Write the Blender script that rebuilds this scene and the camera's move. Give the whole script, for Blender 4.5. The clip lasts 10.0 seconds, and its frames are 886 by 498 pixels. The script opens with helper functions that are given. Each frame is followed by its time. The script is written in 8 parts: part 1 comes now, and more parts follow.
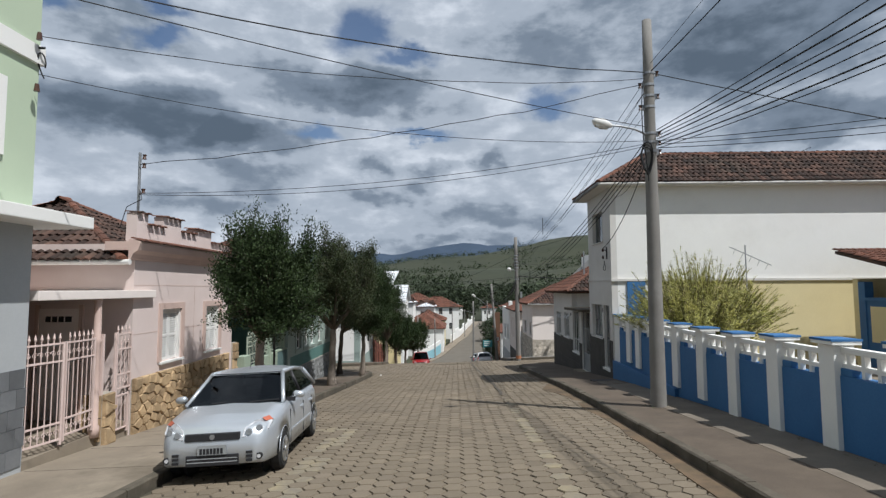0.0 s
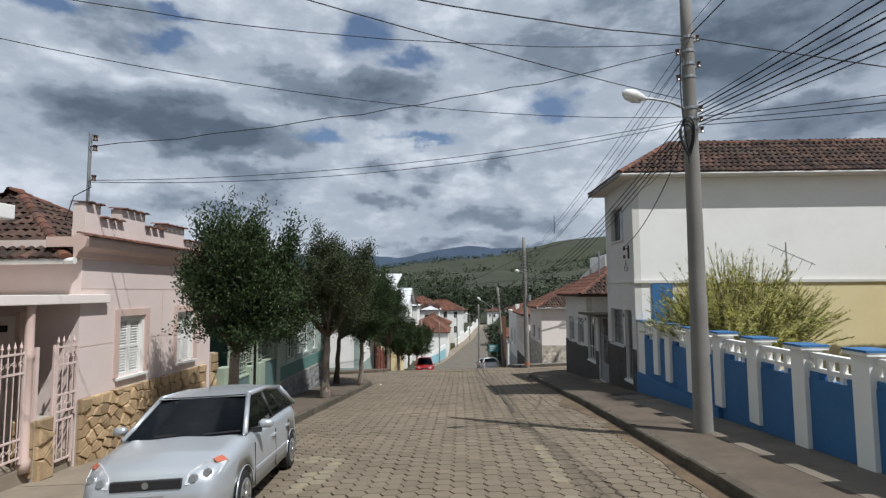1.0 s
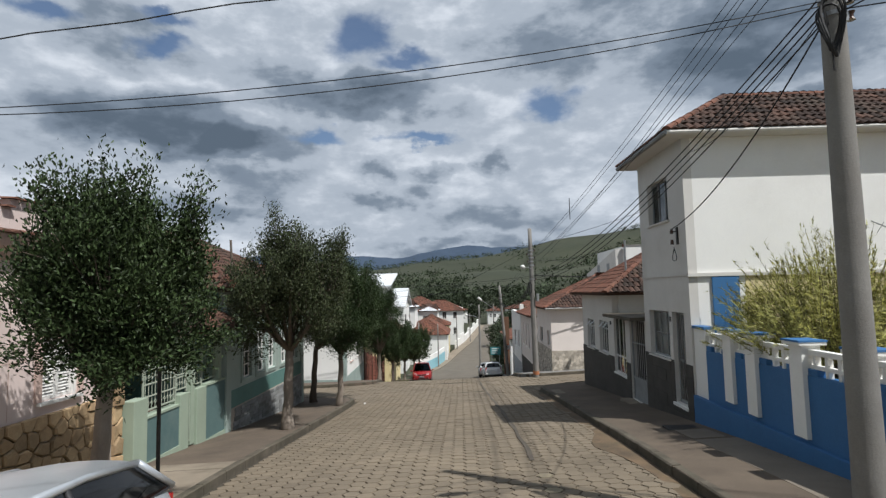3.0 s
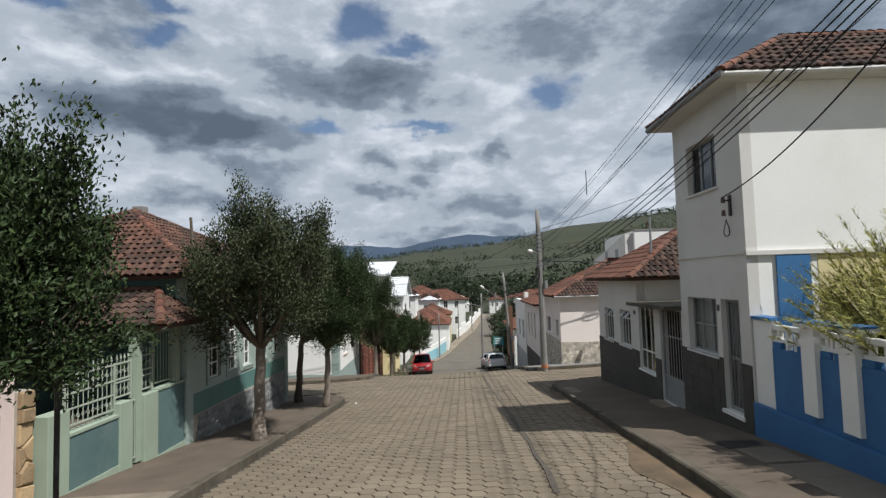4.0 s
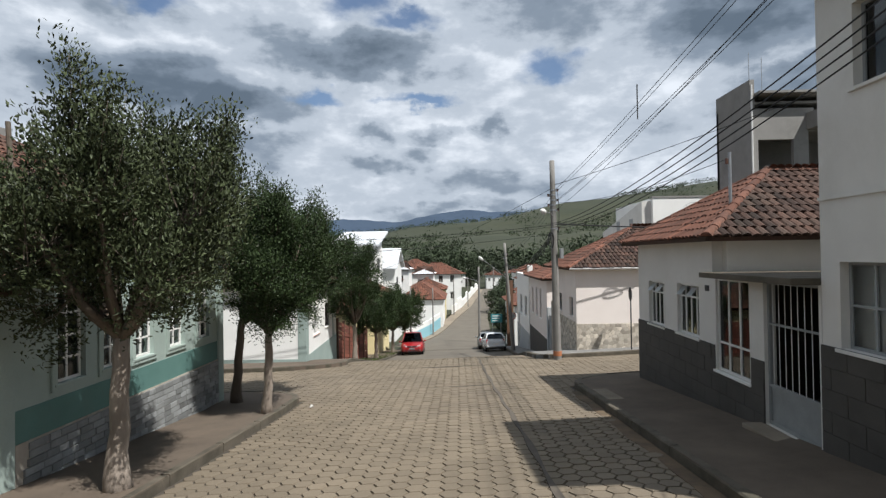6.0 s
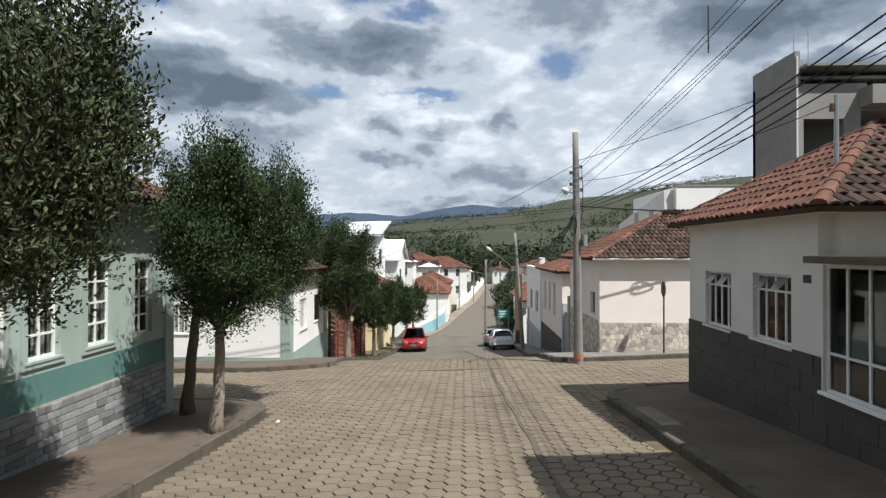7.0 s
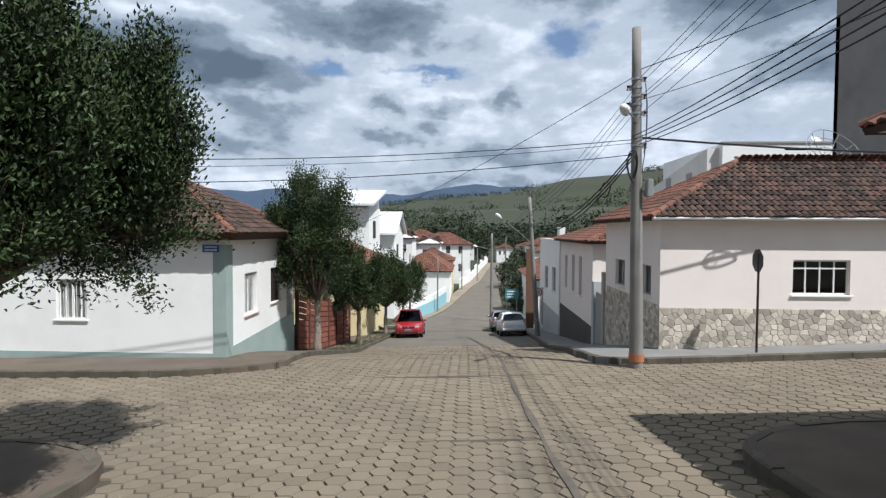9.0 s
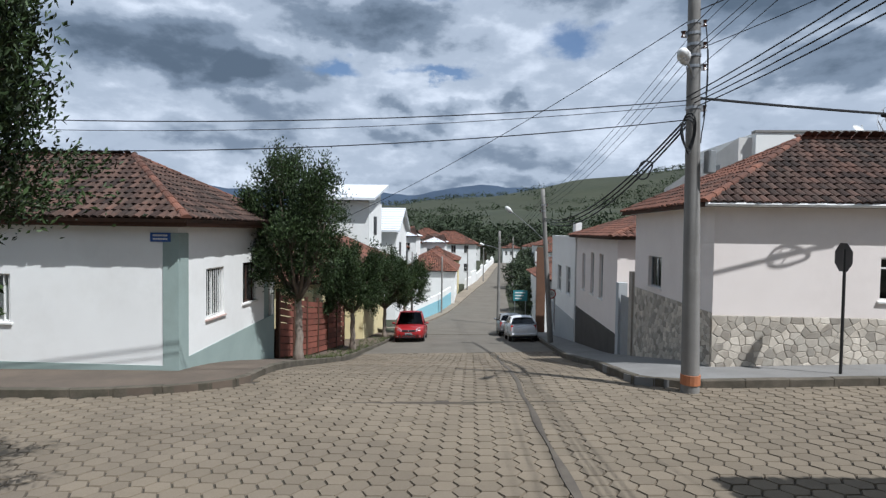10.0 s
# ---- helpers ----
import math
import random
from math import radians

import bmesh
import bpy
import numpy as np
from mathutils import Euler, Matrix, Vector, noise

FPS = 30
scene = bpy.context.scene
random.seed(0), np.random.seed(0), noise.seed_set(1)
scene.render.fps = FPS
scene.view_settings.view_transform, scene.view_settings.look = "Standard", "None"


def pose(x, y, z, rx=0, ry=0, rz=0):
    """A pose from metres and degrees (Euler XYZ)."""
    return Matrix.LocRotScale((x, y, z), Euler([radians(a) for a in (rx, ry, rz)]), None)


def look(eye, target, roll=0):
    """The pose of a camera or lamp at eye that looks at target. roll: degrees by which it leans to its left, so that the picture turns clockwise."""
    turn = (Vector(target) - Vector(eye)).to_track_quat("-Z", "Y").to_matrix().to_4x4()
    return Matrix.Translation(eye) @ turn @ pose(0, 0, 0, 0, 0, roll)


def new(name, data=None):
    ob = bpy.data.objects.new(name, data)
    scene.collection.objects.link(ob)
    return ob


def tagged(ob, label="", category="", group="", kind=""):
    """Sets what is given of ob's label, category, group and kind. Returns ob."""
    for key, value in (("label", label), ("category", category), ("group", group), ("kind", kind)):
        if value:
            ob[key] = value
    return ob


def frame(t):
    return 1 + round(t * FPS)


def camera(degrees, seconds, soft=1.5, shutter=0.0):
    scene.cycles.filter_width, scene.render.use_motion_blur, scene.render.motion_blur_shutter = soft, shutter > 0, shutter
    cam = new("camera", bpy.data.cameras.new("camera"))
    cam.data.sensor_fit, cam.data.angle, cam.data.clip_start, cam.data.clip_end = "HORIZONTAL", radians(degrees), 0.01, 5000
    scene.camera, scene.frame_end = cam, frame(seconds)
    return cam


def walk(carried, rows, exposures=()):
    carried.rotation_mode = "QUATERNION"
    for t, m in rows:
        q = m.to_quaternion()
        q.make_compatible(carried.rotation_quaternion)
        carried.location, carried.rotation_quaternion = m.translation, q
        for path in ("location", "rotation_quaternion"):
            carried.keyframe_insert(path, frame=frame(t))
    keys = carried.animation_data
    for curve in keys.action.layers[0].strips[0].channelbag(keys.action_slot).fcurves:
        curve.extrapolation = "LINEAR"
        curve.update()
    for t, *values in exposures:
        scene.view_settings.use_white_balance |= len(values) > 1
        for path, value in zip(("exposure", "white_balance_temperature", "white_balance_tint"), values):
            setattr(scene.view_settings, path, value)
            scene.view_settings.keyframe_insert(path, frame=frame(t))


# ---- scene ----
cam = camera(79.0, 10.0, soft=1.35)
PATH = [
    (0, (0.04, -0.03, 1.956), (-0.005, 1.964, 2.104), -0.3),
    (0.5, (0.045, 0.884, 1.954), (-0.013, 2.877, 2.11), -0.5),
    (1, (0.03, 1.766, 1.961), (-0.032, 3.758, 2.12), -0.4),
    (1.5, (0.053, 2.661, 1.982), (-0.006, 4.653, 2.146), -0.8),
    (2, (0.104, 3.567, 1.987), (0.044, 5.558, 2.162), -1.2),
    (2.5, (0.103, 4.618, 2.003), (0.048, 6.61, 2.177), -1.0),
    (3.8, (0.135, 7.735, 1.878), (0.069, 9.73, 2.001), -1.9),
    (4, (0.103, 8.195, 1.87), (0.039, 10.19, 1.989), -1.6),
    (4.5, (0.091, 9.464, 1.8), (0.028, 11.46, 1.902), -1.1),
    (5, (0.127, 10.709, 1.722), (0.067, 12.706, 1.799), -1.5),
    (5.5, (0.142, 11.983, 1.632), (0.084, 13.981, 1.679), -1.1),
    (5.7, (0.147, 12.502, 1.593), (0.094, 14.501, 1.631), -1.1),
    (6.8, (0.139, 15.742, 1.255), (0.067, 17.741, 1.264), 0.1),
    (7, (0.129, 16.303, 1.198), (0.052, 18.302, 1.205), 0.0),
    (7.5, (0.112, 17.74, 1.055), (0.032, 19.738, 1.035), 0.8),
    (8, (0.103, 19.183, 0.88), (0.023, 21.181, 0.83), 0.3),
    (8.5, (0.085, 20.675, 0.692), (0.01, 22.672, 0.614), -0.0),
    (8.9, (0.061, 21.875, 0.558), (-0.018, 23.872, 0.488), 0.4),
    (9, (0.053, 22.167, 0.541), (-0.034, 24.164, 0.472), 0.3),
    (9.5, (0.04, 23.58, 0.369), (-0.056, 25.576, 0.284), 0.0),
    (10, (0.024, 24.887, 0.249), (-0.084, 26.883, 0.181), 0.8),
]
walk(cam, [(t, look(eye, target, roll)) for t, eye, target, roll in PATH],
     exposures=[(0.0, 0.01, 5930, 10), (2.5, 0.07, 6020, 10), (4.5, 0.13, 6070, 10), (5.5, 0.26, 6080, 10), (7.0, 0.48, 6130, 10),
                (7.5, 0.50, 6120, 10), (8.5, 0.47, 5960, 10), (9.5, 0.28, 5700, 10), (10.0, 0.21, 5660, 10)])

# ---- daylight: broken cloud, sun high behind the right shoulder ----
SUN = Vector((0.50, -0.42, 1.0)).normalized()
world = bpy.data.worlds.new("sky")
scene.world = world
world.use_nodes = True
wt = world.node_tree
for n in list(wt.nodes):
    wt.nodes.remove(n)


def wnode(kind, **props):
    n = wt.nodes.new(kind)
    for key, value in props.items():
        setattr(n, key, value)
    return n


def wmath(op, a, b=None, clamp=False):
    n = wnode("ShaderNodeMath", operation=op, use_clamp=clamp)
    for i, v in enumerate((a, b)):
        if v is None:
            continue
        if isinstance(v, (int, float)):
            n.inputs[i].default_value = v
        else:
            wt.links.new(v, n.inputs[i])
    return n.outputs[0]


def build_sky():
    out = wnode("ShaderNodeOutputWorld")
    bg = wnode("ShaderNodeBackground")
    bg.inputs["Strength"].default_value = 0.08
    sky = wnode("ShaderNodeTexSky", sky_type="NISHITA", sun_disc=False)
    sky.sun_elevation = math.asin(SUN.z)
    sky.sun_rotation = math.atan2(SUN.x, SUN.y)
    sky.air_density, sky.dust_density, sky.ozone_density = 1.0, 0.6, 2.0
    co = wnode("ShaderNodeTexCoord")
    sep = wnode("ShaderNodeSeparateXYZ")
    wt.links.new(co.outputs["Generated"], sep.inputs[0])
    # clouds lie on a high sheet: divide the direction by its height
    h = wmath("ADD", wmath("MAXIMUM", sep.outputs[2], 0.0), 0.26)
    u, v = wmath("DIVIDE", sep.outputs[0], h), wmath("DIVIDE", sep.outputs[1], h)
    uv = wnode("ShaderNodeCombineXYZ")
    wt.links.new(u, uv.inputs[0])
    wt.links.new(v, uv.inputs[1])

    def clouds(scale, detail, rough, shift, distortion=0.0):
        mp = wnode("ShaderNodeMapping")
        mp.inputs["Location"].default_value = shift
        wt.links.new(uv.outputs[0], mp.inputs[0])
        no = wnode("ShaderNodeTexNoise")
        no.inputs["Scale"].default_value = scale
        no.inputs["Detail"].default_value = detail
        no.inputs["Roughness"].default_value = rough
        no.inputs["Distortion"].default_value = distortion
        wt.links.new(mp.outputs[0], no.inputs["Vector"])
        return no.outputs["Fac"]

    def ramp(fac, stops):
        r = wnode("ShaderNodeValToRGB")
        r.color_ramp.interpolation = "EASE"
        els = r.color_ramp.elements
        while len(els) < len(stops):
            els.new(0.5)
        for e, (p, c) in zip(els, stops):
            e.position, e.color = p, (*c, 1)
        wt.links.new(fac, r.inputs[0])
        return r.outputs[0]

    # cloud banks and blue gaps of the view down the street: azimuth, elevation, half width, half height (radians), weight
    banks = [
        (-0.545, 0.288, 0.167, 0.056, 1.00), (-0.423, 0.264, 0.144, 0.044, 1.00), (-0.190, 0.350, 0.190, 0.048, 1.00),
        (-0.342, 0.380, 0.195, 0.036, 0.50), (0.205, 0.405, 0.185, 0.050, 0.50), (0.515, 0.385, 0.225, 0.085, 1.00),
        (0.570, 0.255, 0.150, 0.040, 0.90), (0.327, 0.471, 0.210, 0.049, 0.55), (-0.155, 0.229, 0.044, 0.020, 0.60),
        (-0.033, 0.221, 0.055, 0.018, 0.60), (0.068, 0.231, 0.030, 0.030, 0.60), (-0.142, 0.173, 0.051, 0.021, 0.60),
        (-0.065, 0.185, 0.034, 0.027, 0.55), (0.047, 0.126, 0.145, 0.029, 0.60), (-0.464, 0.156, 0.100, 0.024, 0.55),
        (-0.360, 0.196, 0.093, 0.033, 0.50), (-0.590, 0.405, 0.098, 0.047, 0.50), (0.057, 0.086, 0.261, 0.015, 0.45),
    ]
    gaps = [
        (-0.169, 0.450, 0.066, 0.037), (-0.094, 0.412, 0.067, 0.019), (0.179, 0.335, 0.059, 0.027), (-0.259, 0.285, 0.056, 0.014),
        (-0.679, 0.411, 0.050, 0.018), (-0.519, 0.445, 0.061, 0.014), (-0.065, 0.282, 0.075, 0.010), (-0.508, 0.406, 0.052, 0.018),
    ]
    az = wmath("ARCTAN2", sep.outputs[0], sep.outputs[1])
    el = wmath("ARCSINE", sep.outputs[2])
    flat = wnode("ShaderNodeCombineXYZ")
    wt.links.new(az, flat.inputs[0])
    wt.links.new(el, flat.inputs[1])

    def angle_noise(scale, detail, rough, shift, squash=1.6):
        mp = wnode("ShaderNodeMapping")
        mp.inputs["Location"].default_value = shift
        mp.inputs["Scale"].default_value = (1.0, squash, 1.0)
        wt.links.new(flat.outputs[0], mp.inputs[0])
        no = wnode("ShaderNodeTexNoise")
        no.inputs["Scale"].default_value = scale
        no.inputs["Detail"].default_value = detail
        no.inputs["Roughness"].default_value = rough
        wt.links.new(mp.outputs[0], no.inputs["Vector"])
        return no

    # ragged edges: push the directions about with a puffy noise
    ragged = wnode("ShaderNodeVectorMath", operation="SUBTRACT")
    wt.links.new(angle_noise(9.0, 7.0, 0.56, (2.0, 5.0, 1.0)).outputs["Color"], ragged.inputs[0])
    ragged.inputs[1].default_value = (0.5, 0.5, 0.5)
    amount = wnode("ShaderNodeVectorMath", operation="MULTIPLY")
    wt.links.new(ragged.outputs[0], amount.inputs[0])
    amount.inputs[1].default_value = (0.17, 0.11, 0.0)
    pushed = wnode("ShaderNodeVectorMath", operation="ADD")
    wt.links.new(flat.outputs[0], pushed.inputs[0])
    wt.links.new(amount.outputs[0], pushed.inputs[1])

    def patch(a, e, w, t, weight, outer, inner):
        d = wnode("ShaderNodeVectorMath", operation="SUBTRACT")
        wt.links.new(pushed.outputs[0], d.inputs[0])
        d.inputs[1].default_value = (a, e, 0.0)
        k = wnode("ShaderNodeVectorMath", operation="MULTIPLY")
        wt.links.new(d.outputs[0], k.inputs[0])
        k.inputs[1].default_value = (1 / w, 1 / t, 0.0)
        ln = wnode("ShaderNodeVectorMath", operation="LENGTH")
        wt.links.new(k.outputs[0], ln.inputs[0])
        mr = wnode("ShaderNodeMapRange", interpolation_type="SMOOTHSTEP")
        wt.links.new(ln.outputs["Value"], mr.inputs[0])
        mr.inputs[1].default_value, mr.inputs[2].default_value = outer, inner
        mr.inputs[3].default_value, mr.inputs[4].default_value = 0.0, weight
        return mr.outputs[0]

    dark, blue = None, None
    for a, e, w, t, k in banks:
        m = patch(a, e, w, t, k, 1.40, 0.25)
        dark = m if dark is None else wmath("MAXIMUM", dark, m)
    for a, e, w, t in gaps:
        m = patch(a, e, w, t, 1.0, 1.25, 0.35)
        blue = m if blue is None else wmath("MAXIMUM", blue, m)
    # the rest of the sky goes on in the same broken cover
    front = wnode("ShaderNodeMapRange", interpolation_type="SMOOTHSTEP")
    wt.links.new(sep.outputs[1], front.inputs[0])
    front.inputs[1].default_value, front.inputs[2].default_value = 0.35, 0.75
    rest = wmath("SUBTRACT", 1.0, front.outputs[0])
    wide = ramp(clouds(1.5, 7.0, 0.55, (3.1, 1.7, 0.0), 0.2), [(0.42, (0, 0, 0)), (0.60, (1, 1, 1))])
    dark = wmath("MAXIMUM", dark, wmath("MULTIPLY", wide, rest))
    puff = angle_noise(5.0, 9.0, 0.58, (1.3, 9.2, 4.0), 2.0).outputs["Fac"]
    wisps = angle_noise(17.0, 6.0, 0.55, (6.0, 2.2, 3.0), 2.0).outputs["Fac"]
    grain = wmath("ADD", wmath("MULTIPLY", wmath("SUBTRACT", puff, 0.5), 1.2), wmath("MULTIPLY", wmath("SUBTRACT", wisps, 0.5), 0.5))
    level = wmath("ADD", wmath("SUBTRACT", 0.71, wmath("MULTIPLY", dark, 0.60)), grain, True)
    tone = ramp(level, [(0.02, (1.35, 1.72, 2.15)), (0.32, (2.6, 3.08, 3.65)), (0.62, (5.3, 5.75, 6.25)), (0.95, (8.7, 8.95, 9.2))])
    cover = wmath("SUBTRACT", 1.0, wmath("MULTIPLY", blue, 0.9))
    mix = wnode("ShaderNodeMix", data_type="RGBA")
    wt.links.new(cover, mix.inputs["Factor"])
    wt.links.new(sky.outputs[0], mix.inputs["A"])
    wt.links.new(tone, mix.inputs["B"])
    wt.links.new(mix.outputs["Result"], bg.inputs[0])
    wt.links.new(bg.outputs[0], out.inputs[0])


build_sky()
sun = new("sun", bpy.data.lights.new("sun", "SUN"))
sun.data.energy, sun.data.angle, sun.data.color = 5.0, radians(0.6), (1.0, 0.95, 0.87)
sun.matrix_world = look(SUN * 50, (0, 0, 0))

# ---- materials ----
def material(name, base, second=None, scale=3.0, rough=0.85, bump=0.15, fine=60.0, stain=None, stain_amount=0.3, metal=0.0,
             bump_dist=0.01, spec=0.4, vary=0.0, island=0.0, stretch=(1, 1, 1)):
    """A surface with broad patches, fine grain, stains and relief, sized in metres."""
    m = bpy.data.materials.new(name)
    m.use_nodes = True
    t = m.node_tree
    b = t.nodes["Principled BSDF"]
    second = second or tuple(c * 0.8 for c in base)
    co = t.nodes.new("ShaderNodeTexCoord")
    mp = t.nodes.new("ShaderNodeMapping")
    mp.inputs["Scale"].default_value = stretch
    t.links.new(co.outputs["Object"], mp.inputs[0])
    if vary:
        roll = t.nodes.new("ShaderNodeMath")
        roll.operation = "MULTIPLY"
        roll.inputs[1].default_value = 57.0
        t.links.new(t.nodes.new("ShaderNodeObjectInfo").outputs["Random"], roll.inputs[0])
        t.links.new(roll.outputs[0], mp.inputs["Location"])

    def noise_of(s, detail=6.0, r=0.6):
        n = t.nodes.new("ShaderNodeTexNoise")
        n.inputs["Scale"].default_value, n.inputs["Detail"].default_value, n.inputs["Roughness"].default_value = s, detail, r
        t.links.new(mp.outputs[0], n.inputs["Vector"])
        return n.outputs["Fac"]

    def ramp(fac, lo, hi):
        n = t.nodes.new("ShaderNodeMapRange")
        n.inputs[1].default_value, n.inputs[2].default_value = lo, hi
        t.links.new(fac, n.inputs[0])
        return n.outputs[0]

    def mixed(fac, a, c, mode="MIX"):
        n = t.nodes.new("ShaderNodeMix")
        n.data_type, n.blend_type = "RGBA", mode
        for sock, v in ((n.inputs["Factor"], fac), (n.inputs["A"], a), (n.inputs["B"], c)):
            if isinstance(v, (int, float)):
                sock.default_value = v
            elif isinstance(v, tuple):
                sock.default_value = (*v, 1)
            else:
                t.links.new(v, sock)
        return n.outputs["Result"]

    big, small = noise_of(scale), noise_of(fine, 4.0)
    col = mixed(ramp(big, 0.3, 0.7), base, second)
    col = mixed(ramp(small, 0.25, 0.75), col, mixed(0.28, col, tuple(c * 0.55 for c in second)))
    if stain:
        patch = noise_of(scale * 0.37, 10.0, 0.72)
        k = t.nodes.new("ShaderNodeMath")
        k.operation = "MULTIPLY"
        t.links.new(ramp(patch, 0.5, 0.72), k.inputs[0])
        k.inputs[1].default_value = stain_amount
        col = mixed(k.outputs[0], col, stain)
    if vary or island:
        if vary:
            src = t.nodes.new("ShaderNodeObjectInfo").outputs["Random"]
        else:
            src = t.nodes.new("ShaderNodeNewGeometry").outputs["Random Per Island"]
        hv = t.nodes.new("ShaderNodeHueSaturation")
        amount = vary or island
        mr = t.nodes.new("ShaderNodeMapRange")
        mr.inputs[3].default_value, mr.inputs[4].default_value = 1 - amount, 1 + amount
        t.links.new(src, mr.inputs[0])
        t.links.new(mr.outputs[0], hv.inputs["Value"])
        t.links.new(col, hv.inputs["Color"])
        col = hv.outputs[0]
    t.links.new(col, b.inputs["Base Color"])
    rg = t.nodes.new("ShaderNodeMapRange")
    rg.inputs[3].default_value, rg.inputs[4].default_value = max(0.02, rough - 0.1), min(1, rough + 0.1)
    t.links.new(small, rg.inputs[0])
    t.links.new(rg.outputs[0], b.inputs["Roughness"])
    b.inputs["Metallic"].default_value = metal
    b.inputs["Specular IOR Level"].default_value = spec
    if bump:
        bp = t.nodes.new("ShaderNodeBump")
        bp.inputs["Strength"].default_value, bp.inputs["Distance"].default_value = bump, bump_dist
        t.links.new(small, bp.inputs["Height"])
        t.links.new(bp.outputs[0], b.inputs["Normal"])
    return m


def glass_material(name, tint=(0.9, 0.95, 0.95), rough=0.02):
    m = bpy.data.materials.new(name)
    m.use_nodes = True
    b = m.node_tree.nodes["Principled BSDF"]
    b.inputs["Base Color"].default_value = (*tint, 1)
    b.inputs["Roughness"].default_value = rough
    b.inputs["Transmission Weight"].default_value = 1.0
    b.inputs["IOR"].default_value = 1.45
    return m


paver_mat = material("hexagon_paver", (0.216, 0.175, 0.123), (0.156, 0.126, 0.089), 0.35, 0.9, 0.5, 45, stain=(0.15, 0.125, 0.10), stain_amount=0.5, bump_dist=0.006, island=0.11)
paver_part_mat = material("hexagon_paver_single", (0.216, 0.175, 0.123), (0.156, 0.126, 0.089), 0.35, 0.9, 0.5, 45, stain=(0.15, 0.125, 0.10), stain_amount=0.5, bump_dist=0.006, vary=0.11)
yellow_paver_mat = material("worn_yellow_paver", (0.30, 0.25, 0.155), (0.19, 0.165, 0.13), 3.0, 0.9, 0.5, 40, bump_dist=0.006)
joint_mat = material("sandy_joint", (0.095, 0.078, 0.06), (0.055, 0.046, 0.036), 1.2, 0.95, 0.6, 70, stain=(0.05, 0.055, 0.025), stain_amount=0.5)
far_road_mat = material("far_paving", (0.165, 0.145, 0.115), (0.12, 0.105, 0.083), 0.6, 0.9, 0.5, 5, bump_dist=0.02)
pavement_mat = material("worn_pavement_concrete", (0.148, 0.114, 0.084), (0.095, 0.074, 0.056), 1.2, 0.9, 0.4, 60, stain=(0.09, 0.07, 0.055), stain_amount=0.6, bump_dist=0.006)
# right-hand pavement: slightly darker brown than the left, with darker stains
dark_pavement_mat = material("dark_brown_pavement", (0.142, 0.110, 0.080), (0.088, 0.068, 0.050), 1.2, 0.9, 0.4, 60, stain=(0.055, 0.042, 0.032), stain_amount=0.6, bump_dist=0.006)
pavement_light_mat = material("pale_cement_slab", (0.30, 0.252, 0.19), (0.205, 0.17, 0.128), 1.1, 0.9, 0.35, 60, stain=(0.10, 0.082, 0.058), stain_amount=0.85, bump_dist=0.005)
dull_cement_mat = material("dull_cement_slab", (0.225, 0.19, 0.148), (0.15, 0.125, 0.098), 1.1, 0.9, 0.4, 60, stain=(0.085, 0.07, 0.052), stain_amount=0.7, bump_dist=0.006)
grey_pavement_mat = material("grey_cement_pavement", (0.235, 0.228, 0.215), (0.175, 0.168, 0.156), 1.4, 0.88, 0.3, 60, stain=(0.16, 0.155, 0.14), stain_amount=0.4)
kerb_mat = material("mossy_kerb_concrete", (0.145, 0.122, 0.092), (0.065, 0.056, 0.040), 2.2, 0.95, 0.6, 30, stain=(0.05, 0.05, 0.03), stain_amount=0.7, bump_dist=0.015)
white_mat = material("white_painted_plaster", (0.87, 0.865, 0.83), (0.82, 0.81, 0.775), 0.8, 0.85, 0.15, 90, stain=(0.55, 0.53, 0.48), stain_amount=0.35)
offwhite_mat = material("stained_offwhite_plaster", (0.70, 0.68, 0.64), (0.62, 0.60, 0.56), 1.0, 0.88, 0.2, 80, stain=(0.42, 0.39, 0.34), stain_amount=0.4)
pink_mat = material("pale_pink_plaster", (0.72, 0.61, 0.57), (0.66, 0.55, 0.51), 1.0, 0.85, 0.2, 80, stain=(0.50, 0.37, 0.32), stain_amount=0.35)
pink_dark_mat = material("salmon_plaster_trim", (0.62, 0.47, 0.41), (0.54, 0.40, 0.345), 1.0, 0.85, 0.2, 80, stain=(0.35, 0.24, 0.20), stain_amount=0.5)
pinkwhite_mat = material("pinkish_white_plaster", (0.84, 0.765, 0.71), (0.79, 0.715, 0.66), 0.9, 0.86, 0.15, 80, stain=(0.55, 0.48, 0.43), stain_amount=0.3)
stone_mat = material("golden_rubble_stone", (0.50, 0.365, 0.21), (0.36, 0.25, 0.14), 4.0, 0.9, 0.7, 25, stain=(0.16, 0.11, 0.07), stain_amount=0.5, bump_dist=0.02, vary=0.3)
slate_mat = material("pale_slate_piece", (0.62, 0.565, 0.475), (0.40, 0.35, 0.285), 1.6, 0.85, 0.4, 25, stain=(0.20, 0.16, 0.12), stain_amount=0.5, vary=0.38)
grey_slate_mat = material("grey_slate_piece", (0.30, 0.31, 0.305), (0.19, 0.195, 0.19), 1.6, 0.85, 0.5, 25, stain=(0.11, 0.105, 0.095), stain_amount=0.5, vary=0.3)
mortar_mat = material("mortar", (0.46, 0.42, 0.355), (0.34, 0.30, 0.25), 5, 0.95, 0.5, 60)
mint_mat = material("pale_mint_plaster", (0.35, 0.42, 0.325), (0.29, 0.35, 0.27), 1.2, 0.85, 0.2, 70, stain=(0.26, 0.30, 0.22), stain_amount=0.6)
mint_wall_mat = material("pale_blue_green_plaster", (0.38, 0.455, 0.415), (0.32, 0.39, 0.355), 1.2, 0.85, 0.2, 70, stain=(0.27, 0.32, 0.27), stain_amount=0.5)
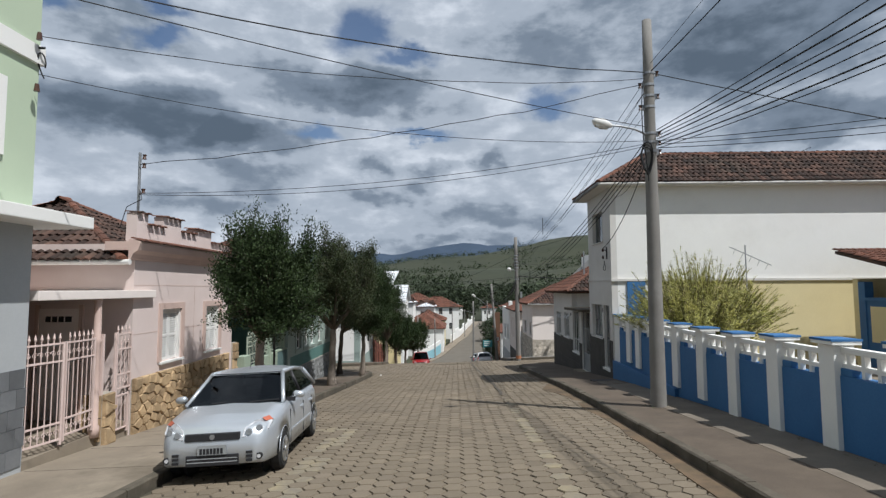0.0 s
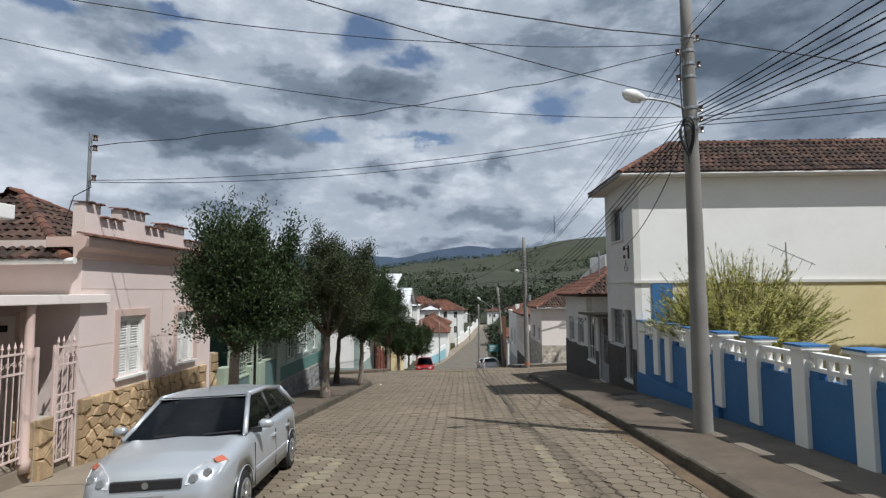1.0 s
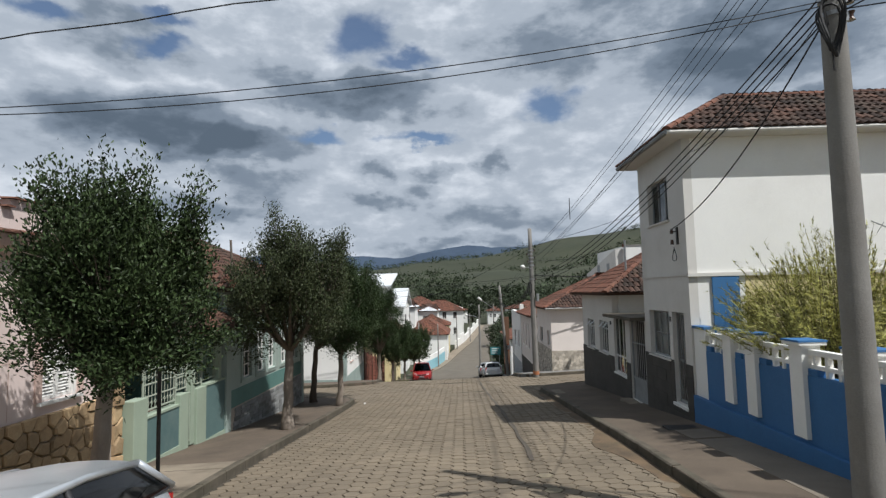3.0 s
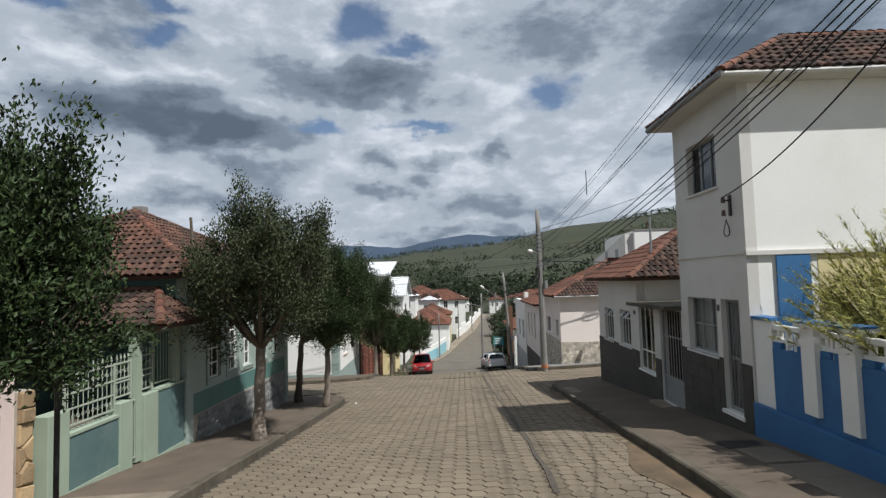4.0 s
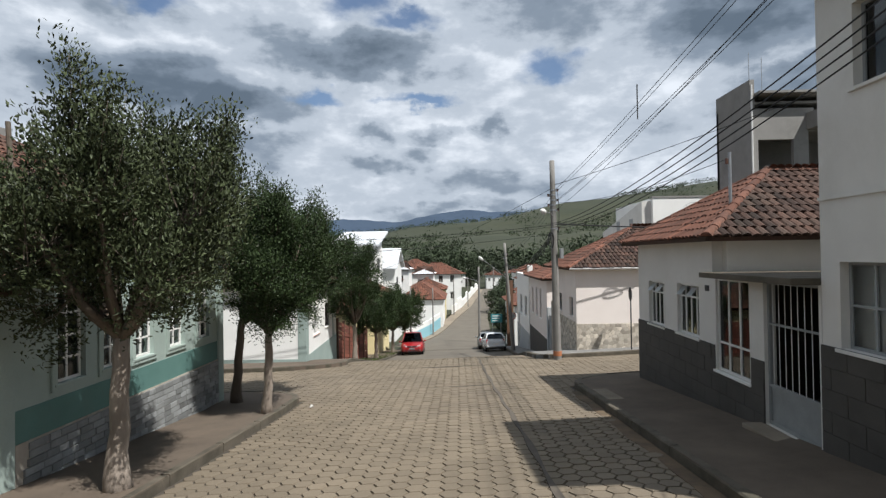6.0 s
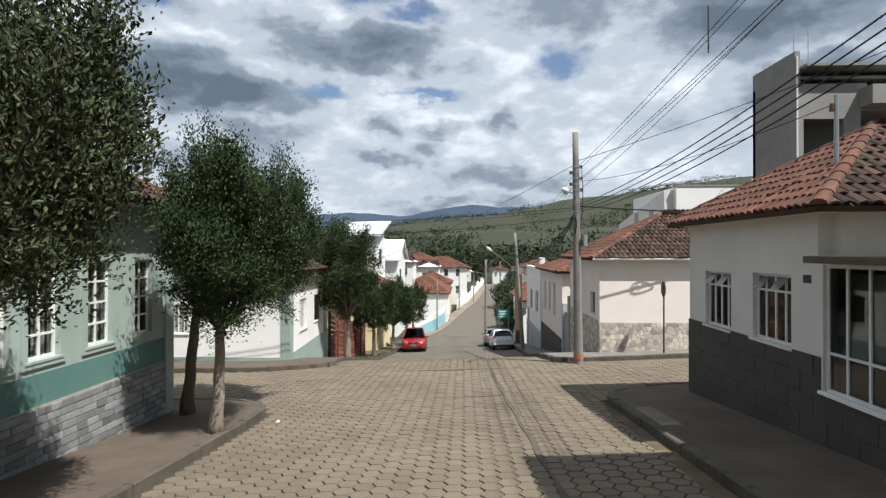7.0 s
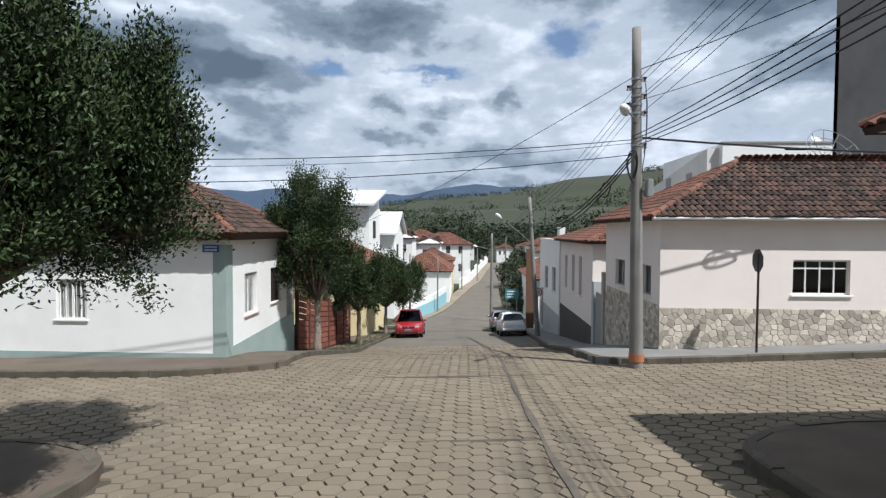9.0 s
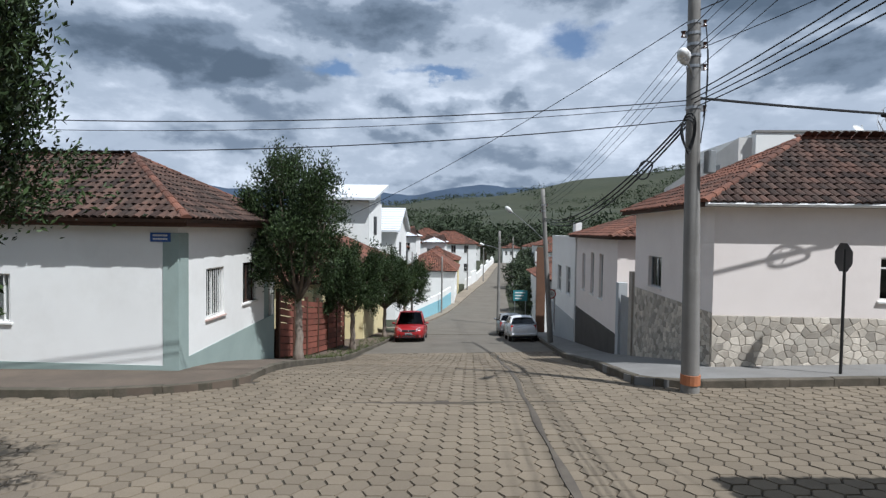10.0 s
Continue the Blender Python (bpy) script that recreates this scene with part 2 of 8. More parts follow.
lime_mat = material("pale_lime_plaster", (0.51, 0.60, 0.44), (0.47, 0.56, 0.41), 0.8, 0.85, 0.12, 70)
teal_mat = material("faded_teal_paint", (0.115, 0.185, 0.178), (0.085, 0.145, 0.145), 1.3, 0.8, 0.25, 60, stain=(0.22, 0.27, 0.24), stain_amount=0.5)
teal_dark_mat = material("dark_teal_paint", (0.125, 0.24, 0.215), (0.095, 0.195, 0.175), 1.3, 0.8, 0.25, 60, stain=(0.13, 0.17, 0.155), stain_amount=0.45)
# brown plaster, darkened to hold the shade inside the porch
porch_mat = material("shaded_brown_plaster", (0.34, 0.20, 0.15), (0.28, 0.165, 0.125), 1.4, 0.88, 0.2, 60)
grey_dado_mat = material("dark_grey_dado", (0.078, 0.072, 0.063), (0.055, 0.051, 0.046), 1.5, 0.8, 0.3, 50, stain=(0.10, 0.093, 0.085), stain_amount=0.4)
grey_wall_mat = material("light_grey_plaster", (0.45, 0.465, 0.47), (0.40, 0.415, 0.42), 1.0, 0.85, 0.15, 70)
blue_mat = material("royal_blue_paint", (0.050, 0.165, 0.36), (0.040, 0.138, 0.315), 1.2, 0.65, 0.25, 50, stain=(0.03, 0.07, 0.16), stain_amount=0.45)
cream_mat = material("cream_plaster", (0.76, 0.66, 0.38), (0.70, 0.60, 0.34), 1.0, 0.85, 0.15, 70, stain=(0.5, 0.43, 0.28), stain_amount=0.3)
sage_mat = material("grey_green_trim", (0.34, 0.41, 0.38), (0.29, 0.36, 0.33), 1.4, 0.85, 0.2, 60, stain=(0.2, 0.24, 0.2), stain_amount=0.4)
concrete_mat = material("raw_concrete", (0.30, 0.29, 0.27), (0.23, 0.22, 0.205), 0.7, 0.92, 0.4, 40, stain=(0.13, 0.125, 0.115), stain_amount=0.55)
pole_mat = material("grey_pole_concrete", (0.25, 0.24, 0.22), (0.19, 0.18, 0.165), 1.5, 0.9, 0.4, 50, stain=(0.14, 0.12, 0.10), stain_amount=0.5)
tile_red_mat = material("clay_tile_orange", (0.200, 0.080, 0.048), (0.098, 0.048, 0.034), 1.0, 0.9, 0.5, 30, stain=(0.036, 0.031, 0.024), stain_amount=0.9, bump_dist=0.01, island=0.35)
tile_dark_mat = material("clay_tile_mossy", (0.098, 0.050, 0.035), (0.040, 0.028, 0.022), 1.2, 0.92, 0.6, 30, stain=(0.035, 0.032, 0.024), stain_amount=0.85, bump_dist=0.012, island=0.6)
tile_piece_red_mat = material("clay_tile_orange_single", (0.200, 0.080, 0.048), (0.098, 0.048, 0.034), 1.0, 0.9, 0.5, 30, stain=(0.036, 0.031, 0.024), stain_amount=0.9, bump_dist=0.01, vary=0.35)
tile_piece_dark_mat = material("clay_tile_mossy_single", (0.098, 0.050, 0.035), (0.040, 0.028, 0.022), 1.2, 0.92, 0.6, 30, stain=(0.035, 0.032, 0.024), stain_amount=0.85, bump_dist=0.012, vary=0.6)
tile_brown_mat = material("clay_tile_brown", (0.125, 0.055, 0.034), (0.052, 0.032, 0.024), 1.0, 0.9, 0.5, 30, stain=(0.03, 0.027, 0.021), stain_amount=0.9, bump_dist=0.01, island=0.5)
tile_piece_brown_mat = material("clay_tile_brown_single", (0.125, 0.055, 0.034), (0.052, 0.032, 0.024), 1.0, 0.9, 0.5, 30, stain=(0.03, 0.027, 0.021), stain_amount=0.9, bump_dist=0.01, vary=0.5)
iron_mat = material("pink_painted_iron", (0.72, 0.58, 0.53), (0.63, 0.49, 0.44), 6, 0.6, 0.1, 80)
iron_mint_mat = material("pale_green_painted_iron", (0.40, 0.45, 0.36), (0.33, 0.37, 0.30), 6, 0.6, 0.1, 80)
steel_mat = material("galvanised_steel", (0.42, 0.43, 0.44), (0.33, 0.34, 0.35), 6, 0.45, 0.1, 80, metal=0.7)
black_iron_mat = material("black_painted_iron", (0.02, 0.02, 0.022), (0.03, 0.028, 0.026), 6, 0.55, 0.1, 80)
frame_grey_mat = material("grey_painted_window_steel", (0.30, 0.31, 0.31), (0.24, 0.25, 0.25), 5, 0.6, 0.1, 80)
frame_white_mat = material("white_painted_joinery", (0.78, 0.77, 0.74), (0.70, 0.69, 0.66), 5, 0.55, 0.08, 80)
dark_wood_mat = material("brown_stained_timber", (0.10, 0.045, 0.025), (0.065, 0.03, 0.018), 3, 0.75, 0.3, 60, stretch=(6, 1, 1))
red_board_mat = material("red_brown_boards", (0.26, 0.085, 0.055), (0.18, 0.06, 0.04), 2, 0.85, 0.4, 50, stain=(0.09, 0.06, 0.045), stain_amount=0.6, vary=0.3)
bark_mat = material("grey_brown_bark", (0.16, 0.125, 0.095), (0.09, 0.07, 0.052), 5, 0.95, 0.8, 25, stain=(0.24, 0.22, 0.19), stain_amount=0.5, bump_dist=0.02, stretch=(1, 1, 0.3))
limewash_mat = material("worn_limewash_bark", (0.34, 0.29, 0.24), (0.22, 0.18, 0.145), 4, 0.95, 0.7, 25, stain=(0.12, 0.095, 0.07), stain_amount=0.6, bump_dist=0.02, stretch=(1, 1, 0.3))
leaf_mat = material("dark_green_leaf", (0.042, 0.064, 0.022), (0.026, 0.043, 0.015), 1.2, 0.55, 0.0, 20, island=0.65, spec=0.2)
leaf_dry_mat = material("olive_leaf", (0.060, 0.072, 0.032), (0.038, 0.050, 0.022), 1.2, 0.55, 0.0, 20, island=0.65, spec=0.2)
shrub_mat = material("yellow_green_leaf", (0.38, 0.35, 0.075), (0.22, 0.225, 0.055), 1.0, 0.6, 0.0, 20, island=0.5)
far_leaf_mat = material("far_foliage", (0.045, 0.062, 0.027), (0.028, 0.041, 0.019), 0.35, 0.8, 0.0, 4, island=0.4)
grass_mat = material("verge_grass", (0.09, 0.11, 0.035), (0.06, 0.075, 0.025), 4, 0.9, 0.0, 40, island=0.4)
hill_mat = material("grassy_hillside", (0.046, 0.050, 0.024), (0.027, 0.033, 0.016), 0.012, 0.95, 0.0, 0.12, stain=(0.022, 0.031, 0.016), stain_amount=0.85)
rubber_mat = material("black_rubber", (0.015, 0.015, 0.015), (0.02, 0.02, 0.02), 8, 0.85, 0.2, 80)
plastic_mat = material("black_plastic", (0.018, 0.018, 0.02), (0.024, 0.024, 0.026), 8, 0.5, 0.05, 80)
silver_mat = material("silver_car_paint", (0.57, 0.60, 0.63), (0.54, 0.57, 0.60), 2, 0.30, 0.0, 300, metal=0.55, spec=0.6)
redcar_mat = material("red_car_paint", (0.30, 0.016, 0.018), (0.27, 0.014, 0.016), 2, 0.28, 0.0, 300, spec=0.6)
whitecar_mat = material("white_car_paint", (0.72, 0.73, 0.74), (0.70, 0.71, 0.72), 2, 0.3, 0.0, 300, spec=0.6)
alloy_mat = material("alloy_wheel", (0.55, 0.56, 0.57), (0.48, 0.49, 0.50), 6, 0.35, 0.0, 100, metal=0.9)
headlamp_mat = material("clear_headlamp", (0.85, 0.86, 0.87), (0.50, 0.51, 0.53), 14, 0.12, 0.0, 50, metal=0.3, spec=0.8)
amber_mat = material("amber_lens", (0.50, 0.15, 0.09), (0.45, 0.12, 0.07), 9, 0.2, 0.0, 50)
tail_mat = material("red_lens", (0.4, 0.015, 0.012), (0.35, 0.01, 0.01), 9, 0.2, 0.0, 50)
cable_mat = material("black_cable", (0.012, 0.012, 0.013), (0.018, 0.018, 0.018), 5, 0.7, 0.0, 80)
roofmetal_mat = material("white_metal_roof", (0.72, 0.74, 0.76), (0.66, 0.68, 0.70), 2, 0.5, 0.0, 30)
ceramic_mat = material("brown_insulator", (0.10, 0.05, 0.035), (0.07, 0.04, 0.03), 9, 0.25, 0.0, 60)
plate_blue_mat = material("blue_enamel_plate", (0.04, 0.10, 0.35), (0.035, 0.09, 0.30), 5, 0.4, 0.0, 60)
sign_green_mat = material("teal_sign_sheet", (0.05, 0.24, 0.26), (0.045, 0.2, 0.23), 4, 0.45, 0.0, 60)
tilegrey_mat = material("grey_slate_tile", (0.17, 0.175, 0.18), (0.12, 0.125, 0.13), 3, 0.6, 0.25, 40, vary=0.25)
interior_mat = material("dim_interior_plaster", (0.35, 0.33, 0.30), (0.30, 0.28, 0.26), 2, 0.9, 0.0, 50)
curtain_mat = material("pale_curtain_cloth", (0.55, 0.53, 0.48), (0.45, 0.43, 0.39), 3, 0.9, 0.1, 60, stretch=(8, 8, 0.5))
glass_mat = glass_material("window_glass", (0.28, 0.31, 0.31))
frosted_mat = glass_material("frosted_glass", (0.7, 0.74, 0.74), 0.35)
carglass_mat = glass_material("tinted_car_glass", (0.035, 0.045, 0.05))

# ---- mesh helpers ----
class Shape:
    """Collects vertices and faces of one mesh."""

    def __init__(self):
        self.v, self.f = [], []

    def add(self, verts, faces):
        n = len(self.v)
        self.v += [tuple(p) for p in verts]
        self.f += [tuple(n + i for i in face) for face in faces]
        return self

    def box(self, x0, x1, y0, y1, z0, z1):
        x0, x1, y0, y1, z0, z1 = min(x0, x1), max(x0, x1), min(y0, y1), max(y0, y1), min(z0, z1), max(z0, z1)
        return self.add([(x0, y0, z0), (x1, y0, z0), (x1, y1, z0), (x0, y1, z0), (x0, y0, z1), (x1, y0, z1), (x1, y1, z1), (x0, y1, z1)],
                        [(0, 3, 2, 1), (4, 5, 6, 7), (0, 1, 5, 4), (1, 2, 6, 5), (2, 3, 7, 6), (3, 0, 4, 7)])

    def tube(self, points, radii, n=8, cap=True):
        """A round bar through points, with a radius at each."""
        pts = [Vector(p) for p in points]
        radii = radii if isinstance(radii, (list, tuple)) else [radii] * len(pts)
        rings, base = [], len(self.v)
        side = None
        for i, p in enumerate(pts):
            d = (pts[min(i + 1, len(pts) - 1)] - pts[max(i - 1, 0)]).normalized()
            ref = side if side is not None else (Vector((1, 0, 0)) if abs(d.x) < 0.8 else Vector((0, 1, 0)))
            a = (ref - d * ref.dot(d)).normalized()
            side = a
            b = d.cross(a)
            for k in range(n):
                w = 2 * math.pi * k / n
                self.v.append(tuple(p + (a * math.cos(w) + b * math.sin(w)) * radii[i]))
        for i in range(len(pts) - 1):
            for k in range(n):
                a, b = base + i * n + k, base + i * n + (k + 1) % n
                self.f.append((a, b, b + n, a + n))
        if cap:
            self.f.append(tuple(base + n - 1 - k for k in range(n)))
            self.f.append(tuple(base + (len(pts) - 1) * n + k for k in range(n)))
        return self

    def prism(self, poly, axis, a0, a1):
        """A flat polygon drawn out along an axis. poly: the other two coordinates in the order x, y, z."""
        def at(p, a):
            return (a, p[0], p[1]) if axis == "x" else (p[0], a, p[1]) if axis == "y" else (p[0], p[1], a)
        n = len(poly)
        verts = [at(p, a0) for p in poly] + [at(p, a1) for p in poly]
        faces = [tuple(range(n - 1, -1, -1)), tuple(range(n, 2 * n))] + [(i, (i + 1) % n, n + (i + 1) % n, n + i) for i in range(n)]
        return self.add(verts, faces)

    def mesh(self, name, bevel=0.0, smooth=False):
        me = bpy.data.meshes.new(name)
        me.from_pydata(self.v, [], self.f)
        bm = bmesh.new()
        bm.from_mesh(me)
        bmesh.ops.recalc_face_normals(bm, faces=bm.faces)
        if bevel:
            edges = [e for e in bm.edges if len(e.link_faces) == 2 and e.calc_face_angle(0) > 0.5]
            bmesh.ops.bevel(bm, geom=edges, offset=bevel, segments=2, affect="EDGES", profile=0.6, clamp_overlap=True)
        bm.to_mesh(me)
        bm.free()
        if smooth:
            me.shade_smooth()
        return me


def put(ob, mat, parent):
    if mat and ob.data and not ob.data.materials:
        ob.data.materials.append(mat)
    if parent:
        ob.parent = parent
    return ob


def part(name, shape, mat, parent=None, label="", bevel=0.0, smooth=False):
    me = shape if isinstance(shape, bpy.types.Mesh) else shape.mesh(name, bevel, smooth)
    ob = put(new(name, me), mat, parent)
    if label:
        ob["label"] = label
    return ob


def thing(name, label, category, group="", kind="", at=(0, 0, 0)):
    ob = new(name)
    ob.location = at
    ob.empty_display_size = 0.2
    return tagged(ob, label, category, group, kind)


def blob(x, y, z=0.0, s=1.0):
    return noise.noise((x * s, y * s, z))


# ---- the lie of the land ----
PROFILE_Y = [-60, -20, 0, 6.65, 11, 13.8, 16.7, 20.5, 24, 28.4, 32, 35.2, 36.6, 38.2, 40, 45.5, 52, 57.4, 65, 75, 85, 105, 150, 400]
PROFILE_Z = [1.6, 0.6, -0.23, -0.59, -0.86, -1.06, -1.27, -1.63, -1.94, -2.34, -2.62, -2.86, -2.96, -3.20, -3.58, -4.70, -5.62, -6.36, -7.3, -8.15, -8.4, -8.45, -8.4, -8.4]


def prof(y):
    return float(np.mean(np.interp([y - 1, y - 0.5, y, y + 0.5, y + 1], PROFILE_Y, PROFILE_Z)))


def lie(x, y):
    """Height of the paving: the street falls along y and leans a little to the left."""
    lean = 0.045 * max(0.0, min(1.0, (75 - y) / 20))
    if x < 0:
        lean *= float(np.interp(y, [27, 32, 39, 46], [1.0, 0.4, 0.4, 0.8]))
    return prof(y) + lean * max(-16, min(16, x))


def shift(y):
    """The far road swings gently to the right."""
    return 0.0 if y < 56 else 0.00045 * (y - 56) ** 2 + 0.012 * (y - 56)


KERB_R, KERB_L, RX = 3.35, -4.3, 5.25


def far_left(y):
    return float(np.interp(y, [62, 70, 80, 105, 118, 150, 260], [-4.9, -4.5, -2.4, 0.7, 2.6, 5.5, 16]))


def far_right(y):
    return float(np.interp(y, [62, 80, 105, 118, 150, 260], [3.95, 4.1, 5.0, 6.3, 9.5, 21]))


def kerb_left(y):
    return -4.3 - 0.55 * max(0.0, min(1.0, (y - 30) / 10))


def kerb_right(y):
    return float(np.interp(y, [34, 37.4, 46, 56, 62], [3.35, 3.12, 3.6, 3.9, 3.95]))


def ground_height(x, y):
    z = lie(x, y) - 0.30
    if y > 62 or abs(x) > 18:
        z -= 0.2
    d = math.hypot(x, y - 20)
    # meadow hill beyond the town, and the low far ground
    hill = 118 * math.exp(-(((x - 700) / 430) ** 2)) * max(0, min(1, (y - 330) / 700)) ** 1.3
    hill += 58 * max(0, min(1, (y - 260) / 900)) ** 1.4 * (1 + 0.35 * math.sin(x * 0.004 + 1.0))
    hill += (14 * blob(x, y, 3.0, 0.004) + 6 * blob(x, y, 7.0, 0.012)) * max(0, min(1, (d - 250) / 300))
    return z + max(0.0, hill)


def build_ground():
    def axis(near, step, far):
        vals, v, s = [0.0], 0.0, step
        while v < far:
            v += s
            if v > near:
                s *= 1.16
            vals.append(v)
        return vals
    px = axis(20, 2.5, 3400)
    xs = sorted(set([-v for v in px] + px))
    ys = [-v for v in reversed(axis(30, 4, 600)[1:])] + axis(75, 2.0, 4200)
    verts = [(x, y, ground_height(x, y)) for y in ys for x in xs]
    n = len(xs)
    faces = [(j * n + i, j * n + i + 1, (j + 1) * n + i + 1, (j + 1) * n + i) for j in range(len(ys) - 1) for i in range(n - 1)]
    me = bpy.data.meshes.new("ground")
    me.from_pydata(verts, [], faces)
    me.shade_smooth()
    tagged(put(new("ground", me), hill_mat, None), "green meadow and scrub ground rising to a hill", "ground", kind="structure")


def strip(name, left, right, ys, lift, mat, label, category, skirt=0.35, kind="structure", across=5):
    """A slab that follows the street between two edge functions of y."""
    rows = [[(x, y, lie(x, y) + lift) for x in np.linspace(left(y), right(y), across)] for y in ys]
    n, m = len(ys) - 1, across
    verts = [p for r in rows for p in r]
    k = len(verts)
    verts += [(p[0], p[1], p[2] - skirt) for r in rows for p in (r[0], r[-1])]
    faces = [(j * m + i, j * m + i + 1, (j + 1) * m + i + 1, (j + 1) * m + i) for j in range(n) for i in range(m - 1)]
    for j in range(n):
        faces += [(j * m, (j + 1) * m, k + 2 * (j + 1), k + 2 * j), (j * m + m - 1, k + 2 * j + 1, k + 2 * (j + 1) + 1, (j + 1) * m + m - 1)]
    faces += [tuple(range(m)) + (k + 1, k), tuple(reversed(range(n * m, n * m + m))) + (k + 2 * n, k + 2 * n + 1)]
    return tagged(part(name, Shape().add(verts, faces), mat), label, category, kind=kind)


def edge_right(y):
    if y < 28.4:
        return KERB_R
    if y < 29.8:
        return KERB_R + 2.2 * (1 - math.sqrt(1 - ((y - 28.4) / 1.4) ** 2))
    if y < 35.2:
        return 15.0
    if y < 36.2:
        return 3.2 + 1.2 * (1 - math.sqrt(max(0, 1 - (36.2 - y) ** 2)))
    return kerb_right(y)


def edge_left(y):
    if y < 28.0:
        return KERB_L
    if y < 29.5:
        return KERB_L - 2.2 * (1 - math.sqrt(1 - ((y - 28.0) / 1.5) ** 2))
    if y < 34.3:
        return -15.0
    if y < 36.0:
        return -4.6 - 3.4 * (1 - math.sqrt(max(0, 1 - ((36.0 - y) / 1.7) ** 2)))
    return kerb_left(y)


def span(a, b, step):
    n = max(1, int(round((b - a) / step)))
    return [a + (b - a) * i / n for i in range(n + 1)]


build_ground()


# ---- road bed, pavements and kerbs ----
def build_roads():
    bed = strip("road", lambda y: max(edge_left(y), -15) - 0.2, lambda y: min(edge_right(y), 15) + 0.2, span(1.5, 28, 0.5) + span(28.2, 36.4, 0.2) + span(36.8, 48.5, 0.5), -0.024, joint_mat,
                "street of grey hexagonal concrete paving blocks", "road", across=9)
    strip("road_behind", lambda y: KERB_L, lambda y: KERB_R, span(-40, 1.5, 2), 0.0, far_road_mat, "paved street", "road")
    strip("road_downhill", lambda y: kerb_left(y), lambda y: kerb_right(y), span(48.5, 62, 0.75), -0.002, far_road_mat, "paved street falling away downhill", "road")
    strip("road_far", far_left, far_right, span(62, 92, 1.5) + span(96, 174, 6), 0.02, far_road_mat,
          "far stretch of the street in the valley", "road")
    pr = strip("pavement_1", edge_right, lambda y: RX + 10, span(-40, 0, 4) + span(1, 28, 0.5) + span(28.2, 29.79, 0.12), 0.15, dark_pavement_mat, "dark brown worn cement pavement", "pavement")
    pl = strip("pavement_2", lambda y: -15, edge_left, span(16.8, 28, 0.5) + span(28.2, 29.49, 0.12), 0.15, pavement_mat, "brown worn cement pavement beside tree trunks", "pavement")
    pn = strip("pavement_3", lambda y: -15, edge_left, span(-40, 0, 4) + span(1, 16.8, 0.5), 0.15, pavement_light_mat, "pale cement pavement with joints", "pavement")
    fr = strip("pavement_4", edge_right, lambda y: 15.0, span(35.21, 37.4, 0.12) + span(38, 62, 0.75), 0.14, grey_pavement_mat, "grey cement pavement", "pavement")
    fl = strip("pavement_5", lambda y: -16, edge_left, span(34.31, 36.4, 0.12) + span(37, 62, 0.75), 0.14, pavement_mat, "brown cement pavement with grass edge", "pavement")
    # pale cement strips laid over the brown one
    strip("pavement_6", lambda y: 4.42 + 0.03 * math.sin(y), lambda y: RX, span(-2, 16.2, 0.5), 0.155, dull_cement_mat, "pale rough cement strip beside the blue wall", "pavement", skirt=0.03)
    strip("pavement_7", lambda y: 4.42, lambda y: 5.05, span(16.3, 17.2, 0.3), 0.160, dull_cement_mat, "pale cement patch", "pavement", skirt=0.03)
    strip("pavement_8", lambda y: 3.5, lambda y: 3.85, span(25.6, 27.1, 0.3), 0.158, pavement_light_mat, "pale cement ramp at the kerb", "pavement", skirt=0.03)
    rnd = random.Random(5)

    def kerbs(owner, path, inward):
        """Kerb stones along a line of plan points; inward points to the pavement side."""
        pts = [Vector((*p, 0)) for p in path]
        for a, b in zip(pts, pts[1:]):
            d = (b - a)
            if d.length < 0.05:
                continue
            d.normalize()
            n = Vector((-d.y, d.x, 0)) * inward
            a2, b2 = a + d * 0.006, b - d * 0.006
            out, h = rnd.uniform(0.004, 0.022), rnd.uniform(-0.006, 0.012)
            s, vs = Shape(), []
            for p in (a2, b2):
                for off, z, ch in ((-out, -0.3, 0), (-out, 0.135 + h, 0), (-out + 0.025, 0.156 + h, 0), (0.13, 0.157 + h, 0), (0.13, -0.3, 0)):
                    q = p + n * off
                    vs.append((q.x, q.y, lie(q.x, q.y) + z))
            s.add(vs, [(0, 1, 6, 5), (1, 2, 7, 6), (2, 3, 8, 7), (3, 4, 9, 8), (4, 3, 2, 1, 0), (5, 6, 7, 8, 9)])
            part("kerb_stone", s, kerb_mat, owner)

    kerbs(pr, [(edge_right(y), y) for y in span(1, 28, 0.9)] + [(edge_right(y), y) for y in (28.4, 29.0, 29.4, 29.65, 29.79)] + [(x, 29.79) for x in span(6.4, 13, 0.9)], -1)
    kerbs(pl, [(edge_left(y), y) for y in span(16.8, 28, 0.9)] + [(edge_left(y), y) for y in (28.6, 29.1, 29.35, 29.49)] + [(-x, 29.49) for x in span(7.3, 13, 0.9)], 1)
    kerbs(pn, [(edge_left(y), y) for y in span(1, 16.8, 0.9)], 1)
    kerbs(fr, [(x, 35.21) for x in reversed(span(4.4, 14, 0.8))] + [(edge_right(y), y) for y in (35.25, 35.45, 35.8, 36.2)] + [(edge_right(y), y) for y in span(37, 61, 0.9)], -1)
    kerbs(fl, [(-x, 34.31) for x in reversed(span(8, 15, 0.8))] + [(edge_left(y), y) for y in (34.33, 34.45, 34.7, 35.1, 35.5, 36)] + [(edge_left(y), y) for y in span(36.8, 61, 0.9)], 1)
